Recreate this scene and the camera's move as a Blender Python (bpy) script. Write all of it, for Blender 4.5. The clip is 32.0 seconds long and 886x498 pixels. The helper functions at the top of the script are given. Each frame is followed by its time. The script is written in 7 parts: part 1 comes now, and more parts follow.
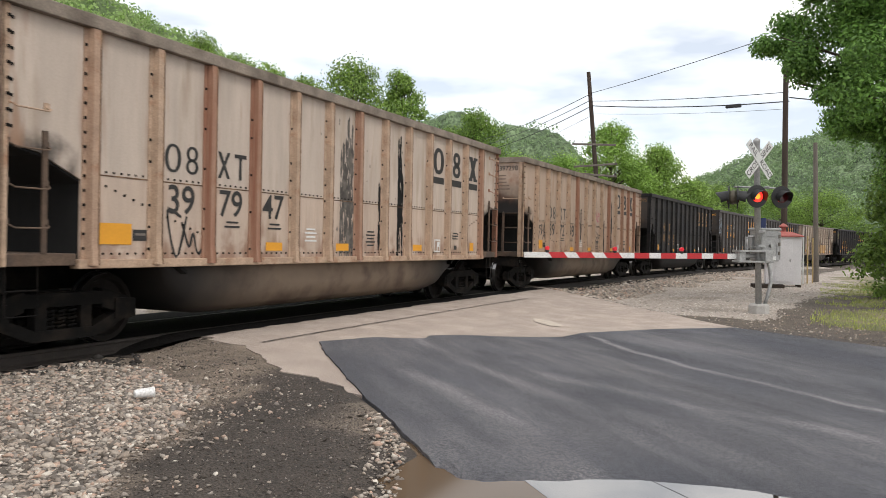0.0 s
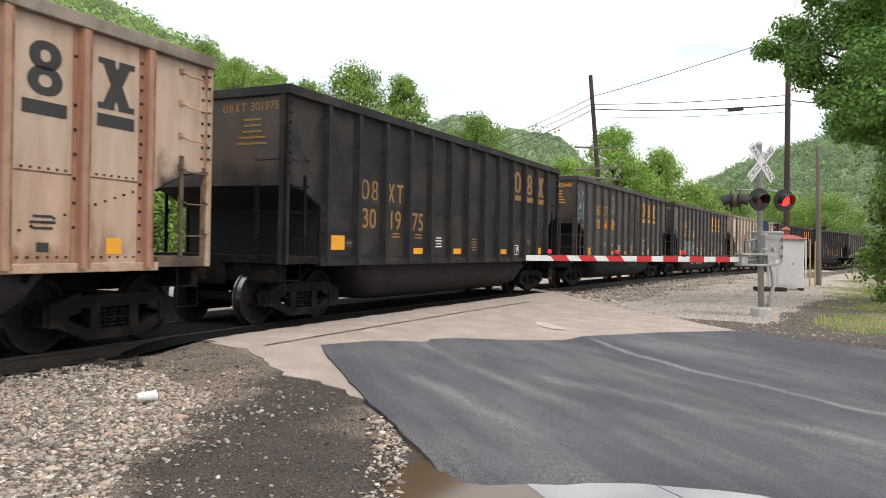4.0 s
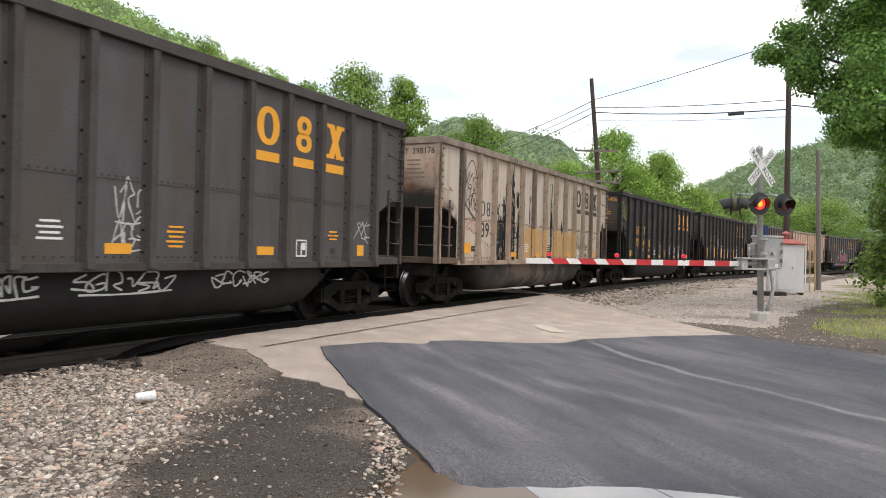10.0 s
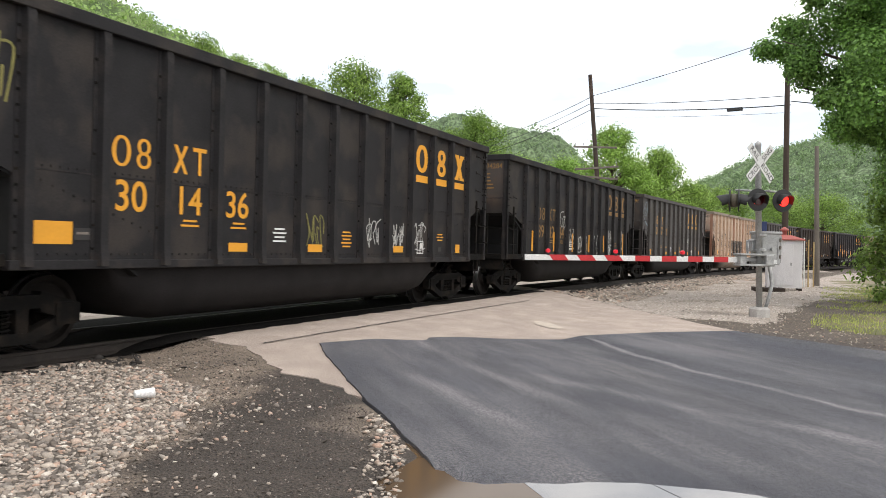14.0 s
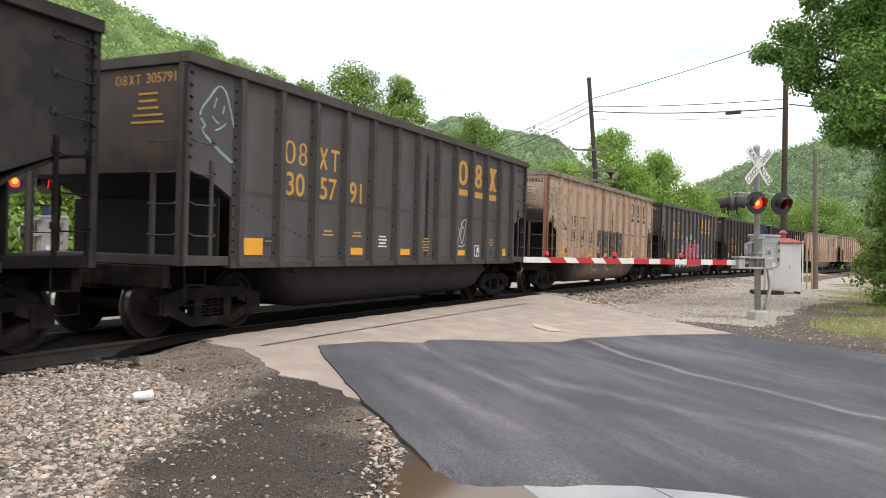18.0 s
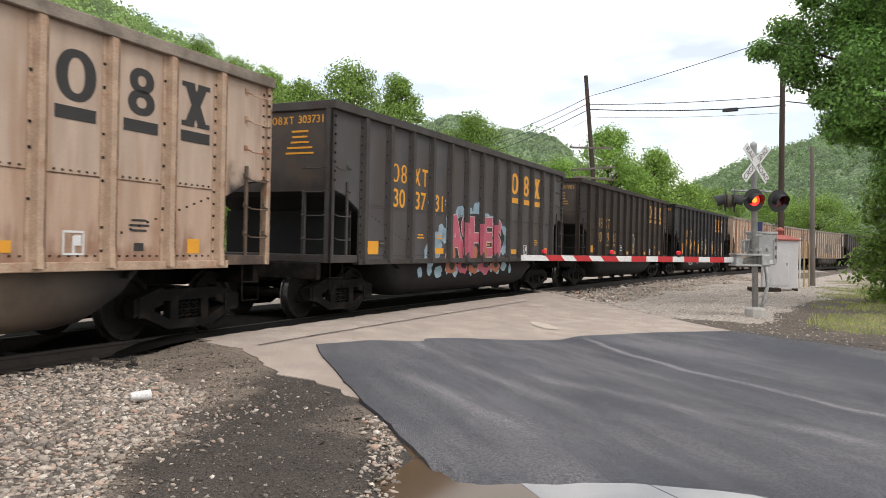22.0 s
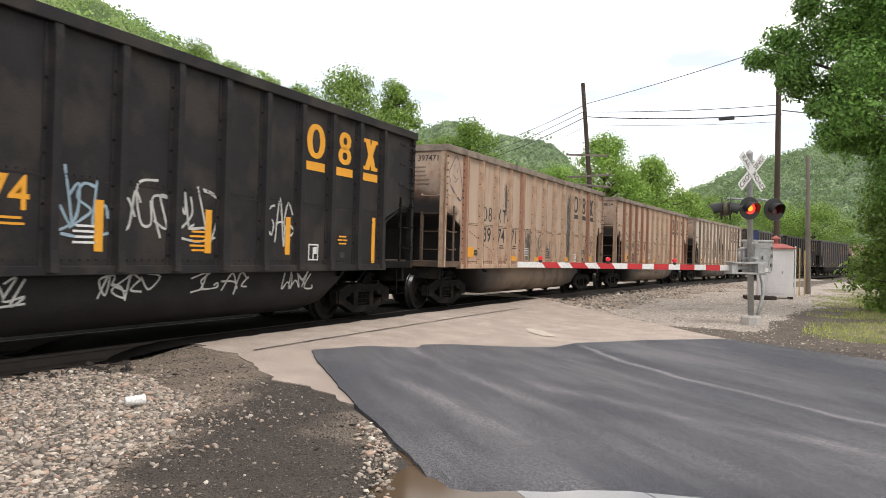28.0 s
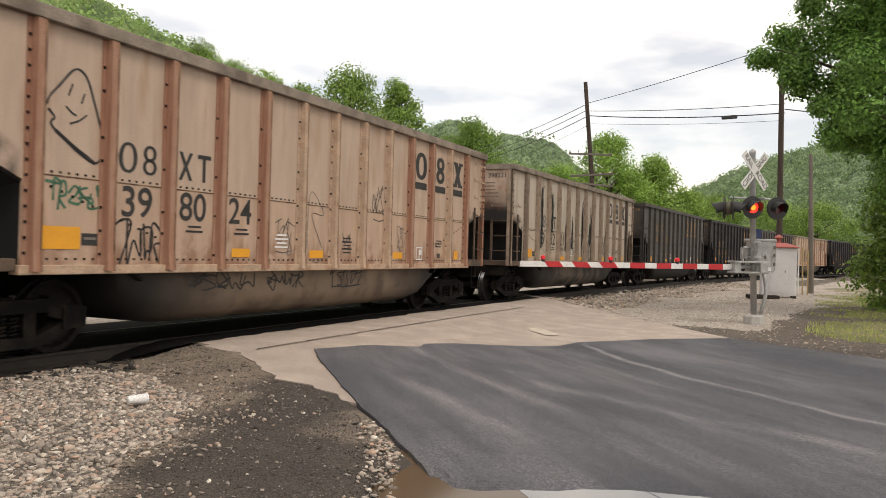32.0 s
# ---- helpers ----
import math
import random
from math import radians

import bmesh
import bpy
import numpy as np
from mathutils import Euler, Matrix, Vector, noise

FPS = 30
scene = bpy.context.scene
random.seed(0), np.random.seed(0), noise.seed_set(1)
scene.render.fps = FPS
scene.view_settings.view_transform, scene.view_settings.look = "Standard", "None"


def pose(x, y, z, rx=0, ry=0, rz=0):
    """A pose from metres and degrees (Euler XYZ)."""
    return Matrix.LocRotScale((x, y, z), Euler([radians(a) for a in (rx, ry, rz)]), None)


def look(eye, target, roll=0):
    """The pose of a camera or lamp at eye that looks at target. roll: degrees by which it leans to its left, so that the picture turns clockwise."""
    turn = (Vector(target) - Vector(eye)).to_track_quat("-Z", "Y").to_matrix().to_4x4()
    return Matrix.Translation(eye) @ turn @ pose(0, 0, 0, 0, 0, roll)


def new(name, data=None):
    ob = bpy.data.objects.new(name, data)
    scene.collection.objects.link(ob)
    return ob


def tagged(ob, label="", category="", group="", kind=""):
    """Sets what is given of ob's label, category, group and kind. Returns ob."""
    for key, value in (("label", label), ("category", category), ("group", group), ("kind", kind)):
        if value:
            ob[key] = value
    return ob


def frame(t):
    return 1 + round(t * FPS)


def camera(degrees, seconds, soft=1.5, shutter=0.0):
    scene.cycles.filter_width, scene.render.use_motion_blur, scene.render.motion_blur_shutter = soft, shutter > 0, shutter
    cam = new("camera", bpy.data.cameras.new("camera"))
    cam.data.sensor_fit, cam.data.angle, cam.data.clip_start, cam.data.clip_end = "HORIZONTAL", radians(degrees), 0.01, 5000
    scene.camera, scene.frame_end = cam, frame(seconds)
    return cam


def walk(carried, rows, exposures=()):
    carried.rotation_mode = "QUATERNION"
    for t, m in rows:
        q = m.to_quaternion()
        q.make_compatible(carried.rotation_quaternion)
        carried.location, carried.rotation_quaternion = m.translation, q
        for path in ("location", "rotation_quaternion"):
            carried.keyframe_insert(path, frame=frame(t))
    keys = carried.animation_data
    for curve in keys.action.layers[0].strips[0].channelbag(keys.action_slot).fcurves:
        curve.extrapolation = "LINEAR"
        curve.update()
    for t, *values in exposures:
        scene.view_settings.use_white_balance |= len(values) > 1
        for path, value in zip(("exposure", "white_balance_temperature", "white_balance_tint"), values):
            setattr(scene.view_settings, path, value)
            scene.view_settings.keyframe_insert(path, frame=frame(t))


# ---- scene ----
cam = camera(58.86, 32.0, 0.75, 0.15)

# ---- the plan: z = 0 is the top of the rails, the track is an arc, x runs along it, y away from the camera ----
EYE = Vector((0.0, 0.0, 1.393))
BEND = 374.3            # radius of the track's curve
MID = 9.04              # distance from the camera to the track's middle line
PITCH = 16.18           # from coupler to coupler
HALF = 7.2              # half a car's body
LEAD = 7.58             # from a car's middle to the point that sets its place in the train
SIDE = 1.55             # half a car's width
RIB_GAP = 1.008         # from rib to rib on the longer cars


def on_track(s, lateral=0.0, z=0.0):
    """A place s metres along the track, lateral metres beyond its middle line."""
    a = s / BEND
    r = BEND + lateral
    return Vector((r * math.sin(a), MID - BEND + r * math.cos(a), z))


def track_pose(s, lateral=0.0, z=0.0, turn=0.0):
    p = on_track(s, lateral, z)
    return pose(p.x, p.y, p.z, 0, 0, -math.degrees(s / BEND) + turn)


def lat_of(x, y):
    return math.hypot(x, y - MID + BEND) - BEND


def rolled(t):
    """Where the leading corner of the sixth car stands on the track."""
    u = t - 16
    return ((5.134e-5 * u - 4.655e-3) * u - 7.11055) * u - 26.02


# seconds, heading, pitch and roll of the camera in degrees: it is held by hand on one spot
AIM = [(0, 22.96, -0.40, 1.17), (0.5, 22.96, -0.35, 1.19), (1, 23.02, -0.26, 1.27), (1.5, 23.12, -0.17, 1.32), (2, 23.17, -0.12, 1.31),
       (2.5, 23.15, -0.12, 1.25), (3, 23.12, -0.14, 1.17), (3.5, 23.12, -0.14, 1.14), (5.5, 23.10, -0.30, 1.26), (6, 23.11, -0.26, 1.32),
       (6.5, 23.13, -0.24, 1.40), (7, 23.17, -0.21, 1.46), (7.5, 23.17, -0.15, 1.45), (8, 23.14, -0.08, 1.44), (8.5, 23.14, -0.04, 1.50),
       (9, 23.19, -0.02, 1.60), (9.5, 23.19, -0.00, 1.61), (10, 23.11, -0.01, 1.54), (10.5, 23.04, -0.04, 1.50), (11, 23.02, -0.07, 1.51),
       (11.5, 23.07, -0.13, 1.53), (12, 23.12, -0.21, 1.51), (12.5, 23.11, -0.24, 1.45), (13, 23.06, -0.25, 1.41), (13.5, 23.01, -0.24, 1.40),
       (14, 23.02, -0.26, 1.44), (14.5, 23.09, -0.31, 1.54), (16.5, 22.98, -0.05, 1.41), (17, 22.97, -0.08, 1.48), (17.5, 22.95, -0.08, 1.51),
       (18, 22.93, -0.07, 1.51), (18.5, 22.90, -0.06, 1.47), (19, 22.87, -0.06, 1.42), (19.5, 22.85, -0.08, 1.42), (20, 22.86, -0.15, 1.47),
       (20.5, 22.88, -0.20, 1.48), (21, 22.87, -0.21, 1.40), (21.5, 22.81, -0.20, 1.31), (22, 22.76, -0.18, 1.28), (22.5, 22.76, -0.16, 1.31),
       (23, 22.77, -0.14, 1.35), (23.5, 22.76, -0.14, 1.33), (24, 22.70, -0.12, 1.27), (24.5, 22.65, -0.07, 1.27), (25, 22.65, -0.03, 1.33),
       (25.5, 22.66, -0.00, 1.44), (27.5, 22.53, 0.25, 1.57), (28, 22.50, 0.28, 1.65), (28.5, 22.54, 0.30, 1.73), (29, 22.59, 0.30, 1.75),
       (29.5, 22.57, 0.30, 1.69), (30, 22.53, 0.30, 1.62), (30.5, 22.50, 0.31, 1.58), (31, 22.51, 0.31, 1.57), (31.5, 22.57, 0.28, 1.61),
       (32, 22.68, 0.21, 1.65)]


def aimed(yaw, pitch, roll):
    y, p = radians(yaw), radians(pitch)
    way = Vector((math.cos(y) * math.cos(p), math.sin(y) * math.cos(p), math.sin(p)))
    return look(EYE, EYE + way, roll)


# the camera opens up a little while dark cars fill its view
walk(cam, [(t, aimed(a, b, c)) for t, a, b, c in AIM],
     [(0, -0.05, 6500, 11), (2.5, 0.0, 6500, 11), (4.5, 0.27, 6500, 11.5), (8.5, 0.27, 6500, 11.5), (10.5, 0.1, 6500, 12), (11.5, 0.0, 6500, 12), (13, 0.1, 6500, 11.5), (15, 0.27, 6500, 11.5), (18.5, 0.27, 6500, 11.5), (20, 0.1, 6500, 11.5), (21.5, 0.05, 6500, 11.5),
      (23, 0.2, 6500, 11.5), (25, 0.3, 6500, 11.5), (27, 0.27, 6550, 12), (29, 0.07, 6800, 12.5), (31, -0.1, 7050, 13), (32, -0.12, 7150, 13)])

# ---- light: a bright overcast sky with thin blue gaps ----
SUN_TURN, SUN_UP = radians(-120), radians(55)
world = bpy.data.worlds.new("sky")
scene.world = world
world.use_nodes = True
wt = world.node_tree
wt.nodes.clear()
sky = wt.nodes.new("ShaderNodeTexSky")
sky.sky_type, sky.sun_disc = "NISHITA", False
sky.sun_elevation, sky.sun_rotation = SUN_UP, radians(90) - SUN_TURN
coord = wt.nodes.new("ShaderNodeTexCoord")
stretch = wt.nodes.new("ShaderNodeMapping")
stretch.inputs["Scale"].default_value = (1.6, 1.6, 5.5)
clouds = wt.nodes.new("ShaderNodeTexNoise")
clouds.inputs["Scale"].default_value, clouds.inputs["Detail"].default_value = 1.7, 5.0
ramp = wt.nodes.new("ShaderNodeValToRGB")
ramp.color_ramp.elements[0].position, ramp.color_ramp.elements[1].position = 0.36, 0.56
ramp.color_ramp.elements[0].color = (0.36, 0.36, 0.36, 1)
blend = wt.nodes.new("ShaderNodeMixRGB")
blend.inputs["Color2"].default_value = (1.0, 0.995, 0.98, 1)
thin = wt.nodes.new("ShaderNodeMixRGB")
thin.blend_type, thin.inputs["Fac"].default_value = "MULTIPLY", 1.0
thin.inputs["Color2"].default_value = (0.085, 0.085, 0.085, 1)
back = wt.nodes.new("ShaderNodeBackground")
back.inputs["Strength"].default_value = 1.62
wout = wt.nodes.new("ShaderNodeOutputWorld")
for a, b in ((coord.outputs["Generated"], stretch.inputs["Vector"]), (stretch.outputs["Vector"], clouds.inputs["Vector"]),
             (clouds.outputs["Fac"], ramp.inputs["Fac"]), (ramp.outputs["Color"], blend.inputs["Fac"]),
             (sky.outputs["Color"], thin.inputs["Color1"]), (thin.outputs["Color"], blend.inputs["Color1"]),
             (blend.outputs["Color"], back.inputs["Color"]), (back.outputs["Background"], wout.inputs["Surface"])):
    wt.links.new(a, b)
sun = new("sun", bpy.data.lights.new("sun", "SUN"))
sun.data.energy, sun.data.angle, sun.data.color = 1.2, radians(20), (1.0, 0.95, 0.88)
sun.matrix_world = look((0, 0, 0), (-math.cos(SUN_UP) * math.cos(SUN_TURN), -math.cos(SUN_UP) * math.sin(SUN_TURN), -math.sin(SUN_UP)))


# ---- materials ----
def material(name, base, rough=0.85, metal=0.0, dark=0.75, scale=6.0, fine=60.0, bump=0.15, second=None, cover=0.5, glow=0.0, vary=0.0, spec=0.5, across=None, patch=1.5, contrast=1.0):
    """A surface: base colour with a coarse and a fine grain, a second colour in blotches, bump and a tint that varies from object to object."""
    m = bpy.data.materials.new(name)
    m.use_nodes = True
    t = m.node_tree
    b = t.nodes["Principled BSDF"]
    tc = t.nodes.new("ShaderNodeTexCoord")
    mp = t.nodes.new("ShaderNodeMapping")
    if across:
        mp.inputs["Scale"].default_value = across
    t.links.new(tc.outputs["Object"], mp.inputs["Vector"])
    v = mp.outputs["Vector"]

    def grain(sc, detail=5.0, v=v):
        n = t.nodes.new("ShaderNodeTexNoise")
        n.inputs["Scale"].default_value, n.inputs["Detail"].default_value = sc, detail
        t.links.new(v, n.inputs["Vector"])
        return n.outputs["Fac"]

    def stepped(src, lo, hi):
        r = t.nodes.new("ShaderNodeMapRange")
        r.inputs["From Min"].default_value, r.inputs["From Max"].default_value = lo, hi
        t.links.new(src, r.inputs["Value"])
        return r.outputs["Result"]

    def mixed(kind, fac, c1, c2):
        n = t.nodes.new("ShaderNodeMixRGB")
        n.blend_type = kind
        for sock, val in (("Fac", fac), ("Color1", c1), ("Color2", c2)):
            if isinstance(val, (int, float)):
                n.inputs[sock].default_value = val
            elif isinstance(val, tuple):
                n.inputs[sock].default_value = (*val, 1)
            else:
                t.links.new(val, n.inputs[sock])
        return n.outputs["Color"]

    fine_fac = grain(fine, 5.0, tc.outputs["Object"])
    col = mixed("MIX", stepped(grain(scale), 0.3, 0.7), tuple(c * dark for c in base), base)
    if second:
        col = mixed("MIX", stepped(grain(patch, 8.0), cover - 0.08, cover + 0.08), second, col)
    col = mixed("MULTIPLY", 1.0, col, mixed("MIX", stepped(fine_fac, 0.5 - 0.22 / contrast, 0.5 + 0.22 / contrast), (1 - 0.28 * contrast,) * 3, (1 + 0.14 * contrast,) * 3))
    if vary:
        info = t.nodes.new("ShaderNodeObjectInfo")
        geo = t.nodes.new("ShaderNodeNewGeometry")
        both = t.nodes.new("ShaderNodeMath")
        both.operation = "ADD"
        t.links.new(info.outputs["Random"], both.inputs[0])
        t.links.new(geo.outputs["Random Per Island"], both.inputs[1])
        col = mixed("MULTIPLY", 1.0, col, mixed("MIX", stepped(both.outputs[0], 0.0, 2.0), (1 - vary,) * 3, (1 + vary,) * 3))
    t.links.new(col, b.inputs["Base Color"])
    b.inputs["Roughness"].default_value, b.inputs["Metallic"].default_value = rough, metal
    b.inputs["Specular IOR Level"].default_value = spec
    if bump:
        bp = t.nodes.new("ShaderNodeBump")
        bp.inputs["Strength"].default_value, bp.inputs["Distance"].default_value = bump, 0.02
        t.links.new(fine_fac, bp.inputs["Height"])
        t.links.new(bp.outputs["Normal"], b.inputs["Normal"])
    if glow:
        b.inputs["Emission Color"].default_value, b.inputs["Emission Strength"].default_value = (*base, 1), glow
    return m


TAN = (0.48, 0.36, 0.275)
PALE_TAN = (0.53, 0.44, 0.365)
MAT = {
    "tan_rib": material("rusty_tan_paint", (0.50, 0.352, 0.245), 0.8, dark=0.7, scale=5, fine=50, bump=0.1, second=(0.30, 0.15, 0.08), cover=0.38, patch=3.0),
    "grey_rib": material("greyed_rib_paint", (0.36, 0.27, 0.2), 0.8, dark=0.6, scale=4, fine=50, bump=0.1, second=(0.06, 0.05, 0.04), cover=0.35, patch=2.0),
    "black": material("black_paint", (0.020, 0.0185, 0.0195), 0.68, spec=0.24, dark=0.6, scale=2, fine=40, bump=0.06, second=(0.036, 0.030, 0.026), cover=0.45),
    "grey": material("charcoal_paint", (0.080, 0.075, 0.076), 0.62, spec=0.35, dark=0.72, scale=2, fine=40, bump=0.06, second=(0.066, 0.055, 0.048), cover=0.45, across=(1.6, 1.0, 0.6), patch=1.1),
    "grey_rib_paint": material("charcoal_rib_paint", (0.062, 0.055, 0.051), 0.65, spec=0.3, dark=0.7, scale=3, fine=40, bump=0.08, second=(0.045, 0.034, 0.027), cover=0.42, patch=2.0),
    "brown": material("brown_black_paint", (0.042, 0.029, 0.022), 0.7, spec=0.25, dark=0.65, scale=2, fine=40, bump=0.06, second=(0.024, 0.020, 0.018), cover=0.45),
    "under": material("dirty_black_steel", (0.007, 0.0065, 0.006), 0.9, spec=0.15, dark=0.6, scale=8, fine=60, bump=0.2, second=(0.018, 0.014, 0.011), cover=0.45, patch=4),
    "tread": material("polished_steel", (0.45, 0.44, 0.43), 0.3, 1.0, dark=0.8, scale=20, bump=0.02),
    "wheel": material("brown_wheel_steel", (0.016, 0.013, 0.011), 0.85, 0.0, spec=0.2, dark=0.6, scale=9, bump=0.1),
    "rail": material("rail_steel", (0.035, 0.027, 0.022), 0.75, 0.2, dark=0.6, scale=8, bump=0.1),
    "soot": material("soot_and_shade_black", (0.006, 0.006, 0.006), 0.9, dark=0.5, scale=6, bump=0.05),
    "coal": material("coal", (0.015, 0.015, 0.016), 0.6, dark=0.5, scale=12, bump=0.6),
    "yellow_dim": material("faded_yellow_paint", (0.30, 0.165, 0.045), 0.75, dark=0.7, scale=8, bump=0.03),
    "yellow_worn": material("worn_yellow_paint", (0.52, 0.28, 0.055), 0.7, dark=0.75, scale=4, fine=30, bump=0.02, contrast=0.5),
    "yellow": material("yellow_paint", (0.74, 0.335, 0.02), 0.65, dark=0.88, scale=3, fine=30, bump=0.02, contrast=0.45),
    "white": material("white_paint", (0.72, 0.72, 0.70), 0.6, dark=0.9, scale=5, bump=0.03),
    "mark_black": material("black_marking", (0.03, 0.028, 0.026), 0.7, dark=0.7, scale=3, bump=0.02, contrast=0.6),
    "asphalt": material("new_asphalt", (0.098, 0.102, 0.122), 0.82, dark=0.6, scale=0.9, fine=150, bump=1.0, across=(0.3, 1.0, 1.0), second=(0.070, 0.073, 0.088), cover=0.44, patch=1.2, contrast=2.6),
    "old": material("old_asphalt", (0.50, 0.415, 0.352), 0.95, dark=0.75, scale=1.6, fine=85, bump=0.6, second=(0.39, 0.32, 0.27), cover=0.44, patch=1.9, contrast=1.5),
    "dirt": material("brown_dirt", (0.27, 0.215, 0.165), 0.95, dark=0.65, scale=2.5, fine=60, bump=0.9, second=(0.18, 0.143, 0.11), cover=0.45, patch=0.9, contrast=2.0),
    "gravel": material("pale_gravel", (0.13, 0.11, 0.09), 0.95, dark=0.6, scale=5, fine=26, bump=1.0, second=(0.09, 0.074, 0.06), cover=0.4, patch=1.0),
    "field": material("rough_grass_ground", (0.17, 0.17, 0.065), 0.95, dark=0.6, scale=0.4, fine=9, bump=0.6, second=(0.24, 0.19, 0.125), cover=0.46, patch=0.7),
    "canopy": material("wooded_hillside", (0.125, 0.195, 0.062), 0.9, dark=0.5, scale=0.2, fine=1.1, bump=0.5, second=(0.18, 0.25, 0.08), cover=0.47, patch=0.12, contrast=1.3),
    # Bluer than the near hillside: haze is mixed into the colour.
    "far_canopy": material("hazed_distant_woods", (0.125, 0.185, 0.095), 0.95, dark=0.45, scale=0.16, fine=0.7, bump=0.4, second=(0.16, 0.225, 0.115), cover=0.5, patch=0.08, contrast=1.9),
    "bark": material("tree_bark", (0.10, 0.075, 0.055), 0.95, dark=0.55, scale=6, fine=30, bump=0.8),
    # Oil-dark bed and stones, deepened further for the train's shade.
    "oily": material("oil_shade_ballast", (0.009, 0.008, 0.0075), 0.95, spec=0.08, dark=0.6, scale=4, fine=40, bump=0.6),
    "dark_stone": material("oil_shade_ballast_stone", (0.05, 0.043, 0.037), 0.9, dark=0.6, scale=14, bump=0.2, vary=0.5),
    "pole": material("creosoted_wood", (0.075, 0.052, 0.04), 0.9, dark=0.6, scale=3, fine=30, bump=0.4, across=(1, 1, 0.15)),
    "pole_grey": material("weathered_grey_wood", (0.21, 0.18, 0.155), 0.9, dark=0.65, scale=3, fine=30, bump=0.4, across=(1, 1, 0.15)),
    "steel": material("galvanised_steel", (0.42, 0.42, 0.41), 0.5, 0.35, dark=0.75, scale=7, fine=40, bump=0.05),
    "shed": material("shed_white_steel", (0.74, 0.72, 0.73), 0.55, dark=0.9, scale=2.5, bump=0.03),
    "red_roof": material("faded_red_roof", (0.42, 0.12, 0.10), 0.75, dark=0.8, scale=5, bump=0.05),
    "red": material("red_reflective", (0.50, 0.02, 0.025), 0.5, dark=0.9, scale=9, bump=0.02),
    "head": material("signal_black", (0.02, 0.02, 0.02), 0.55, dark=0.8, scale=9, bump=0.03),
    "hood_back": material("dull_olive_metal", (0.12, 0.105, 0.075), 0.6, 0.3, dark=0.7, scale=9, bump=0.05),
    "lens": material("dark_red_lens", (0.07, 0.004, 0.006), 0.15, dark=0.8, scale=30, bump=0.05),
    "lit": material("lit_red_lamp", (1.0, 0.03, 0.02), 0.4, dark=0.95, scale=30, bump=0.0, glow=2.2),
    "lit_core": material("lit_amber_core", (1.0, 0.22, 0.02), 0.4, dark=0.95, scale=30, bump=0.0, glow=2.6),
    "concrete": material("concrete", (0.46, 0.44, 0.41), 0.9, dark=0.8, scale=5, bump=0.3),
    "wire": material("wire", (0.03, 0.03, 0.032), 0.6, dark=0.9, scale=9, bump=0.0),
    "tie": material("tie_wood", (0.06, 0.045, 0.035), 0.95, dark=0.6, scale=5, bump=0.5),
    "foam": material("white_foam", (0.82, 0.81, 0.79), 0.7, dark=0.97, scale=9, bump=0.02),
    "pink": material("pink_spray", (0.50, 0.105, 0.155), 0.6, dark=0.75, scale=5, bump=0.0),
    "blue": material("pale_blue_spray", (0.30, 0.42, 0.50), 0.6, dark=0.7, scale=5, bump=0.0),
    "teal": material("teal_spray", (0.09, 0.17, 0.18), 0.6, dark=0.7, scale=6, bump=0.0),
    "pale": material("pale_spray", (0.55, 0.55, 0.52), 0.6, dark=0.7, scale=6, bump=0.0),
    "tan_line": material("tan_spray", (0.45, 0.36, 0.27), 0.7, dark=0.8, scale=6, bump=0.0),
    "grimy_shaded_step": material("soot_shade_rust_paint", (0.15, 0.098, 0.066), 0.85, dark=0.55, scale=4, fine=45, bump=0.1, second=(0.06, 0.042, 0.032), cover=0.47, patch=2.2),
    "faint_stencil": material("worn_brown_stencil", (0.24, 0.175, 0.135), 0.8, dark=0.7, scale=9, bump=0.0),
    "red_orange": material("red_orange_spray", (0.44, 0.15, 0.075), 0.65, dark=0.7, scale=4, bump=0.0),
    "grey_run": material("grey_grime", (0.13, 0.115, 0.10), 0.85, dark=0.6, scale=6, bump=0.03, second=(0.2, 0.175, 0.15), cover=0.45, patch=5),
    "smoke_black": material("thin_black_spray", (0.05, 0.043, 0.038), 0.75, dark=0.6, scale=3, bump=0.0, second=(0.16, 0.125, 0.10), cover=0.42, patch=3),
    "slate": material("slate_blue_paint_stick", (0.10, 0.10, 0.135), 0.7, dark=0.7, scale=6, bump=0.0),
    "olive": material("olive_spray", (0.24, 0.22, 0.06), 0.7, dark=0.7, scale=6, bump=0.0),
    "green_ink": material("green_paint_stick", (0.06, 0.17, 0.10), 0.7, dark=0.7, scale=6, bump=0.0),
    "peach": material("orange_spray", (0.55, 0.33, 0.12), 0.6, dark=0.7, scale=6, bump=0.0),
}


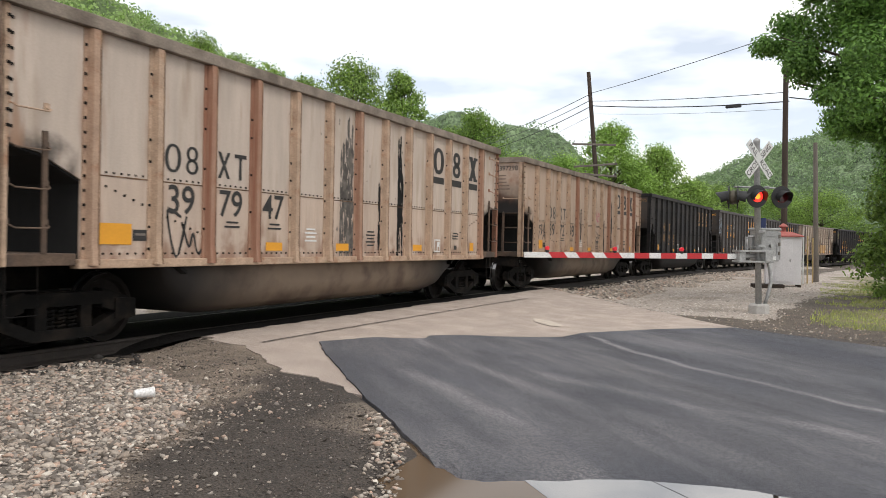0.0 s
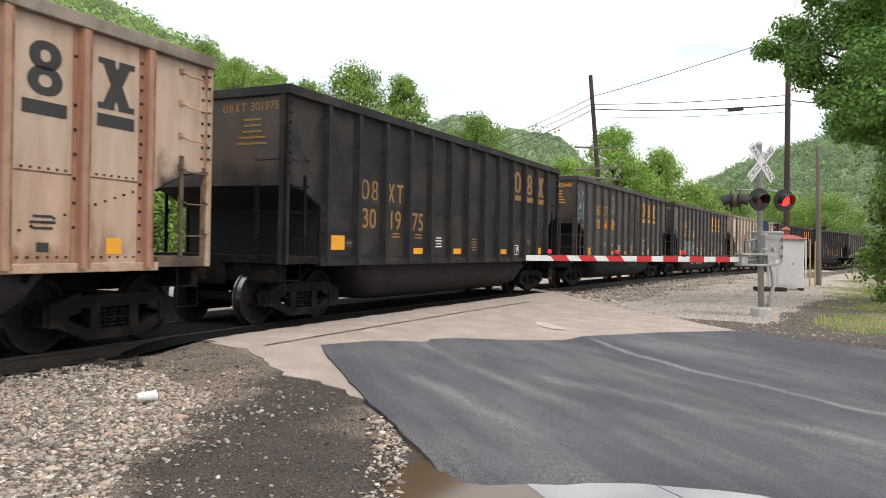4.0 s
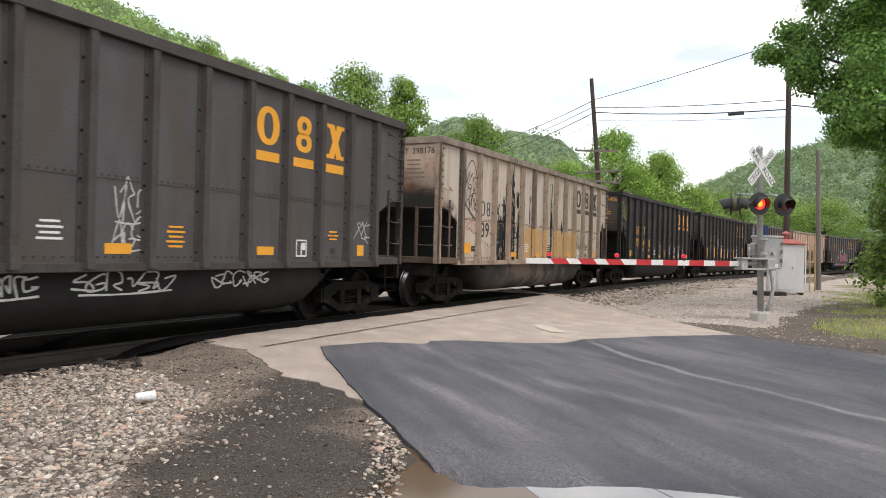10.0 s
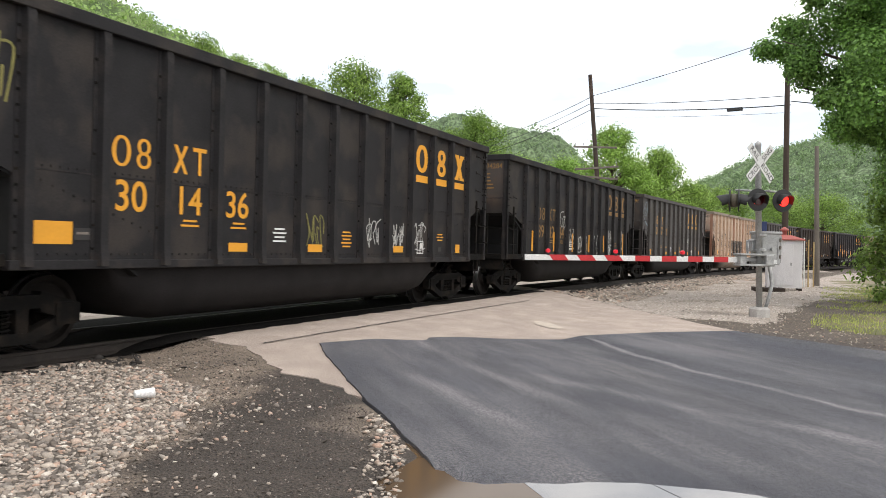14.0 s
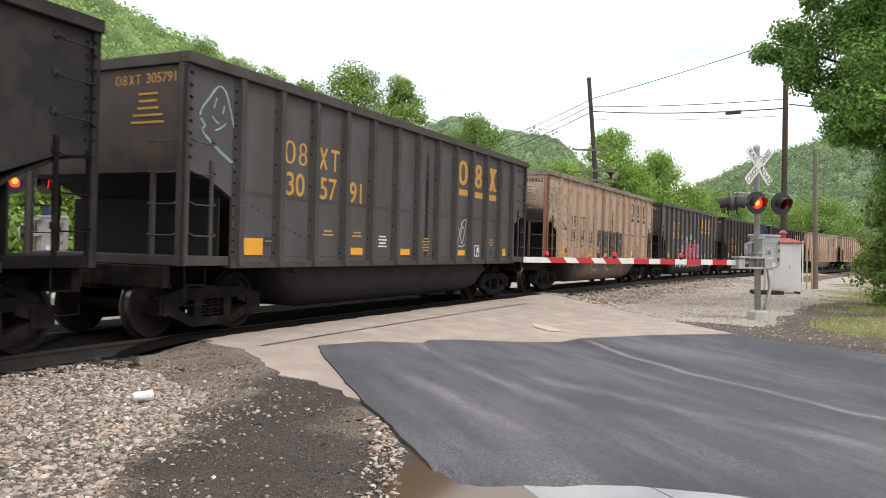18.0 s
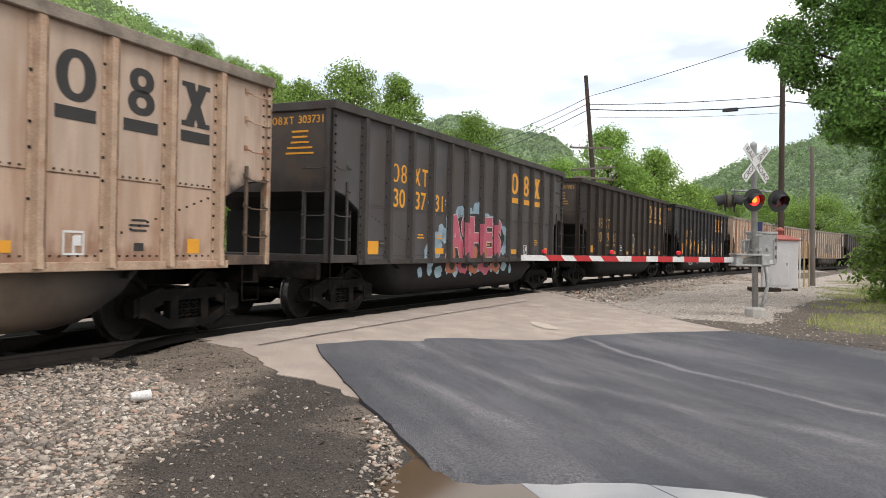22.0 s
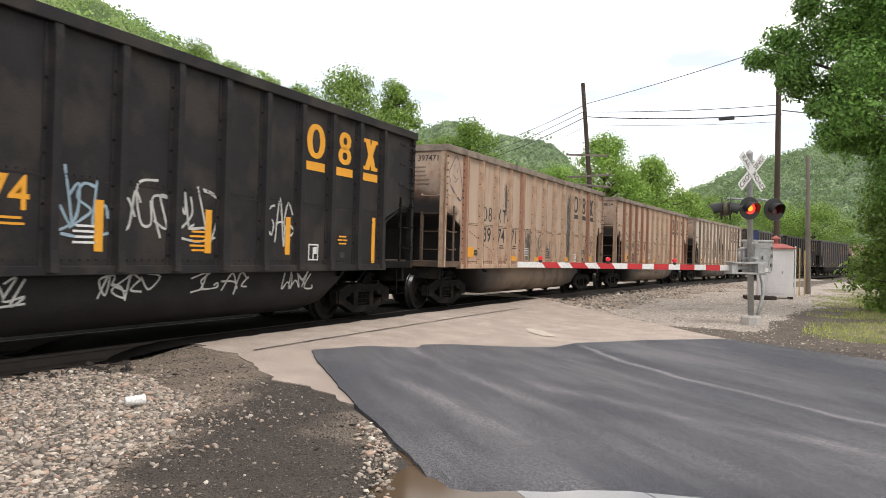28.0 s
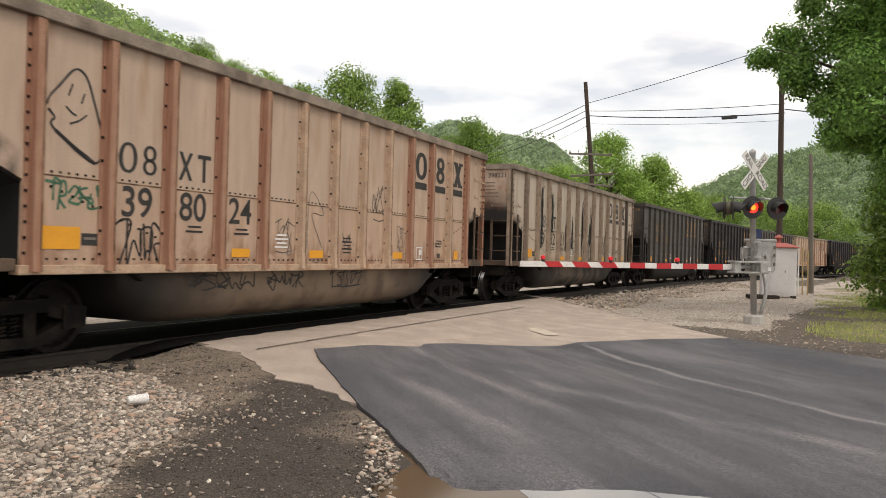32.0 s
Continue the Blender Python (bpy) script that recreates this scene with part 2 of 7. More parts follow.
def leaf_material(name, base, vary=0.4):
    """Leaves: green that lets light through, different from leaf to leaf."""
    m = bpy.data.materials.new(name)
    m.use_nodes = True
    t = m.node_tree
    b = t.nodes["Principled BSDF"]
    geo, info = t.nodes.new("ShaderNodeNewGeometry"), t.nodes.new("ShaderNodeObjectInfo")
    ramp = t.nodes.new("ShaderNodeValToRGB")
    e = ramp.color_ramp.elements
    e[0].color = (*(c * (1 - vary) for c in base), 1)
    e[1].color = (base[0] * (1 + vary * 1.2), base[1] * (1 + vary), base[2] * (1 + vary * 0.5), 1)
    t.links.new(geo.outputs["Random Per Island"], ramp.inputs["Fac"])
    nz = t.nodes.new("ShaderNodeTexNoise")
    nz.inputs["Scale"].default_value = 0.5
    tc = t.nodes.new("ShaderNodeTexCoord")
    t.links.new(tc.outputs["Object"], nz.inputs["Vector"])
    mul = t.nodes.new("ShaderNodeMixRGB")
    mul.blend_type, mul.inputs["Fac"].default_value = "MULTIPLY", 0.6
    t.links.new(ramp.outputs["Color"], mul.inputs["Color1"])
    t.links.new(nz.outputs["Fac"], mul.inputs["Color2"])
    hue = t.nodes.new("ShaderNodeHueSaturation")
    rng_ = t.nodes.new("ShaderNodeMapRange")
    rng_.inputs["To Min"].default_value, rng_.inputs["To Max"].default_value = 1.75, 2.35
    t.links.new(info.outputs["Random"], rng_.inputs["Value"])
    t.links.new(rng_.outputs["Result"], hue.inputs["Value"])
    t.links.new(mul.outputs["Color"], hue.inputs["Color"])
    t.links.new(hue.outputs["Color"], b.inputs["Base Color"])
    b.inputs["Roughness"].default_value, b.inputs["Specular IOR Level"].default_value = 0.55, 0.35
    thru = t.nodes.new("ShaderNodeBsdfTranslucent")
    t.links.new(hue.outputs["Color"], thru.inputs["Color"])
    mix = t.nodes.new("ShaderNodeMixShader")
    mix.inputs["Fac"].default_value = 0.35
    t.links.new(b.outputs["BSDF"], mix.inputs[1])
    t.links.new(thru.outputs["BSDF"], mix.inputs[2])
    t.links.new(mix.outputs["Shader"], t.nodes["Material Output"].inputs["Surface"])
    return m


MAT["leaf"] = leaf_material("green_leaf", (0.14, 0.235, 0.05))
MAT["chord"] = material("dirty_chord_paint", (0.30, 0.245, 0.195), 0.85, dark=0.6, scale=3, fine=40, bump=0.1, second=(0.14, 0.11, 0.085), cover=0.45, patch=2.0)
MAT["rust"] = material("rust_shade_brown", (0.13, 0.07, 0.038), 0.9, dark=0.5, scale=6, fine=40, bump=0.2, second=(0.26, 0.16, 0.09), cover=0.45, patch=3.5)
MAT["leaf_light"] = leaf_material("fresh_green_leaf", (0.14, 0.228, 0.053), 0.5)
MAT["maple_leaf"] = leaf_material("maple_leaf", (0.105, 0.205, 0.052), 0.5)
MAT["grass"] = leaf_material("grass_blade", (0.23, 0.27, 0.08), 0.5)


def sooty(name, base, low, high, rust, past=0.0, fade=0.1, cover=0.42, across=None):
    """Paint of the car ends, blackened by soot from below."""
    m = material(name, base, 0.75, dark=0.8, scale=2.0, fine=45, bump=0.05, second=rust, cover=cover, patch=1.6, across=across, contrast=0.45)
    t = m.node_tree
    b = t.nodes["Principled BSDF"]
    src = b.inputs["Base Color"].links[0].from_socket
    tc, sep, nz = t.nodes.new("ShaderNodeTexCoord"), t.nodes.new("ShaderNodeSeparateXYZ"), t.nodes.new("ShaderNodeTexNoise")
    nz.inputs["Scale"].default_value, nz.inputs["Detail"].default_value = 1.8, 6
    t.links.new(tc.outputs["Object"], sep.inputs[0])
    t.links.new(tc.outputs["Object"], nz.inputs["Vector"])
    add = t.nodes.new("ShaderNodeMath")
    add.operation, add.inputs[2].default_value = "MULTIPLY_ADD", -0.5
    add.inputs[1].default_value = 1.1
    t.links.new(nz.outputs["Fac"], add.inputs[0])
    plus = t.nodes.new("ShaderNodeMath")
    t.links.new(add.outputs[0], plus.inputs[0])
    t.links.new(sep.outputs["Z"], plus.inputs[1])
    r = t.nodes.new("ShaderNodeMapRange")
    r.interpolation_type = "SMOOTHSTEP"
    r.inputs["From Min"].default_value, r.inputs["From Max"].default_value = low, high
    t.links.new(plus.outputs[0], r.inputs["Value"])
    mx = t.nodes.new("ShaderNodeMixRGB")
    mx.inputs["Color1"].default_value = (0.012, 0.010, 0.009, 1)
    clean = r.outputs["Result"]
    if past:
        far, gate, most = t.nodes.new("ShaderNodeMath"), t.nodes.new("ShaderNodeMapRange"), t.nodes.new("ShaderNodeMath")
        far.operation, most.operation = "ABSOLUTE", "MAXIMUM"
        t.links.new(sep.outputs["X"], far.inputs[0])
        gate.inputs["From Min"].default_value, gate.inputs["From Max"].default_value = past + fade, past - fade / 2
        t.links.new(far.outputs[0], gate.inputs["Value"])
        t.links.new(gate.outputs["Result"], most.inputs[0])
        t.links.new(clean, most.inputs[1])
        clean = most.outputs[0]
    t.links.new(clean, mx.inputs["Fac"])
    t.links.new(src, mx.inputs["Color2"])
    t.links.new(mx.outputs["Color"], b.inputs["Base Color"])
    return m


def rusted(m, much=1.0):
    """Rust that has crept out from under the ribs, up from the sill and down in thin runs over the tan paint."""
    t = m.node_tree
    b = t.nodes["Principled BSDF"]
    src = b.inputs["Base Color"].links[0].from_socket
    tc, sep = t.nodes.new("ShaderNodeTexCoord"), t.nodes.new("ShaderNodeSeparateXYZ")
    t.links.new(tc.outputs["Object"], sep.inputs[0])

    def maths(op, *vals):
        n = t.nodes.new("ShaderNodeMath")
        n.operation = op
        for i, val in enumerate(vals):
            if isinstance(val, (int, float)):
                n.inputs[i].default_value = val
            else:
                t.links.new(val, n.inputs[i])
        return n.outputs[0]

    def soft(val, lo, hi, top=1.0):
        n = t.nodes.new("ShaderNodeMapRange")
        n.interpolation_type = "SMOOTHSTEP"
        for name, v in (("From Min", lo), ("From Max", hi), ("To Max", top)):
            n.inputs[name].default_value = v
        t.links.new(val, n.inputs["Value"])
        return n.outputs["Result"]

    def cloud(scale, stretch, detail=6.0):
        mp, n = t.nodes.new("ShaderNodeMapping"), t.nodes.new("ShaderNodeTexNoise")
        mp.inputs["Scale"].default_value = stretch
        n.inputs["Scale"].default_value, n.inputs["Detail"].default_value = scale, detail
        t.links.new(tc.outputs["Object"], mp.inputs["Vector"])
        t.links.new(mp.outputs["Vector"], n.inputs["Vector"])
        return n.outputs["Fac"]

    def mixed(fac, c1, colour, kind="MIX"):
        n = t.nodes.new("ShaderNodeMixRGB")
        n.blend_type = kind
        t.links.new(fac, n.inputs["Fac"])
        t.links.new(c1, n.inputs["Color1"])
        n.inputs["Color2"].default_value = (*colour, 1)
        return n.outputs["Color"]
    x, z = sep.outputs["X"], sep.outputs["Z"]
    beside = maths("MULTIPLY", maths("ABSOLUTE", maths("SUBTRACT", maths("FRACT", maths("ADD", maths("DIVIDE", x, RIB_GAP), 100.5)), 0.5)), RIB_GAP)
    runs, blots = cloud(3.2, (2.6, 1.0, 0.35), 8.0), cloud(4.0, (1, 1, 1), 9.0)
    ribs = maths("MULTIPLY", soft(beside, 0.26, 0.09), soft(runs, 0.42, 0.66))
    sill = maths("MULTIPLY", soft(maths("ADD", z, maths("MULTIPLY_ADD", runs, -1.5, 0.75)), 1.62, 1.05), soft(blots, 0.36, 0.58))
    thin = maths("MULTIPLY", soft(cloud(6.5, (3.0, 1.0, 0.12), 5.0), 0.6, 0.72), soft(blots, 0.42, 0.6))
    col = mixed(soft(z, 2.16, 2.08, 0.5 * much), src, (1.0, 0.88, 0.79), "MULTIPLY")
    col = mixed(maths("MINIMUM", maths("MULTIPLY", maths("ADD", maths("MULTIPLY", ribs, 0.75), maths("MULTIPLY", thin, 0.35)), much), 0.85), col, (0.31, 0.17, 0.10))
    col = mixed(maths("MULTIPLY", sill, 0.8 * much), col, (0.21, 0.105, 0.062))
    t.links.new(col, b.inputs["Base Color"])


def some_rusty(m, colour, above):
    """A few of the pieces are far rustier than the rest."""
    t = m.node_tree
    b = t.nodes["Principled BSDF"]
    src = b.inputs["Base Color"].links[0].from_socket
    info, r, nz, mul, mx = (t.nodes.new("ShaderNode" + k) for k in ("ObjectInfo", "MapRange", "TexNoise", "Math", "MixRGB"))
    r.inputs["From Min"].default_value, r.inputs["From Max"].default_value = above, min(above + 0.12, 1.0)
    nz.inputs["Scale"].default_value, nz.inputs["Detail"].default_value = 2.5, 6
    mul.operation = "MULTIPLY"
    t.links.new(info.outputs["Random"], r.inputs["Value"])
    t.links.new(r.outputs["Result"], mul.inputs[0])
    t.links.new(nz.outputs["Fac"], mul.inputs[1])
    mul2 = t.nodes.new("ShaderNodeMath")
    mul2.operation, mul2.inputs[1].default_value, mul2.use_clamp = "MULTIPLY", 1.5, True
    t.links.new(mul.outputs[0], mul2.inputs[0])
    t.links.new(mul2.outputs[0], mx.inputs["Fac"])
    t.links.new(src, mx.inputs["Color1"])
    mx.inputs["Color2"].default_value = (*colour, 1)
    t.links.new(mx.outputs["Color"], b.inputs["Base Color"])


MAT["tan_end"] = sooty("sooty_tan_end", TAN, 2.5, 3.45, (0.30, 0.15, 0.09))
MAT["dark_end"] = sooty("sooty_dark_end", (0.06, 0.048, 0.04), 2.2, 2.9, (0.075, 0.05, 0.035))
MAT["tan"] = sooty("sooty_tan_paint", TAN, 2.22, 2.58, (0.37, 0.25, 0.17), 6.25, cover=0.38, across=(2.2, 1.0, 0.35))
MAT["tan_pale"] = sooty("sooty_pale_tan_paint", PALE_TAN, 2.22, 2.58, (0.38, 0.30, 0.23), 6.25, cover=0.38, across=(2.2, 1.0, 0.35))
# Tub tan darkened for soot and for the shade under the car.
MAT["tub_tan"] = sooty("soot_shade_tub_paint", (0.20, 0.148, 0.105), 4.0, 5.0, (0.10, 0.068, 0.048), 2.9, 1.3, cover=0.44)
MAT["tub_soot"] = sooty("blackened_tub_paint", (0.15, 0.115, 0.09), 4.0, 5.0, (0.025, 0.021, 0.018), 2.6, 1.6, cover=0.5)
MAT["tub_black"] = material("black_tub_paint", (0.020, 0.018, 0.018), 0.8, spec=0.2, dark=0.6, scale=2, fine=40, bump=0.06)
MAT["grey_tan"] = sooty("sooty_greyed_paint", (0.50, 0.435, 0.36), 2.22, 2.58, (0.33, 0.27, 0.21), 6.25, cover=0.4, across=(2.2, 1.0, 0.3))
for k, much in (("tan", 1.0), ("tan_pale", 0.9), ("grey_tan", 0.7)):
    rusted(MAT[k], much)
some_rusty(MAT["tan_rib"], (0.25, 0.105, 0.062), 0.72)
some_rusty(MAT["grey_rib"], (0.03, 0.025, 0.022), 0.82)


def stone_material(name, shades):
    """Stones that differ one from the next."""
    m = material(name, (0.3, 0.27, 0.23), 0.9, dark=0.75, scale=14, fine=80, bump=0.2)
    t = m.node_tree
    b = t.nodes["Principled BSDF"]
    src = b.inputs["Base Color"].links[0].from_socket
    geo, ramp, mul = t.nodes.new("ShaderNodeNewGeometry"), t.nodes.new("ShaderNodeValToRGB"), t.nodes.new("ShaderNodeMixRGB")
    ramp.color_ramp.interpolation = "LINEAR"
    for i, (at, c) in enumerate(shades):
        e = ramp.color_ramp.elements[i] if i < 2 else ramp.color_ramp.elements.new(at)
        e.position, e.color = at, (*c, 1)
    mul.blend_type, mul.inputs["Fac"].default_value = "MULTIPLY", 1.0
    t.links.new(geo.outputs["Random Per Island"], ramp.inputs["Fac"])
    t.links.new(ramp.outputs["Color"], mul.inputs["Color1"])
    bright = t.nodes.new("ShaderNodeMixRGB")
    bright.blend_type, bright.inputs["Fac"].default_value = "DIVIDE", 1.0
    bright.inputs["Color2"].default_value = (0.27, 0.243, 0.207, 1)
    t.links.new(src, bright.inputs["Color1"])
    t.links.new(bright.outputs["Color"], mul.inputs["Color2"])
    t.links.new(mul.outputs["Color"], b.inputs["Base Color"])
    return m


MAT["stone"] = stone_material("ballast_stone", ((0.0, (0.134, 0.109, 0.088)), (1.0, (0.714, 0.652, 0.567)), (0.2, (0.234, 0.206, 0.178)), (0.4, (0.335, 0.274, 0.219)), (0.6, (0.391, 0.349, 0.296)), (0.72, (0.480, 0.320, 0.236)), (0.82, (0.435, 0.378, 0.313)), (0.92, (0.536, 0.458, 0.378))))
MAT["dirt_stone"] = stone_material("dirty_stone", ((0.0, (0.05, 0.042, 0.035)), (1.0, (0.34, 0.30, 0.26)), (0.6, (0.11, 0.09, 0.074)), (0.85, (0.19, 0.16, 0.135))))


def damp_below(m):
    """Dirt that is dark and damp away from the track, with an uneven edge."""
    t = m.node_tree
    b = t.nodes["Principled BSDF"]
    src = b.inputs["Base Color"].links[0].from_socket
    tc, dot, nz = t.nodes.new("ShaderNodeTexCoord"), t.nodes.new("ShaderNodeVectorMath"), t.nodes.new("ShaderNodeTexNoise")
    dot.operation, dot.inputs[1].default_value = "DOT_PRODUCT", (0.4, -1.0, 0.0)
    nz.inputs["Scale"].default_value, nz.inputs["Detail"].default_value = 1.3, 7
    t.links.new(tc.outputs["Object"], dot.inputs[0])
    t.links.new(tc.outputs["Object"], nz.inputs["Vector"])
    add = t.nodes.new("ShaderNodeMath")
    add.operation, add.inputs[1].default_value = "MULTIPLY_ADD", 1.5
    t.links.new(nz.outputs["Fac"], add.inputs[0])
    t.links.new(dot.outputs["Value"], add.inputs[2])
    r = t.nodes.new("ShaderNodeMapRange")
    r.interpolation_type = "SMOOTHSTEP"
    r.inputs["From Min"].default_value, r.inputs["From Max"].default_value = -1.85, -1.35
    t.links.new(add.outputs[0], r.inputs["Value"])
    wet = t.nodes.new("ShaderNodeMixRGB")
    wet.blend_type, wet.inputs["Color2"].default_value = "MULTIPLY", (0.27, 0.272, 0.285, 1)
    sep, less, prod = t.nodes.new("ShaderNodeSeparateXYZ"), t.nodes.new("ShaderNodeMapRange"), t.nodes.new("ShaderNodeMath")
    t.links.new(tc.outputs["Object"], sep.inputs[0])
    t.links.new(sep.outputs["X"], less.inputs["Value"])
    prod.operation = "MULTIPLY"
    for sock, val in (("From Min", 14.0), ("From Max", 19.0), ("To Min", 1.0), ("To Max", 0.55)):
        less.inputs[sock].default_value = val
    t.links.new(r.outputs["Result"], prod.inputs[0])
    t.links.new(less.outputs["Result"], prod.inputs[1])
    # a drier spot beside the fresh asphalt
    off, far, dry, keep = (t.nodes.new("ShaderNode" + k) for k in ("VectorMath", "VectorMath", "MapRange", "Math"))
    off.operation, far.operation, keep.operation = "SUBTRACT", "LENGTH", "MULTIPLY"
    off.inputs[1].default_value = (6.25, 3.3, -0.2)
    t.links.new(tc.outputs["Object"], off.inputs[0])
    t.links.new(off.outputs["Vector"], far.inputs[0])
    rim = t.nodes.new("ShaderNodeMath")
    rim.operation, rim.inputs[1].default_value = "MULTIPLY_ADD", 1.6
    t.links.new(nz.outputs["Fac"], rim.inputs[0])
    t.links.new(far.outputs["Value"], rim.inputs[2])
    dry.interpolation_type = "SMOOTHSTEP"
    for sock, val in (("From Min", 1.05), ("From Max", 1.6), ("To Min", 0.25)):
        dry.inputs[sock].default_value = val
    t.links.new(rim.outputs[0], dry.inputs["Value"])
    t.links.new(prod.outputs[0], keep.inputs[0])
    t.links.new(dry.outputs["Result"], keep.inputs[1])
    t.links.new(keep.outputs[0], wet.inputs["Fac"])
    t.links.new(src, wet.inputs["Color1"])
    t.links.new(wet.outputs["Color"], b.inputs["Base Color"])


def dusted(m, bands):
    """Pale dust on asphalt: wheel tracks along the road, x along it and y to its left, and a faint film."""
    t = m.node_tree
    b = t.nodes["Principled BSDF"]
    src = b.inputs["Base Color"].links[0].from_socket
    tc, sep = t.nodes.new("ShaderNodeTexCoord"), t.nodes.new("ShaderNodeSeparateXYZ")
    t.links.new(tc.outputs["Object"], sep.inputs[0])

    def maths(op, *vals):
        n = t.nodes.new("ShaderNodeMath")
        n.operation = op
        for i, val in enumerate(vals):
            if isinstance(val, (int, float)):
                n.inputs[i].default_value = val
            else:
                t.links.new(val, n.inputs[i])
        return n.outputs[0]

    def soft(val, a, c, lo=0.0, hi=1.0):
        n = t.nodes.new("ShaderNodeMapRange")
        n.interpolation_type = "SMOOTHSTEP"
        for name, v in (("From Min", a), ("From Max", c), ("To Min", lo), ("To Max", hi)):
            n.inputs[name].default_value = v
        t.links.new(val, n.inputs["Value"])
        return n.outputs["Result"]

    def cloud(scale, stretch, detail=6.0):
        mp, n = t.nodes.new("ShaderNodeMapping"), t.nodes.new("ShaderNodeTexNoise")
        mp.inputs["Scale"].default_value = stretch
        n.inputs["Scale"].default_value, n.inputs["Detail"].default_value = scale, detail
        t.links.new(tc.outputs["Object"], mp.inputs["Vector"])
        t.links.new(mp.outputs["Vector"], n.inputs["Vector"])
        return n.outputs["Fac"]
    u, left = sep.outputs["X"], sep.outputs["Y"]
    wob = maths("MULTIPLY_ADD", cloud(0.7, (1, 1, 1)), 0.5, -0.25)
    total = None
    for n0, u0, slope, curve, width, lo, hi, power in bands:
        du = maths("SUBTRACT", u, u0)
        mid = maths("ADD", maths("MULTIPLY_ADD", du, slope, n0), maths("MULTIPLY", maths("MULTIPLY", du, du), curve))
        off = maths("ABSOLUTE", maths("ADD", maths("ADD", left, mid), wob))
        band = maths("MULTIPLY", soft(off, width, 0.0, 0.0, power), maths("MULTIPLY", soft(u, lo - 0.8, lo + 0.8), soft(u, hi + 0.8, hi - 0.8)))
        total = band if total is None else maths("ADD", total, band)
    streaky = soft(cloud(3.4, (0.13, 1.0, 1.0), 10.0), 0.36, 0.66)
    film = maths("MULTIPLY", soft(cloud(0.5, (0.45, 1.0, 1.0)), 0.36, 0.62), maths("MULTIPLY_ADD", streaky, 0.22, 0.2))
    speck = maths("MULTIPLY", soft(cloud(38.0, (1, 1, 1), 3.0), 0.36, 0.62, 0.4, 1.1), soft(cloud(95.0, (1, 1, 1), 2.0), 0.4, 0.6, 0.45, 1.35))
    fac = maths("MULTIPLY", maths("ADD", maths("MULTIPLY", total, maths("MULTIPLY_ADD", streaky, 0.6, 0.4)), film), speck)
    mx = t.nodes.new("ShaderNodeMixRGB")
    mx.inputs["Color2"].default_value = (0.37, 0.35, 0.345, 1)
    t.links.new(maths("MINIMUM", fac, 0.85), mx.inputs["Fac"])
    t.links.new(src, mx.inputs["Color1"])
    t.links.new(mx.outputs["Color"], b.inputs["Base Color"])


damp_below(MAT["dirt"])
dusted(MAT["asphalt"], ((3.45, 9.5, -0.04, 0.0, 0.3, 7.0, 12.5, 0.32), (2.6, 7.6, -0.12, 0.0, 0.3, 6.2, 9.5, 0.45), (4.45, 7.5, -0.36, 0.02, 0.26, 5.2, 9.0, 0.36),
                        (6.22, 9.2, 0.0, 0.033, 0.12, 4.0, 12.6, 0.85), (3.3, 6.0, -0.2, 0.0, 0.6, 5.0, 6.6, 0.2), (7.6, 8.5, 0.0, 0.03, 0.4, 3.0, 12.0, 0.18)))
MAT["lot_stone"] = stone_material("lot_stone", ((0.0, (0.22, 0.19, 0.16)), (1.0, (0.70, 0.64, 0.57)), (0.5, (0.46, 0.40, 0.345))))
MAT["lot_gravel"] = material("pale_lot_gravel", (0.43, 0.37, 0.315), 0.95, dark=0.75, scale=3, fine=22, bump=1.0, second=(0.30, 0.245, 0.19), cover=0.4, patch=0.4, contrast=1.6)


def water_material(name, base, rough, ior, gloss=0.9):
    m = bpy.data.materials.new(name)
    m.use_nodes = True
    b = m.node_tree.nodes["Principled BSDF"]
    b.inputs["Base Color"].default_value, b.inputs["Roughness"].default_value = (*base, 1), rough
    b.inputs["IOR"].default_value, b.inputs["Specular IOR Level"].default_value = ior, gloss
    return m


MAT["water"] = water_material("puddle_water", (0.02, 0.019, 0.018), 0.0, 2.2)
MAT["mud_reflection"] = water_material("mud_reflection_water", (0.095, 0.064, 0.039), 0.1, 1.33, 0.25)


# ---- building helpers ----
def box(bm, x0, x1, y0, y1, z0, z1):
    """A block, added to bm."""
    v = [bm.verts.new((x, y, z)) for x in (x0, x1) for y in (y0, y1) for z in (z0, z1)]
    for f in ((0, 1, 3, 2), (4, 6, 7, 5), (0, 4, 5, 1), (2, 3, 7, 6), (0, 2, 6, 4), (1, 5, 7, 3)):
        bm.faces.new([v[i] for i in f])
    return bm


def blocks(*rows, bevel=0.0):
    bm = bmesh.new()
    for r in rows:
        box(bm, *r)
    if bevel:
        bmesh.ops.bevel(bm, geom=bm.edges[:], offset=bevel, segments=2, affect="EDGES", profile=0.5)
    return bm


def tube(bm, points, radius, sides=8, radius_end=None, cap=True):
    """A round bar along points, added to bm."""
    points = [Vector(p) for p in points]
    rings = []
    for i, p in enumerate(points):
        a, b = points[max(i - 1, 0)], points[min(i + 1, len(points) - 1)]
        way = (b - a).normalized()
        side = way.cross(Vector((0, 0, 1)) if abs(way.z) < 0.9 else Vector((1, 0, 0))).normalized()
        up = side.cross(way)
        r = radius if radius_end is None else radius + (radius_end - radius) * i / (len(points) - 1)
        rings.append([bm.verts.new(p + (side * math.cos(k * math.tau / sides) + up * math.sin(k * math.tau / sides)) * r) for k in range(sides)])
    for a, b in zip(rings, rings[1:]):
        for k in range(sides):
            bm.faces.new((a[k], a[(k + 1) % sides], b[(k + 1) % sides], b[k]))
    if cap:
        bm.faces.new(rings[0][::-1])
        bm.faces.new(rings[-1])
    return bm


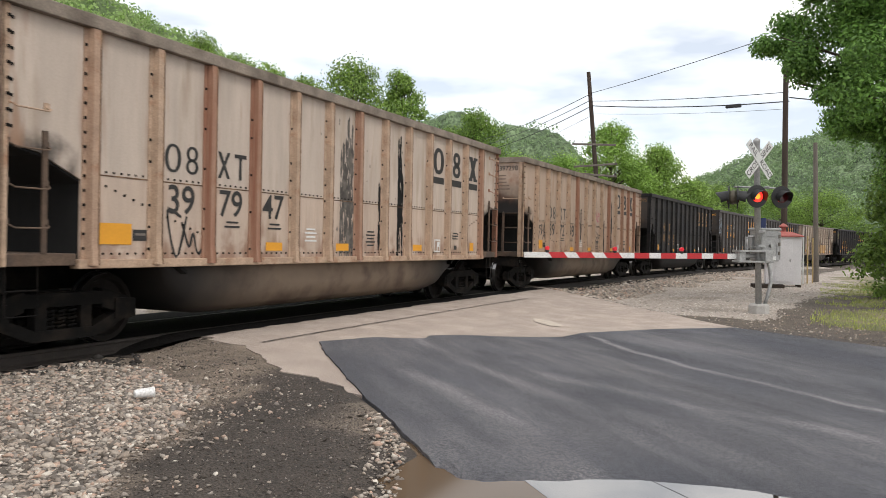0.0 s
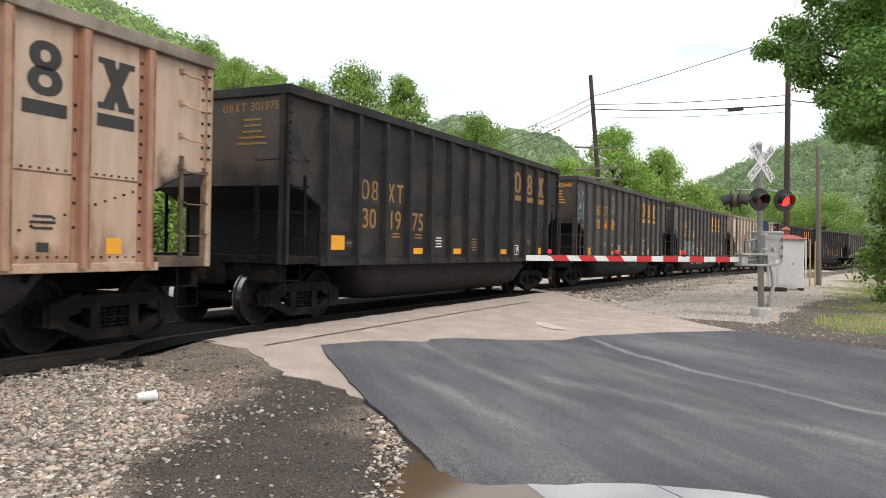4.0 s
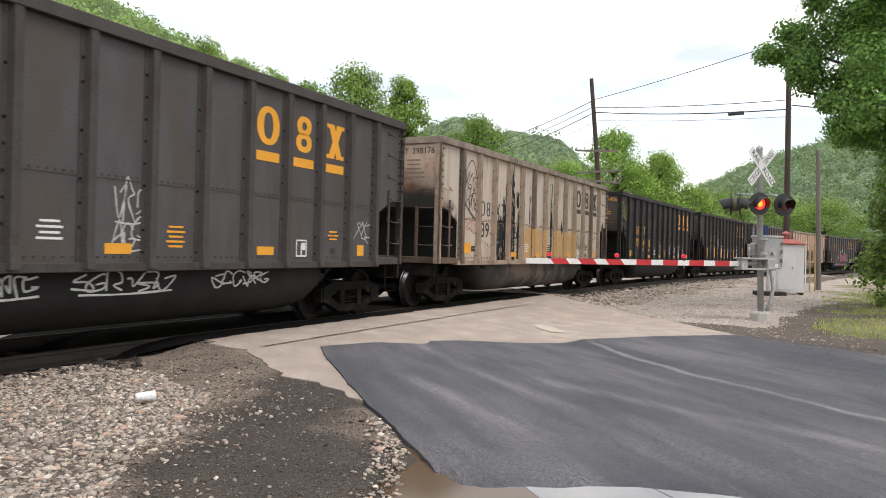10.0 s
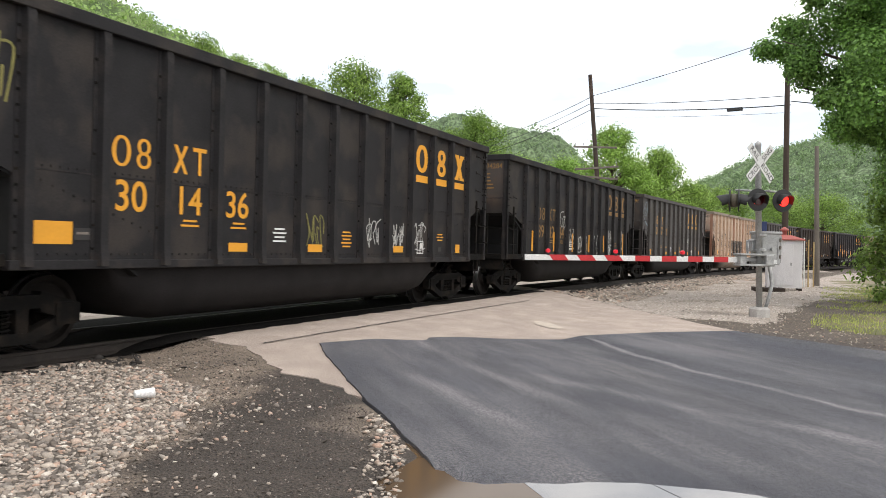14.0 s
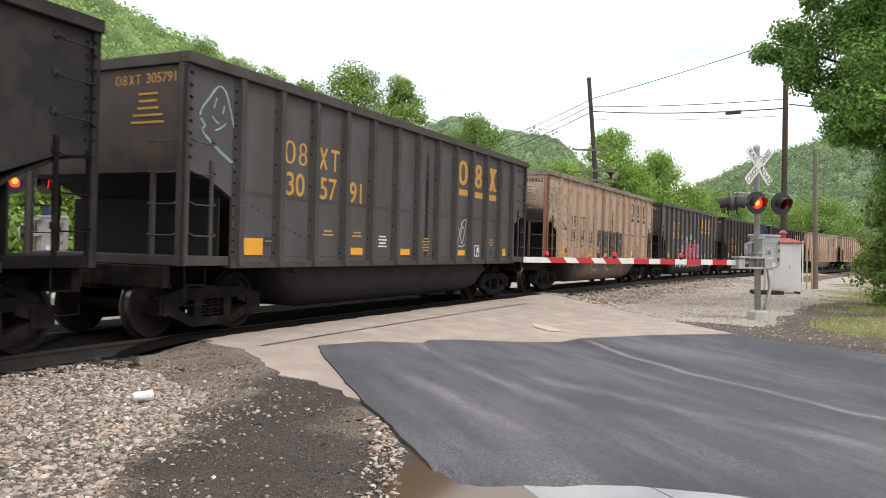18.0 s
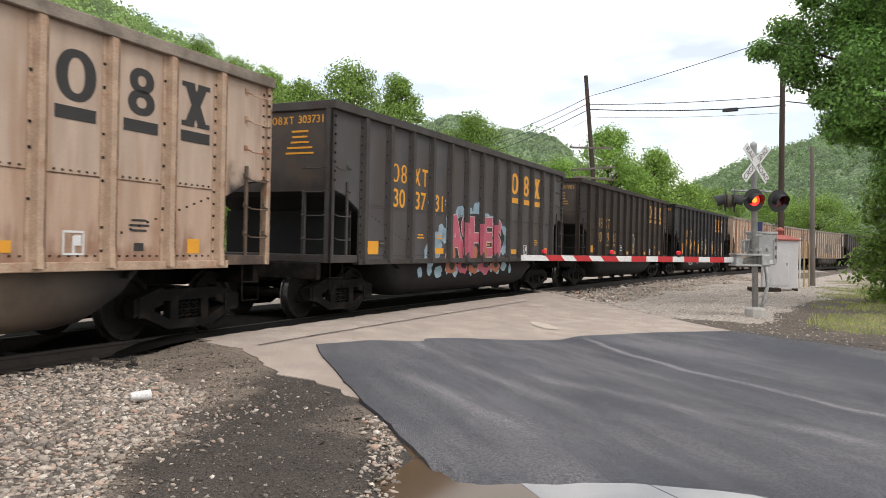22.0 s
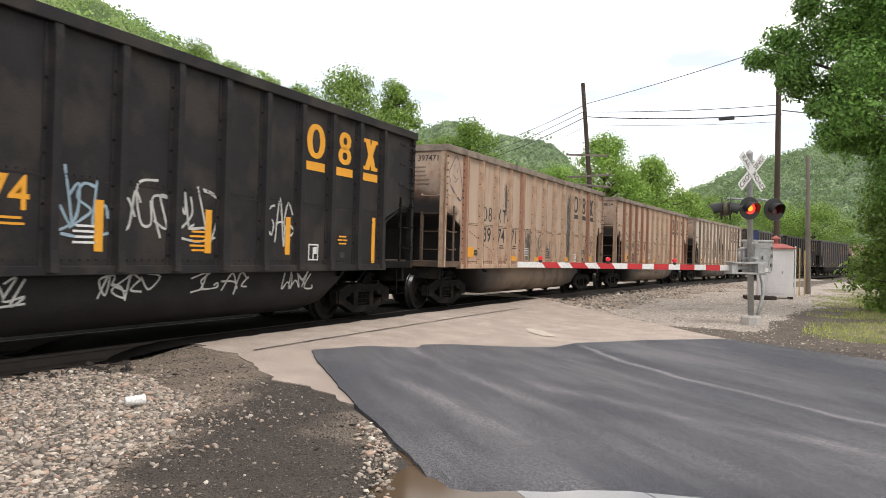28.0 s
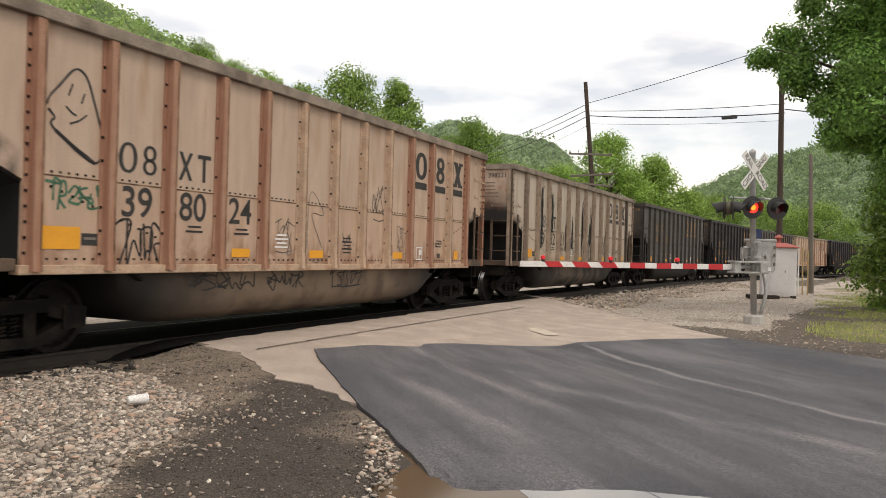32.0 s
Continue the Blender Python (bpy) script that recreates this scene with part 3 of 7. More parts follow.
def turned(profile, sides=24, axis="z"):
    """A lathe-turned shape from (radius, height) pairs, about z, or about y for axis y."""
    bm = bmesh.new()
    rings = []
    for r, h in profile:
        ring = []
        for k in range(sides):
            a = k * math.tau / sides
            c, s = r * math.cos(a), r * math.sin(a)
            ring.append(bm.verts.new((c, s, h) if axis == "z" else (c, h, s)))
        rings.append(ring)
    for a, b in zip(rings, rings[1:]):
        for k in range(sides):
            bm.faces.new((a[k], a[(k + 1) % sides], b[(k + 1) % sides], b[k]))
    bm.faces.new(rings[0][::-1])
    bm.faces.new(rings[-1])
    return bm


def meshed(name, bm, mat, smooth=False):
    bmesh.ops.recalc_face_normals(bm, faces=bm.faces[:])
    me = bpy.data.meshes.new(name)
    bm.to_mesh(me)
    bm.free()
    me.materials.append(mat)
    if smooth:
        me.polygons.foreach_set("use_smooth", [True] * len(me.polygons))
    return me


def part(name, bm, mat, parent, label="", m=None, smooth=False):
    """Links a bmesh, or a mesh that is shared, as one part of parent."""
    me = meshed(name, bm, mat, smooth) if isinstance(bm, bmesh.types.BMesh) else bm
    ob = new(name, me)
    if me.materials[0] != mat:
        ob.material_slots[0].link = "OBJECT"
        ob.material_slots[0].material = mat
    ob.parent = parent
    if m is not None:
        ob.matrix_basis = m
    return tagged(ob, label)


def thing(name, label, category, group="", m=None, kind=""):
    """The empty at the base of a thing that carries its parts."""
    ob = new(name)
    ob.empty_display_size = 0.2
    if m is not None:
        ob.matrix_basis = m
    return tagged(ob, label, category, group, kind)


def lone(name, bm, mat, label, category, group="", m=None, kind="", smooth=False):
    ob = new(name, meshed(name, bm, mat, smooth) if isinstance(bm, bmesh.types.BMesh) else bm)
    if m is not None:
        ob.matrix_basis = m
    return tagged(ob, label, category, group, kind)


def from_arrays(name, verts, faces, mat, smooth=False):
    """A mesh from arrays of corners and of faces with equal numbers of corners."""
    verts, faces = np.asarray(verts, dtype=np.float32), np.asarray(faces, dtype=np.int32)
    me = bpy.data.meshes.new(name)
    n, k = faces.shape
    me.vertices.add(len(verts))
    me.vertices.foreach_set("co", verts.ravel())
    me.loops.add(n * k)
    me.loops.foreach_set("vertex_index", faces.ravel())
    me.polygons.add(n)
    me.polygons.foreach_set("loop_start", np.arange(n, dtype=np.int32) * k)
    if smooth:
        me.polygons.foreach_set("use_smooth", np.ones(n, dtype=bool))
    me.update(calc_edges=True)
    me.materials.append(mat)
    return me


def ease(v, a, b):
    t = min(max((v - a) / (b - a), 0), 1)
    return t * t * (3 - 2 * t)


# ---- ground: the road crosses the track askew ----
ROAD_TURN = radians(40)
RU = Vector((math.cos(ROAD_TURN), math.sin(ROAD_TURN)))     # along the road
RN = Vector((math.sin(ROAD_TURN), -math.cos(ROAD_TURN)))    # to its right
WATER = -0.205


def along_across(x, y):
    return x * RU.x + y * RU.y, x * RN.x + y * RN.y


def line(v, *pairs):
    return float(np.interp(v, [p[0] for p in pairs], [p[1] for p in pairs]))


def left_edge(u):
    return 1.62 + 0.05 * noise.noise((u * 1.1, 2.0, 0)) + 0.025 * noise.noise((u * 5.0, 1.0, 0))


def right_edge(u):
    return line(u, (-20, 22.0), (5, 12.6), (10.4, 10.85), (12.1, 10.5), (13.3, 10.3), (15, 10.5), (16.4, 10.72), (19.6, 11.1), (22.2, 10.85), (26, 11.0)) + 0.03 * noise.noise((u * 2.0, 9.0, 0))


def old_left(u):
    return line(u, (7.4, 1.72), (7.9, 1.62), (8.76, 1.34), (9.5, 1.0), (10, 0.84), (10.9, 0.54), (11.7, 0.22), (13, -0.35), (20, -0.6)) + 0.24 * noise.noise((u * 2.4, 0.5, 0)) + 0.16 * noise.noise((u * 7, 0.5, 0))


def seam(n):
    return line(n, (1.6, 11.4), (2.6, 12.0), (3.45, 12.05), (3.6, 12.4), (4.3, 12.6), (6.0, 12.35), (6.7, 12.9), (8.6, 13.3), (10.5, 13.4)) + 0.03 * noise.noise((n * 4.0, 5.0, 0))


def dip(u, n):
    """The hollow in which the puddle stands."""
    shore = line(n, (0.9, 4.1), (1.2, 5.0), (1.5, 5.85), (1.75, 5.1), (2.3, 5.0), (2.87, 4.9), (3.5, 4.48), (4.6, 3.3), (6, 1.4)) + 0.05 * noise.noise((n * 3, u * 3, 1))
    return 0.075 * ease(shore - u, -0.12, 0.5) * ease(n, 0.7, 1.5) * ease(u, 1.6 + 0.5 * noise.noise((n * 0.8, 3, 0)), 3.0)


def ground_z(x, y):
    lat = lat_of(x, y)
    u, n = along_across(x, y)
    z = -0.19 - 0.12 * ease(lat, 2.5, 6)
    by_road = ease(n, right_edge(u) - 0.2, right_edge(u) + 2.0) * ease(u, 8, 14)
    z -= by_road * (0.16 * ease(abs(lat), 2.2, 3.6) * (1 - 0.8 * ease(abs(lat), 4.5, 7.5)) + 0.03)
    z += 0.03 * noise.noise((x * 0.7, y * 0.7, 0)) * ease(abs(lat), 1.8, 3)
    # the ground climbs to meet the pavement of the crossing
    if u > 7.0 and lat < -0.9:
        edge = max(old_left(u) - n, n - right_edge(u))
        z += (road_z(x, y) - 0.012 - z) * (1 - ease(edge, 0.0, 1.4)) * ease(u, 7.0, 9.0) * ease(-lat, 0.9, 1.4)
    return z - dip(u, n) - (0.12 if left_edge(u) + 0.1 < n < right_edge(u) - 0.1 and -18 < u < 30 else 0)


def road_z(x, y):
    u, n = along_across(x, y)
    return -0.015 - 0.185 * ease(abs(lat_of(x, y)), 1.3, 5.0) - dip(u, n)


def sheet(xs, ys, height):
    verts = [(x, y, height(x, y)) for y in ys for x in xs]
    n = len(xs)
    faces = [(j * n + i, j * n + i + 1, (j + 1) * n + i + 1, (j + 1) * n + i) for j in range(len(ys) - 1) for i in range(n - 1)]
    return verts, faces


def spaced(lo, hi, near_lo, near_hi, step, far_step):
    out, v = [], lo
    while v < hi:
        out.append(v)
        v += step if near_lo <= v < near_hi else far_step
        if out[-1] < near_lo < v:
            v = near_lo
    return out + [hi]


v, f = sheet(spaced(-1500, 1800, -10, 60, 0.35, 60), spaced(-1500, 1800, -14, 22, 0.3, 60), ground_z)
tagged(new("ground", from_arrays("ground", v, f, MAT["dirt"], True)), "dark brown packed dirt strewn with small stones", "ground", kind="structure")


def paving(name, mat, label, low_u, high_u, left, right, lift, rows, cols, category="road", bumpy=0.0):
    """Paving between two edges of the road, in the road's own frame, with a skirt along its rim."""
    bm = bmesh.new()
    grid = []
    for i in range(rows + 1):
        row = []
        for j in range(cols + 1):
            w, s = i / rows, j / cols
            a = low_u + w * (12 - low_u)
            n = left(a) + s * (right(a) - left(a))
            u = low_u + w * (high_u(n) - low_u)
            n = left(u) + s * (right(u) - left(u))
            x, y = u * RU.x + n * RN.x, u * RU.y + n * RN.y
            row.append(bm.verts.new((u, -n, road_z(x, y) + lift + bumpy * noise.noise((x * 3, y * 3, 4)))))
        grid.append(row)
    for a, b in zip(grid, grid[1:]):
        for j in range(cols):
            bm.faces.new((a[j], b[j], b[j + 1], a[j + 1]))
    low = bmesh.ops.extrude_edge_only(bm, edges=[e for e in bm.edges if e.is_boundary])["geom"]
    for p in low:
        if isinstance(p, bmesh.types.BMVert):
            p.co.z -= 0.12
    return lone(name, bm, mat, label, category, kind="structure", m=pose(0, 0, 0, 0, 0, 40))


paving("road", MAT["asphalt"], "fresh black asphalt road with pale dusty wheel tracks", -16, seam, left_edge, right_edge, 0.022, 230, 90)


paving("crossing_pavement", MAT["old"], "pale worn asphalt over the level crossing", 7.4, lambda n: 40.0, old_left, lambda u: right_edge(u) + 0.1, 0.0, 200, 60, bumpy=0.003)

# a dark joint in the crossing, beside and along the track
bm = bmesh.new()
for i in range(46):
    s = 9.2 + i * 0.25
    a, b = on_track(s, -2.32 + 0.02 * noise.noise((s * 2, 0, 0))), on_track(s + 0.26, -2.32 + 0.02 * noise.noise((s * 2 + 0.5, 0, 0)))
    w = 0.018 + 0.012 * noise.noise((s * 3, 4, 0))
    q = [bm.verts.new((p.x, p.y + d, road_z(p.x, p.y) + 0.012)) for p, d in ((a, -w), (b, -w), (b, w), (a, w))]
    bm.faces.new(q)
lone("pavement_joint", bm, MAT["mark_black"], "dark open joint in the crossing pavement", "joint", kind="structure")


def repair_patch(x, y, w, h, turn):
    """A thin pale patch with a ragged rim on the crossing."""
    bm = bmesh.new()
    rings = []
    for f in (0.02, 0.35, 0.7, 1.0):
        ring = []
        for k in range(30):
            a = k * math.tau / 30
            r = f * (1 + 0.35 * noise.noise((math.cos(a) * 2, math.sin(a) * 2, 3)))
            p = Vector((w * r * math.cos(a), h * r * math.sin(a), 0))
            p.rotate(Euler((0, 0, radians(turn))))
            ring.append(bm.verts.new((x + p.x, y + p.y, road_z(x + p.x, y + p.y) + 0.012)))
        rings.append(ring)
    for a, b in zip(rings, rings[1:]):
        for k in range(30):
            bm.faces.new((a[k], a[(k + 1) % 30], b[(k + 1) % 30], b[k]))
    lone("pavement_patch", bm, material("pale_repair", (0.60, 0.52, 0.43), 0.95, dark=0.75, scale=6, bump=0.3), "pale worn repair in the crossing pavement", "pavement patch", kind="structure")


repair_patch(15.6, 4.27, 0.62, 0.2, 35)
lone("puddle", blocks((1.7, 6.1, -6.0, -2.12, WATER - 0.02, WATER)), MAT["water"], "shallow puddle mirroring the sky on the road", "puddle", kind="structure", m=pose(0, 0, 0, 0, 0, 40))
# Mud at the edge; further out the brown stands in for a dark reflection.
lone("muddy_puddle", blocks((1.7, 6.1, -2.118, -0.9, WATER - 0.02, WATER - 0.001)), MAT["mud_reflection"], "brown muddy puddle by the asphalt, a dark reflection in its colour", "puddle", kind="structure", m=pose(0, 0, 0, 0, 0, 40))


# ---- gravel ----
def in_shape(x, y, ring):
    inside = False
    for (ax, ay), (bx, by) in zip(ring, ring[1:] + ring[:1]):
        if (ay > y) != (by > y) and x < (bx - ax) * (y - ay) / (by - ay) + ax:
            inside = not inside
    return inside


LEFT_BED = [(7.3, 8.0), (7.25, 6.9), (6.7, 5.5), (5.7, 4.8), (4.6, 4.35), (3.6, 3.75), (1.5, 3.2), (-3, 4.0), (-6, 8.2)]


def in_left(x, y):
    return in_shape(x + 0.25 * noise.noise((x * 1.5, y * 1.5, 0)), y + 0.25 * noise.noise((x * 1.5, y * 1.5, 9)), LEFT_BED) and lat_of(x, y) < -0.95


def in_right(x, y):
    u, n = along_across(x, y)
    lat = lat_of(x, y)
    e = right_edge(u)
    return n > e + 0.02 + 1.7 * ease(-lat, 5.8, 8.5) + 0.25 * noise.noise((x, y, 2)) * ease(-lat, 4.5, 6) and -8.6 - 2.0 * ease(x, 24, 40) + 0.5 * noise.noise((x * 0.6, y * 0.6, 2)) < lat < -0.9 and u > 14 and x < 90


def bed(name, inside, x0, x1, y0, y1, step, lift, mat, label):
    bm = bmesh.new()
    made = {}

    def corner(i, j):
        if (i, j) not in made:
            x, y = x0 + i * step, y0 + j * step
            made[i, j] = bm.verts.new((x, y, ground_z(x, y) + lift))
        return made[i, j]
    for i in range(int((x1 - x0) / step)):
        for j in range(int((y1 - y0) / step)):
            if inside(x0 + (i + 0.5) * step, y0 + (j + 0.5) * step):
                bm.faces.new((corner(i, j), corner(i + 1, j), corner(i + 1, j + 1), corner(i, j + 1)))
    # an uneven rim that dips into the dirt
    for _ in range(4):
        rim = {p: [e.other_vert(p).co for e in p.link_edges if e.is_boundary] for p in bm.verts if p.is_boundary}
        for p, q in {p: sum(q, Vector()) / len(q) for p, q in rim.items()}.items():
            p.co = p.co.lerp(q, 0.7)
    for p in bm.verts:
        if p.is_boundary:
            x, y = p.co.x + step * 0.8 * noise.noise(p.co * 1.9), p.co.y + step * 0.8 * noise.noise(p.co * 2.3)
            p.co = (x, y, ground_z(x, y) - 0.03)
    return lone(name, bm, mat, label, "gravel", kind="structure", smooth=True)


bed("gravel_bed", in_left, -6, 7.6, 3, 8.4, 0.1, 0.008, MAT["gravel"], "pale grey gravel beside the rails")
bed("gravel_beyond", lambda x, y: 1.85 < lat_of(x, y) + 0.2 * noise.noise((x, y, 6)) < 7.5 and not old_left(along_across(x, y)[0]) - 0.3 < along_across(x, y)[1] < right_edge(along_across(x, y)[0]) + 0.3, -6, 60, 3, 18, 0.3, 0.012, MAT["lot_gravel"], "pale gravel on the far side of the track")
bed("gravel_lot", in_right, 14, 90, -18, 9, 0.25, 0.012, MAT["lot_gravel"], "pale gravel lot beside the track")


def stones(name, spots, size, mat, label, seed, flat=0.65, sink=0.25, plain=False):
    """Loose angular stones, each a small hull of its own, in one mesh."""
    rng = np.random.default_rng(seed)
    g = (1 + 5 ** 0.5) / 2
    iv = np.array([(-1, g, 0), (1, g, 0), (-1, -g, 0), (1, -g, 0), (0, -1, g), (0, 1, g), (0, -1, -g), (0, 1, -g), (g, 0, -1), (g, 0, 1), (-g, 0, -1), (-g, 0, 1)]) / 1.9
    fi = np.array([(0, 11, 5), (0, 5, 1), (0, 1, 7), (0, 7, 10), (0, 10, 11), (1, 5, 9), (5, 11, 4), (11, 10, 2), (10, 7, 6), (7, 1, 8), (3, 9, 4), (3, 4, 2), (3, 2, 6), (3, 6, 8), (3, 8, 9), (4, 9, 5), (2, 4, 11), (6, 2, 10), (8, 6, 7), (9, 8, 1)])
    if plain:
        iv = np.array([(1, 0, 0), (-1, 0, 0), (0, 1, 0), (0, -1, 0), (0, 0, 1), (0, 0, -1)]) * 1.15
        fi = np.array([(0, 2, 4), (2, 1, 4), (1, 3, 4), (3, 0, 4), (2, 0, 5), (1, 2, 5), (3, 1, 5), (0, 3, 5)])
    P = np.array(spots, float)
    m = len(P)
    s = size * np.exp(rng.normal(0, 0.28, m)) * 0.5
    V = iv[None] * (1 + 0.30 * rng.normal(size=(m, len(iv), 1)))
    V = V * np.stack([rng.uniform(0.8, 1.5, m), rng.uniform(0.7, 1.1, m), rng.uniform(0.4, 0.75, m) * flat / 0.65], 1)[:, None]
    a = rng.uniform(0, math.tau, m)
    c, d = np.cos(a)[:, None], np.sin(a)[:, None]
    tilt = rng.normal(0, 0.35, m)[:, None]
    x, y, z = V[..., 0], V[..., 1], V[..., 2]
    z, x = z * np.cos(tilt) - x * np.sin(tilt), x * np.cos(tilt) + z * np.sin(tilt)
    V = np.stack([x * c - y * d, x * d + y * c, z], -1) * s[:, None, None]
    V += P[:, None]
    V[..., 2] += (s * (0.6 - sink))[:, None]
    F = fi[None] + (np.arange(m) * len(iv))[:, None, None]
    return tagged(new(name, from_arrays(name, V.reshape(-1, 3), F.reshape(-1, 3), mat)), label, "gravel", kind="stuff")


def scatter(rng, count, x0, x1, y0, y1, keep):
    out = []
    while len(out) < count:
        x, y = rng.uniform(x0, x1), rng.uniform(y0, y1)
        if keep(x, y):
            out.append((x, y, ground_z(x, y)))
    return out


rng = random.Random(5)
stones("gravel_stones", scatter(rng, 25000, 0.5, 7.6, 3.0, 8.3, in_left), 0.038, MAT["stone"], "loose pale grey angular gravel", 1)
def by_edge(x, y):
    u, n = along_across(x, y)
    return 4.2 < u < 7.0 and left_edge(u) - 0.12 - (0.06 + 0.2 * (7.2 - u)) * rng.random() ** 0.7 - 0.1 * ease(5.6, u, u + 1.2) < n < left_edge(u) - 0.06 - 0.22 * ease(-u, -6.0, -5.2)


stones("heap_stones", scatter(rng, 480, 3.2, 8, 1.2, 5.0, by_edge), 0.033, MAT["stone"], "loose pale stones by the puddle", 2)


def on_dirt(x, y):
    u, n = along_across(x, y)
    return n < left_edge(u) - 0.1 and lat_of(x, y) < -1.2 and not in_left(x, y) and n < old_left(u) - 0.1


def near_left(x, y):
    return on_dirt(x, y) and rng.random() < math.exp(-3.0 * min(math.hypot(x - a, y - b) for a, b in LEFT_BED)) * 1.6


stones("edge_stones", scatter(rng, 520, 3.0, 9.0, 3.0, 8.0, near_left), 0.028, MAT["stone"], "loose stones strewn out from the gravel", 9)
stones("dirt_stones", scatter(rng, 11000, 1, 9.5, 1.0, 7.6, on_dirt), 0.013, MAT["dirt_stone"], "small stones strewn over the dirt", 3, plain=True)
stones("verge_stones", scatter(rng, 1500, 14, 25, -5, 3.2, lambda x, y: along_across(x, y)[1] > right_edge(along_across(x, y)[0]) + 0.12 and not in_right(x, y)), 0.03, MAT["stone"], "stones strewn over the dirt beside the road", 12, plain=True)
stones("dirt_cobbles", scatter(rng, 150, -1, 9.5, 1.0, 7.6, on_dirt), 0.034, MAT["dirt_stone"], "single pale stones on the dirt", 8)
stones("ballast_stones", scatter(rng, 15000, 19, 58, -3, 8, lambda x, y: in_right(x, y) and lat_of(x, y) > -3.4 - 1.2 * noise.noise((x * 0.3, 0, 0))), 0.075, MAT["stone"], "grey ballast stones on the track's shoulder", 4, plain=True)
stones("lot_stones", scatter(rng, 12000, 19, 48, -6, 6, in_right), 0.042, MAT["lot_stone"], "loose gravel in the lot", 6, plain=True)
stones("bed_stones", [(p.x, p.y, -0.2) for p in (on_track(rng.uniform(2, 60), rng.choice((-1, 1)) * rng.uniform(0.9, 1.7)) for _ in range(5000)) if not (old_left(along_across(p.x, p.y)[0]) - 0.1 < along_across(p.x, p.y)[1] < right_edge(along_across(p.x, p.y)[0]) + 0.1)], 0.07, MAT["dark_stone"], "dark ballast between the ties", 7, plain=True)
# Near-black sheet under the train: its shade is put into the colour.
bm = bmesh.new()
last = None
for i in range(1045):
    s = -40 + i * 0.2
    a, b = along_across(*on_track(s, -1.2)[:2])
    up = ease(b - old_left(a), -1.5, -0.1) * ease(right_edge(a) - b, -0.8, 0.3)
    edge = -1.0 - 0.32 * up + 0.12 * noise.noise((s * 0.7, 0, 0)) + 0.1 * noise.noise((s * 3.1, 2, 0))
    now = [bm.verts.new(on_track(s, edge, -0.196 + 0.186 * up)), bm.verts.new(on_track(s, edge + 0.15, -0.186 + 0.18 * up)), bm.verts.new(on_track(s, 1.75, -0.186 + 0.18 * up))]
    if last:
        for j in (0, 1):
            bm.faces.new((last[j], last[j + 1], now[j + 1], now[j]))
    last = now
lone("track_bed", bm, MAT["oily"], "oil-dark ballast and crossing timbers, the train's shade in their colour", "track bed", kind="structure")

# ---- track ----
track = thing("railway_track", "steel rails on dark timber ties in ballast", "railway track", kind="structure")
for lat in (-0.753, 0.753):
    bm = bmesh.new()
    prof = [(-0.07, -0.18), (0.07, -0.18), (0.07, -0.165), (0.012, -0.14), (0.012, -0.045), (0.036, -0.035), (0.036, 0.0), (-0.036, 0.0), (-0.036, -0.035), (-0.012, -0.045), (-0.012, -0.14), (-0.07, -0.165)]
    rings = [[bm.verts.new(on_track(s, lat + a, b)) for a, b in prof] for s in range(-120, 421, 4)]
    for a, b in zip(rings, rings[1:]):
        for k in range(len(prof)):
            bm.faces.new((a[k], a[(k + 1) % 12], b[(k + 1) % 12], b[k]))
    part("rail", bm, MAT["rail"], track, "brown steel rail with a polished head")
TIE = meshed("tie", blocks((-0.115, 0.115, -1.3, 1.3, -0.36, -0.182), bevel=0.01), MAT["tie"])
for i in range(150):
    part("tie", TIE, MAT["tie"], track, m=track_pose(-8 + i * 0.5, rng.uniform(-0.05, 0.05), 0, rng.uniform(-1, 1)))

# white cup
cup = thing("foam_cup", "white foam drinking cup lying on the gravel", "cup", m=pose(5.87, 5.6, ground_z(5.87, 5.6) + 0.085, 0, 90, -28))
part("cup_body", turned([(0.034, -0.09), (0.037, -0.085), (0.049, 0.085), (0.053, 0.088), (0.053, 0.094), (0.047, 0.094), (0.036, -0.08)], 24), MAT["foam"], cup, smooth=True)


# ---- the coal train ----
RIBS = [RIB_GAP * (i - 6) for i in range(13)]
EDGE = 6.19         # where the full-height field of the side ends
SHORTER = 0.963     # the grey cars are this much shorter
WIDE_OPEN = 0.999   # stands for the cars with wider end openings
TOP, SILL = 3.99, 1.05
OPEN = 2.25      # lower edge of the side sheets over the end platforms


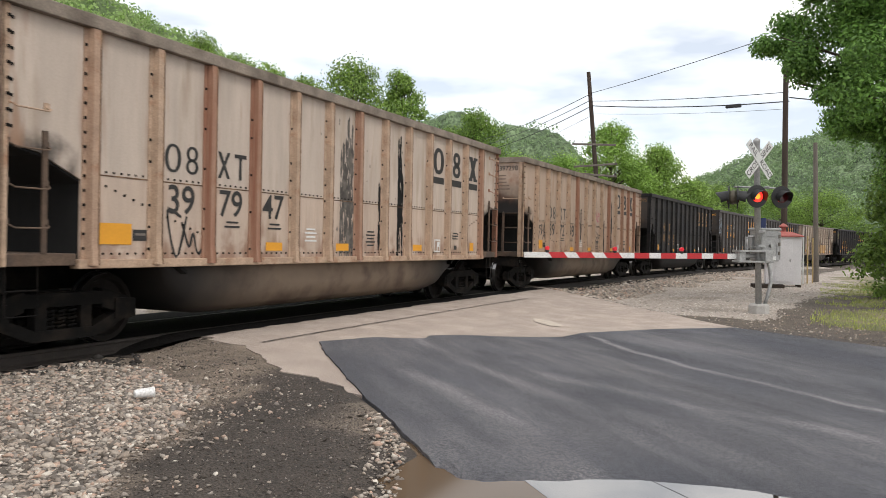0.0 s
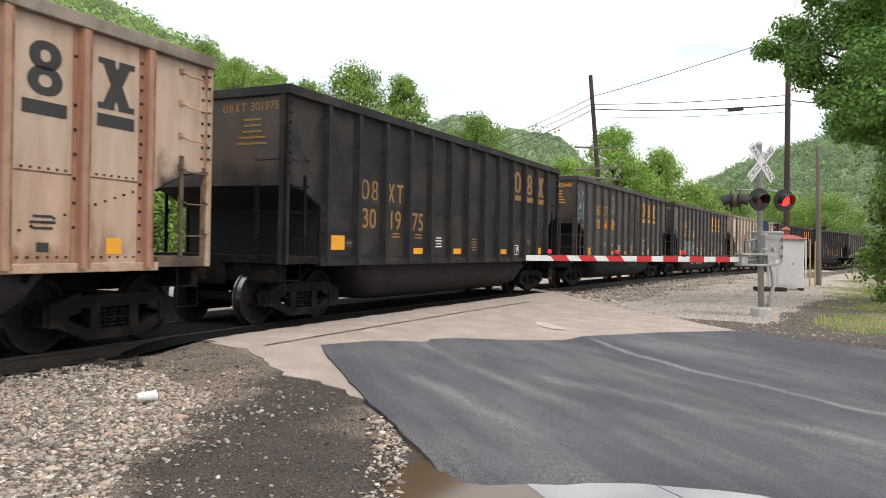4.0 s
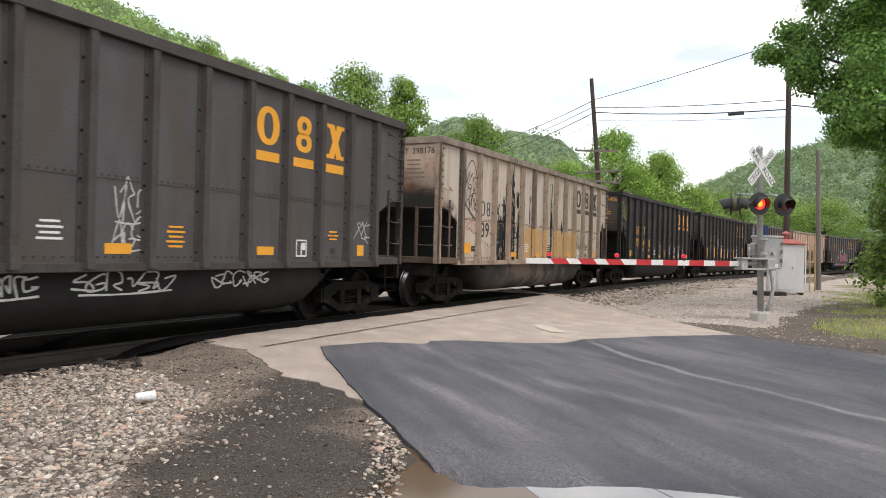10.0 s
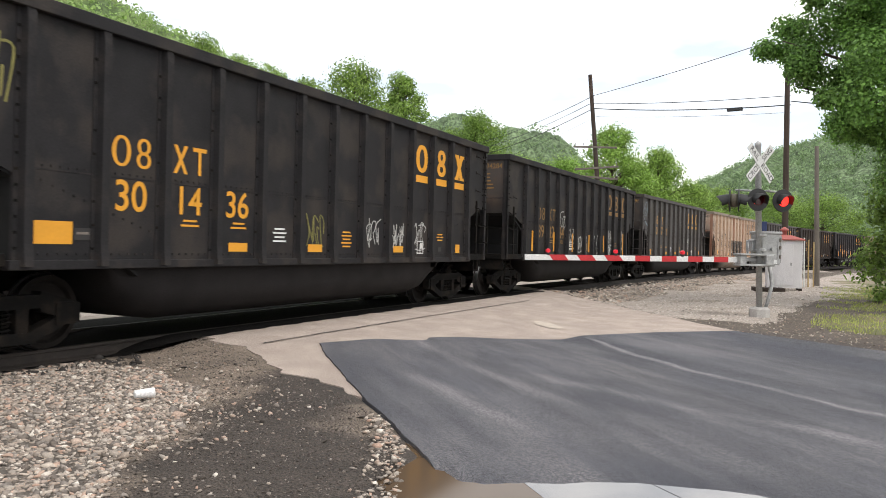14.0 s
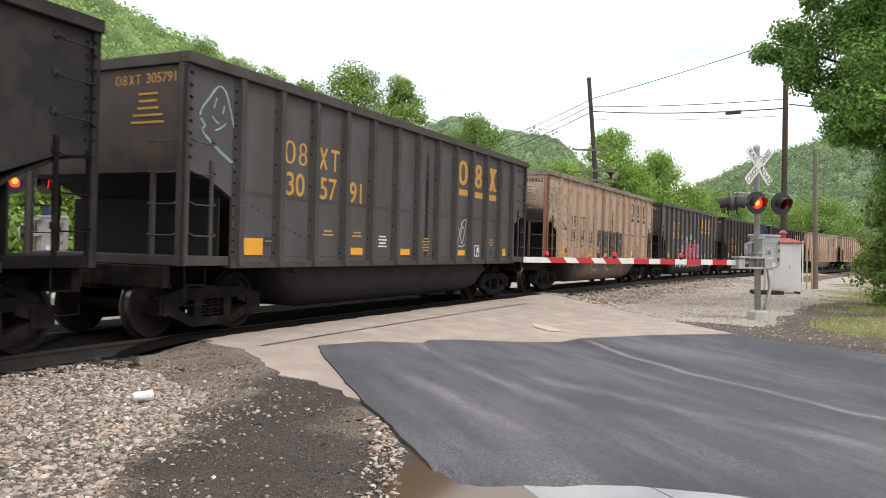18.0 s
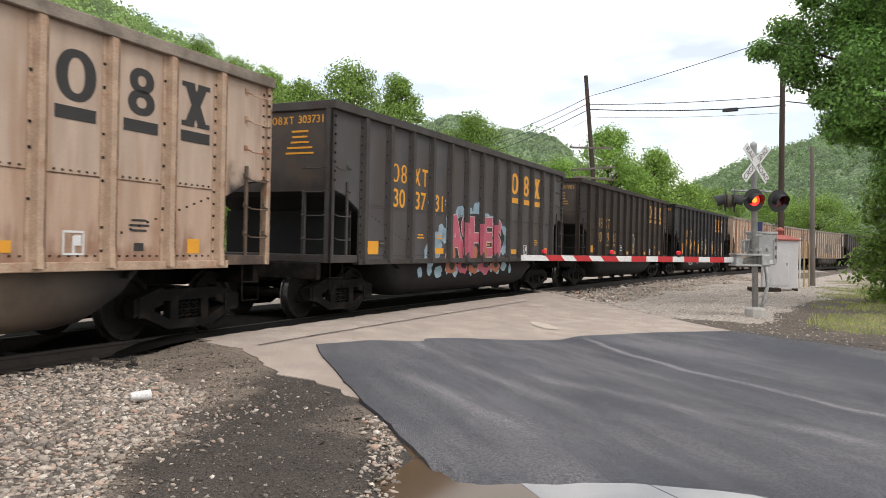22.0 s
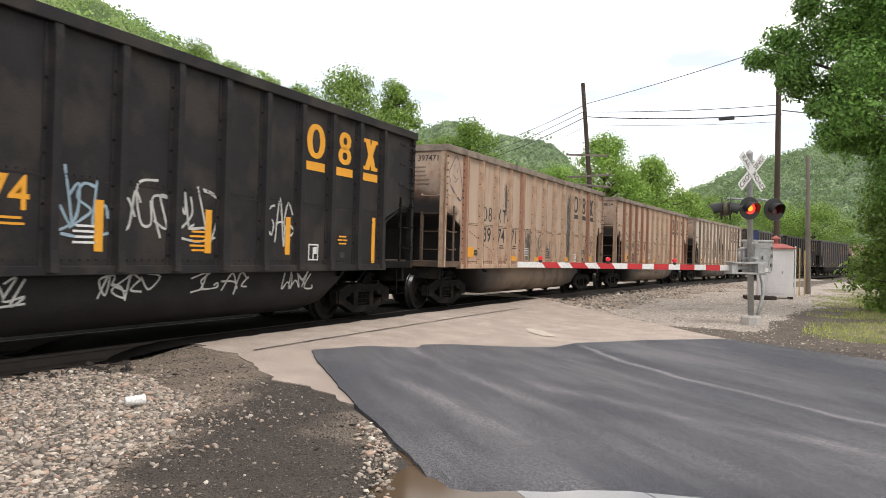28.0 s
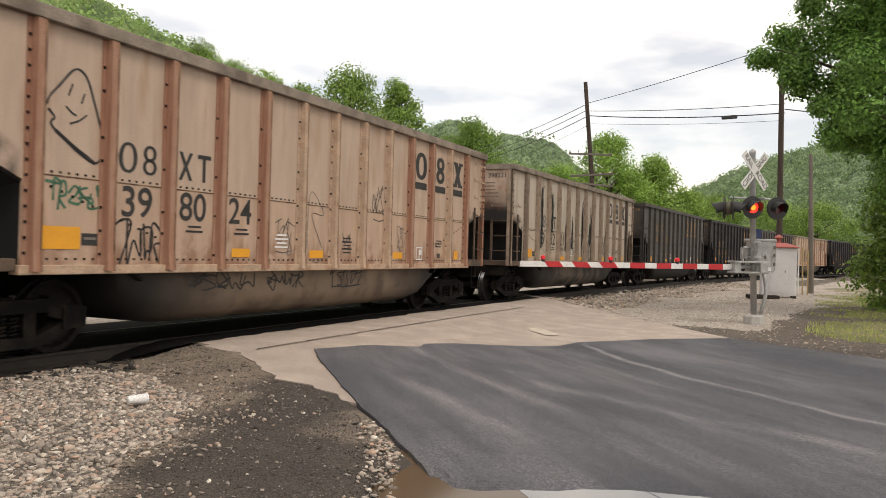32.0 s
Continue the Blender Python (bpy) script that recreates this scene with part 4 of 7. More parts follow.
def car_meshes():
    g = {}
    k = MAT["black"]

    def keep(name, bm, smooth=False):
        g[name] = meshed(name, bm, k, smooth)
    w = SIDE
    # side sheet: the main field, and short upper fields over the end platforms
    bm = blocks((-EDGE, EDGE, -w, -w + 0.03, SILL, TOP - 0.1))
    for sx in (-1, 1):
        out = [(sx * HALF, OPEN + 0.14), (sx * 6.75, OPEN + 0.06), (sx * EDGE, OPEN - 0.2), (sx * EDGE, TOP - 0.1), (sx * HALF, TOP - 0.1)]
        a = [bm.verts.new((x, -w, z)) for x, z in out]
        b = [bm.verts.new((x, -w + 0.03, z)) for x, z in out]
        bm.faces.new(a)
        bm.faces.new(b[::-1])
        for m in range(5):
            n = (m + 1) % 5
            bm.faces.new((a[m], b[m], b[n], a[n]))
    keep("side_sheet", bm)
    keep("end_sheet", blocks((-HALF, -HALF + 0.03, -w, w, OPEN + 0.1, TOP - 0.1)))
    # slope sheet from the end wall down into the tub
    bm = bmesh.new()
    q = [(-HALF + 0.03, OPEN + 0.16), (-6.75, OPEN + 0.08), (-EDGE, OPEN - 0.18), (-4.4, SILL - 0.1)]
    a = [[bm.verts.new((x, y, z - d)) for x, z in q] for y in (-w + 0.03, w - 0.03) for d in (0.0, 0.05)]
    for i in range(3):
        for m, n in ((0, 2), (3, 1), (1, 0), (2, 3)):
            bm.faces.new((a[m][i], a[m][i + 1], a[n][i + 1], a[n][i]))
    keep("slope_sheet", bm)
    keep("rib", hat_rib())
    # ribs with a brown trailing flank: rust, and the rib's shadow line in the colour
    keep("rust_shade_rib", hat_rib())
    g["rust_shade_rib"].materials.append(MAT["rust"])
    for p in g["rust_shade_rib"].polygons:
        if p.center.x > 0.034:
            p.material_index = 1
    keep("bolt_heads", bolt_heads())
    keep("corner_post", blocks((-0.05, 0.05, -0.05, 0.0, SILL, TOP - 0.12), (-0.05, 0.0, -0.05, 0.1, SILL, TOP - 0.12)))
    keep("top_chord", blocks((-HALF - 0.06, HALF + 0.06, -w - 0.1, -w + 0.06, TOP - 0.16, TOP), (-HALF - 0.06, HALF + 0.06, w - 0.06, w + 0.1, TOP - 0.16, TOP),
                             (-HALF - 0.06, -HALF + 0.1, -w + 0.06, w - 0.06, TOP - 0.16, TOP - 0.003), (HALF - 0.1, HALF + 0.06, -w + 0.06, w - 0.06, TOP - 0.16, TOP - 0.003), bevel=0.012))
    keep("side_sill", blocks((-EDGE - 0.05, EDGE + 0.05, -w - 0.06, -w + 0.1, SILL - 0.04, SILL + 0.07), bevel=0.01))
    keep("end_platform", blocks((-HALF - 0.02, -EDGE - 0.06, -w - 0.02, w + 0.02, SILL, SILL + 0.14), bevel=0.012))
    keep("centre_sill", blocks((-HALF - 0.2, HALF + 0.2, -0.3, 0.3, SILL - 0.35, SILL - 0.001)))
    # tub
    bm = bmesh.new()
    prof = [(-1.4, SILL), (-1.4, 0.70), (-1.27, 0.43), (-1.0, 0.29), (1.0, 0.29), (1.27, 0.43), (1.4, 0.70), (1.4, SILL)]
    rings = []
    for x, kk in ((-4.75, 0.0), (-4.55, 0.55), (-4.1, 0.93), (-3.7, 1.0), (3.7, 1.0), (4.1, 0.93), (4.55, 0.55), (4.75, 0.0)):
        rings.append([bm.verts.new((x, y, SILL - (SILL - z) * kk)) for y, z in prof])
    for a, b in zip(rings, rings[1:]):
        for i in range(7):
            bm.faces.new((a[i], a[i + 1], b[i + 1], b[i]))
    keep("tub", bm, True)
    # coal heap
    bm = bmesh.new()
    cols = []
    for i in range(41):
        x = -HALF + 0.12 + i * (2 * HALF - 0.24) / 40
        row = []
        for j in range(9):
            y = -w + 0.08 + j * (2 * w - 0.16) / 8
            lift = min(ease(abs(abs(x) - HALF), 0.1, 1.6), ease(w - abs(y), 0.05, 1.3))
            row.append(bm.verts.new((x, y, TOP - 0.12 + 0.30 * lift + 0.05 * noise.noise((x * 2.2, y * 2.2, 5)))))
        cols.append(row)
    for a, b in zip(cols, cols[1:]):
        for j in range(8):
            bm.faces.new((a[j], a[j + 1], b[j + 1], b[j]))
    keep("coal_load", bm)
    # truck side frame: a cast truss with a window for the springs
    bm = bmesh.new()
    for x0, z0, x1, z1, h in ((-1.1, 0.46, -0.55, 0.62, 0.24), (-0.55, 0.62, 0.55, 0.62, 0.16), (0.55, 0.62, 1.1, 0.46, 0.24), (-0.9, 0.4, -0.42, 0.2, 0.15), (-0.42, 0.2, 0.42, 0.2, 0.13), (0.42, 0.2, 0.9, 0.4, 0.15)):
        v = [bm.verts.new((x, y, z + dz)) for x, z in ((x0, z0), (x1, z1)) for y in (-0.1, 0.06) for dz in (-h / 2, h / 2)]
        for f in ((0, 1, 3, 2), (4, 6, 7, 5), (0, 4, 5, 1), (2, 3, 7, 6), (0, 2, 6, 4), (1, 5, 7, 3)):
            bm.faces.new([v[i] for i in f])
    for x in (-0.32, 0.32):
        box(bm, x - 0.08, x + 0.08, -0.09, 0.05, 0.2, 0.62)
    for x in (-0.89, 0.89):
        box(bm, x - 0.14, x + 0.14, -0.12, 0.05, 0.33, 0.6)
    # plate added behind the springs to keep light out of the window
    box(bm, -0.28, 0.28, 0.062, 0.08, 0.2, 0.62)
    keep("side_frame", bm)
    bm = bmesh.new()
    for x in (-0.15, 0.0, 0.15):
        tube(bm, [(x + 0.055 * math.cos(a * 0.9), -0.02 + 0.055 * math.sin(a * 0.9), 0.27 + a * 0.26 / 40) for a in range(0, 41, 2)], 0.016, 4)
    keep("spring_nest", bm)
    keep("bolster", blocks((-0.2, 0.2, -1.0, 1.0, 0.5, 0.72), bevel=0.02))
    keep("grab_iron", box(box(tube(bmesh.new(), [(-0.24, 0, 0.05), (-0.23, -0.09, 0.02), (-0.2, -0.1, 0), (0.2, -0.1, 0), (0.23, -0.09, 0.02), (0.24, 0, 0.05)], 0.011, 6), -0.275, -0.205, -0.016, 0, 0.02, 0.1), 0.205, 0.275, -0.016, 0, 0.02, 0.1))
    keep("sill_step", tube(tube(bmesh.new(), [(-0.2, 0, SILL), (-0.2, -0.01, 0.5), (0.2, -0.01, 0.5), (0.2, 0, SILL)], 0.014, 6), [(-0.2, 0, 0.78), (0.2, 0, 0.78)], 0.012, 6))
    keep("ladder_rail", blocks((-0.03, 0.03, -0.03, 0.0, SILL + 0.14, OPEN + 0.3)))
    keep("coupler", blocks((-HALF - 0.72, -HALF - 0.1, -0.09, 0.09, 0.75, 0.95), (-HALF - 0.8, -HALF - 0.45, -0.17, 0.17, 0.71, 0.99), bevel=0.03))
    keep("end_bar", tube(bmesh.new(), [(0, -0.25, 0.04), (-0.09, -0.24, 0.01), (-0.1, -0.2, 0), (-0.1, 0.2, 0), (-0.09, 0.24, 0.01), (0, 0.25, 0.04)], 0.012, 6))
    keep("end_post", blocks((-0.03, 0.03, -0.03, 0.03, SILL + 0.14, OPEN + 0.1)))
    keep("bulkhead", blocks((-EDGE + 0.02, -EDGE + 0.05, -w + 0.06, w - 0.06, SILL, OPEN - 0.22)))
    keep("end_sill", blocks((-HALF + 0.03, -HALF + 0.15, -w + 0.1, w - 0.1, SILL - 0.3, SILL - 0.002), bevel=0.015))
    keep("brake_beam", blocks((-0.06, 0.06, -0.85, 0.85, 0.3, 0.46), (-0.1, 0.1, -0.12, 0.12, 0.3, 0.62), bevel=0.015))
    keep("rivets", rivet_row())
    keep("lap_seam", blocks((-6.1, 6.1, -0.006, 0, -0.008, 0.008)))
    return g


def rib_at(x, k):
    """Where a rib or a panel of the long car lies on a car of the length k."""
    return x if k == 1.0 else x * 0.962 if k == WIDE_OPEN else x * SHORTER


def hat_rib():
    """A pressed hat-section rib, foot flanges included."""
    bm = bmesh.new()
    prof = [(-0.135, 0.0), (-0.135, -0.012), (-0.085, -0.014), (-0.06, -0.10), (0.028, -0.10), (0.05, -0.10), (0.07, -0.014), (0.1, -0.012), (0.1, 0.0)]
    rings = [[bm.verts.new((x, y * k, z)) for x, y in prof] for z, k in ((SILL, 1.25), (SILL + 0.25, 1.0), (TOP - 0.3, 0.95), (TOP - 0.12, 0.8))]
    for a, b in zip(rings, rings[1:]):
        for i in range(len(prof) - 1):
            bm.faces.new((a[i], a[i + 1], b[i + 1], b[i]))
    return bm


def bolt_heads():
    """Dark bolt heads along the ribs and corner posts of one side."""
    bm = bmesh.new()
    rr = random.Random(9)
    for k, r in enumerate(RIBS):
        z = SILL + 0.2
        while z < TOP - 0.25:
            if k in (0, 12) or rr.random() < 0.6:
                box(bm, r - 0.125, r - 0.095, -0.026, -0.012, z - 0.016, z + 0.016)
            z += 0.17 if k in (0, 12) else 0.28
    for x in (-HALF + 0.035, -HALF + 0.11, HALF - 0.035, HALF - 0.11):
        for i in range(9):
            z = OPEN + 0.3 + i * 0.165
            box(bm, x - 0.016, x + 0.016, -0.068 if abs(x) > HALF - 0.08 else -0.014, -0.045 if abs(x) > HALF - 0.08 else 0.0, z - 0.016, z + 0.016)
    return bm


def rivet_row():
    bm = bmesh.new()
    for x0 in [r + RIB_GAP / 2 for r in RIBS[:-1]]:
        for k in range(8):
            box(bm, x0 - 0.40 + k * 0.115 - 0.012, x0 - 0.40 + k * 0.115 + 0.012, -0.012, 0, -0.012, 0.012)
    # a row above the sill
    for r in RIBS[:-1]:
        for k in range(6):
            x = r + 0.19 + k * 0.126
            box(bm, x - 0.012, x + 0.012, -0.012, 0, -0.995, -0.971)
    # slanting rows towards both ends
    for a, b, way in ((RIBS[0], RIBS[2], 1), (RIBS[12], RIBS[10], -1)):
        for k in range(14):
            x, z = a + (b - a) * (k + 0.5) / 14, -0.12 - 0.62 * k / 13
            box(bm, x - 0.014, x + 0.014, -0.012, 0, z - 0.014, z + 0.014)
    return bm


def shortened(g):
    """The same parts for the shorter cars: the long ones drawn in along the car, the end ones moved."""
    out = dict(g)
    for n in ("side_sheet", "end_sheet", "slope_sheet", "top_chord", "side_sill", "end_platform", "centre_sill", "tub", "coal_load", "coupler", "rivets", "bolt_heads"):
        me = g[n].copy()
        me.transform(Matrix.Diagonal((SHORTER, 1, 1, 1)))
        out[n] = me
    return out


def opened(g):
    """The same parts for the cars whose end openings reach further in."""
    out = dict(g)
    for n in ("side_sheet", "side_sill", "end_platform", "rivets", "bolt_heads"):
        me = g[n].copy()
        for p in me.vertices:
            x = abs(p.co.x)
            x = x * 0.962 if x < 6.3 else x if x > 7.0 else 6.06 + (x - 6.3) * 1.33
            p.co.x = math.copysign(x, p.co.x)
        out[n] = me
    return out


LONG = car_meshes()
SHORT = shortened(LONG)
WIDE = opened(LONG)
WHEELS = []
FLIP = pose(0, 0, 0, 0, 0, 180)


def build_car(look_name, label, wide=False):
    """One car of the train in its paint, without its markings."""
    paint, rib = {"tan": ("tan", "tan_rib"), "pale": ("tan_pale", "tan_rib"), "streaked": ("grey_tan", "grey_rib"), "black": ("black", "black"), "grey": ("grey", "grey_rib_paint"), "brown": ("brown", "brown")}[look_name]
    paint, rib, under = MAT[paint], MAT[rib], MAT["under"]
    # fittings by tan cars' end openings: rust, soot and the shade there in one colour
    low = MAT["grimy_shaded_step"] if look_name in ("tan", "pale", "streaked") else MAT["under"] if look_name == "black" else rib
    tan = look_name in ("tan", "pale", "streaked")
    short = look_name == "grey"
    CAR, k = (SHORT, SHORTER) if short else (WIDE, WIDE_OPEN) if wide else (LONG, 1.0)
    half = HALF * (SHORTER if short else 1.0)
    car = thing("coal_car", label, "rail car", "cars of the coal train")
    end = MAT["tan_end" if tan else "dark_end"]
    for turn in (None, FLIP):
        part("side_sheet", CAR["side_sheet"], paint, car, m=turn)
        part("end_sheet", CAR["end_sheet"], end, car, "end wall blackened by soot", m=turn)
        # black for soot and for the shade inside the end opening
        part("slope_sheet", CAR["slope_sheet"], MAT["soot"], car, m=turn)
        part("side_sill", CAR["side_sill"], rib, car, m=turn)
        part("end_platform", CAR["end_platform"], low, car, m=turn)
        part("coupler", CAR["coupler"], under, car, m=turn)
        base = turn or Matrix()
        for x in RIBS:
            part("rib", CAR["rust_shade_rib" if tan else "rib"], rib, car, m=base @ pose(rib_at(x, k), -SIDE, 0))
        part("lap_seam", CAR["lap_seam"], MAT["rust"] if tan else rib, car, m=base @ pose(0, -SIDE, 2.13) @ Matrix.Diagonal((k, 1, 1, 1)))
        tagged(part("rivet_seam", CAR["rivets"], under if tan else rib, car, m=base @ pose(0, -SIDE, 2.17)), kind="stuff")
        tagged(part("riveting", CAR["bolt_heads"], under, car, m=base @ pose(0, -SIDE, 0)), kind="stuff")
        for x, sx in ((-half, 0), (half, 1)):
            part("corner_post", CAR["corner_post"], rib, car, m=base @ pose(x, -SIDE, 0) @ (Matrix.Scale(-1, 4, (1, 0, 0)) if sx else Matrix()))
            inward = 1 if x < 0 else -1
            for z in (1.47, 1.9, 2.33, 2.76) if x < 0 else (1.47, 1.9, 2.33, 2.76, 3.2, 3.62):
                part("grab_iron", CAR["grab_iron"], rib if z > 2.5 else low, car, m=base @ pose(x + inward * 0.3, -SIDE, z))
            part("ladder_rail", CAR["ladder_rail"], low, car, m=base @ pose(x + inward * 0.52, -SIDE, 0))
            part("sill_step", CAR["sill_step"], under, car, m=base @ pose(x + inward * 0.3, -SIDE + 0.05, 0))
        for z in (1.47, 1.9, 2.33, 2.76):
            part("end_grab_iron", CAR["end_bar"], rib if z > 2.5 else low, car, m=base @ pose(-half, -SIDE + 0.33, z))
        part("end_post", CAR["end_post"], low, car, m=base @ pose(-half + 0.03, -SIDE + 0.6, 0))
        # plate added across the opening, black so that it stays dark inside
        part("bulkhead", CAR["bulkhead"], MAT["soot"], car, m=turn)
        part("end_sill", CAR["end_sill"], under, car, m=turn)
        truck = part("truck", CAR["bolster"], under, car, "black cast steel truck with two wheelsets", m=base @ pose(-6.02 * k, 0, 0))
        for y, fl in ((-1.02, None), (1.02, FLIP)):
            part("side_frame", CAR["side_frame"], under, truck, m=pose(0, y, 0) @ (fl or Matrix()))
            part("spring_nest", CAR["spring_nest"], under, truck, m=pose(0, y, 0) @ (fl or Matrix()))
        for x in (-0.36, 0.36):
            part("brake_beam", CAR["brake_beam"], under, truck, m=pose(x, 0, 0))
        for x in (-0.89, 0.89):
            ws = part("wheelset", WHEELSET, MAT["wheel"], truck, "brown steel wheels with bright worn treads")
            ws.matrix_parent_inverse = pose(x, 0, 0.457) if turn is None else pose(x, 0, 0.457, 0, 0, 180)
            WHEELS.append(ws)
    part("top_chord", CAR["top_chord"], rib if not tan else MAT["chord"], car)
    part("centre_sill", CAR["centre_sill"], under, car)
    part("tub", CAR["tub"], MAT["tub_soot"] if look_name == "streaked" else MAT["tub_tan"] if tan else MAT["tub_black"], car)
    part("coal_load", CAR["coal_load"], MAT["coal"], car, "heaped black coal")
    return car


def wheelset_mesh():
    bm = tube(bmesh.new(), [(0, -1.05, 0), (0, 1.05, 0)], 0.085, 10)
    for y, flip in ((-0.72, 1), (0.72, -1)):
        w = turned([(0.09, -0.075), (0.16, -0.07), (0.19, -0.01), (0.36, -0.005), (0.39, -0.065), (0.452, -0.065), (0.457, 0.03), (0.485, 0.05), (0.485, 0.07), (0.37, 0.07), (0.35, 0.03), (0.12, 0.03)], 28, "y")
        tmp = bpy.data.meshes.new("w")
        for p in w.verts:
            p.co.y = p.co.y * flip + y
        w.to_mesh(tmp)
        w.free()
        bm.from_mesh(tmp)
        bpy.data.meshes.remove(tmp)
    me = meshed("wheelset", bm, MAT["wheel"])
    me.materials.append(MAT["tread"])
    for p in me.polygons:
        r = math.hypot(p.center.x, p.center.z)
        if r > 0.44 and abs(p.normal.y) < 0.5:
            p.material_index = 1
    return me


WHEELSET = wheelset_mesh()
# paint of each car, in the order in which they pass
ORDER = ["pale", "pale", "tan", "black", "grey", "grey", "streaked", "black", "black", "grey", "tan", "grey", "brown", "black", "tan", "tan", "streaked", "grey", "black", "grey", "tan", "black", "grey", "tan"]
LABELS = {"pale": "pale tan open-top coal car with rust-stained ribs", "tan": "tan open-top coal car with rust-stained ribs", "streaked": "greyish tan coal car streaked with black grime", "black": "black open-top coal car loaded with coal",
          "grey": "charcoal grey coal car with yellow markings", "brown": "brown-black weathered coal car"}
# how far each car stands from the even spacing, as their lengths differ
SLACK = {1: 0.29, 2: 0.44, 3: 0.86, 4: 0.26, 5: -0.18, 6: 0.18, 7: 0.07, 8: -0.03, 9: -0.27, 10: -0.04, 11: -0.36, 12: -0.51, 13: -0.51, 14: -0.12, 15: 0.29, 16: 0.6, 17: 0.2, 18: 0.2, 19: -0.2}
CARS = []
for i, paint in enumerate(ORDER):
    CARS.append((i - 1, build_car(paint, LABELS[paint], i - 1 in (7, 12))))


# ---- crossing signals ----
HEAD_TURN = 34 - 90      # local y of a signal looks along the road
LAMPS = {"first": [], "second": []}


MAT["blue_box"] = material("dark_blue_paint", (0.03, 0.05, 0.16), 0.6, dark=0.8, scale=8, bump=0.03)


def text_mesh(body, size, mat, depth=0.002, bold=0.0):
    cu = bpy.data.curves.new("text", "FONT")
    cu.offset = bold
    cu.body, cu.size, cu.extrude, cu.align_x, cu.align_y = body, size, depth, "CENTER", "CENTER"
    ob = bpy.data.objects.new("text", cu)
    me = bpy.data.meshes.new_from_object(ob)
    me.materials.clear()
    me.materials.append(mat)
    bpy.data.objects.remove(ob)
    bpy.data.curves.remove(cu)
    return me


def head_meshes():
    g = {}
    g["disc"] = meshed("disc", turned([(0.285, -0.02), (0.29, 0.0), (0.285, 0.012), (0.16, 0.012)], 32, "y"), MAT["head"])
    g["housing"] = meshed("housing", turned([(0.17, 0.0), (0.175, 0.12), (0.14, 0.2), (0.05, 0.22)], 24, "y"), MAT["head"], True)
    bm = bmesh.new()
    rings = []
    for y, r in ((-0.02, 0.175), (-0.02, 0.168), (-0.34, 0.165), (-0.34, 0.172)):
        ring = []
        for k in range(19):
            a = radians(-25 + k * 230 / 18)
            cut = 1.0 if y > -0.1 else 0.55 + 0.45 * max(0, math.sin(a))
            ring.append(bm.verts.new((r * math.cos(a), -0.02 + (y + 0.02) * cut, r * math.sin(a) - (0.05 if y < -0.1 else 0))))
        rings.append(ring)
    for a, b in zip(rings, rings[1:] + rings[:1]):
        for k in range(18):
            bm.faces.new((a[k], a[k + 1], b[k + 1], b[k]))
    g["hood"] = meshed("hood", bm, MAT["head"], False)
    # the lamp: lit on one face, dark on the other, turned to imitate flashing
    me = meshed("lamp", turned([(0.075, -0.014), (0.145, -0.010), (0.148, 0.0), (0.145, 0.010), (0.02, 0.014)], 28, "y"), MAT["lit"])
    me.materials.append(MAT["lens"])
    me.materials.append(MAT["lit_core"])
    for p in me.polygons:
        p.material_index = 1 if p.center.y > -0.002 else (2 if p.normal.y < -0.99 and p.center.length < 0.03 else 0)
    g["lamp"] = me
    plain = me.copy()
    for p in plain.polygons:
        p.material_index = 1 if p.center.y > -0.002 else 0
    g["plain_lamp"] = plain
    g["lens"] = meshed("lens", turned([(0.075, -0.014), (0.145, -0.010), (0.148, 0.0), (0.145, 0.010), (0.02, 0.014)], 28, "y"), MAT["lens"])
    return g


HEADS = head_meshes()
BLADE_TEXT = {"RAIL": text_mesh("RAIL", 0.2, MAT["mark_black"]), "ROAD": text_mesh("ROAD", 0.2, MAT["mark_black"]), "CROS": text_mesh("CROS", 0.2, MAT["mark_black"]), "SING": text_mesh("SING", 0.2, MAT["mark_black"])}


def signal_head(signal, x, y, z, turn, which):
    head = part("light_head", HEADS["disc"], MAT["head"], signal, "round black signal background with a hooded red light", m=pose(x, y, z, 0, 0, turn))
    part("housing", HEADS["housing"], MAT["head"] if which else MAT["hood_back"], head)
    part("hood", HEADS["hood"], MAT["head"], head)
    if not which:
        part("lens", HEADS["lens"], MAT["lens"], head, "dark red lens", m=pose(0, -0.03, 0))
        return
    lamp = part("lamp", HEADS["lamp" if which == "first" else "plain_lamp"], MAT["lit"], head, "red lamp that flashes by turns")
    lamp.matrix_parent_inverse = pose(0, -0.03, 0)
    LAMPS[which].append(lamp)


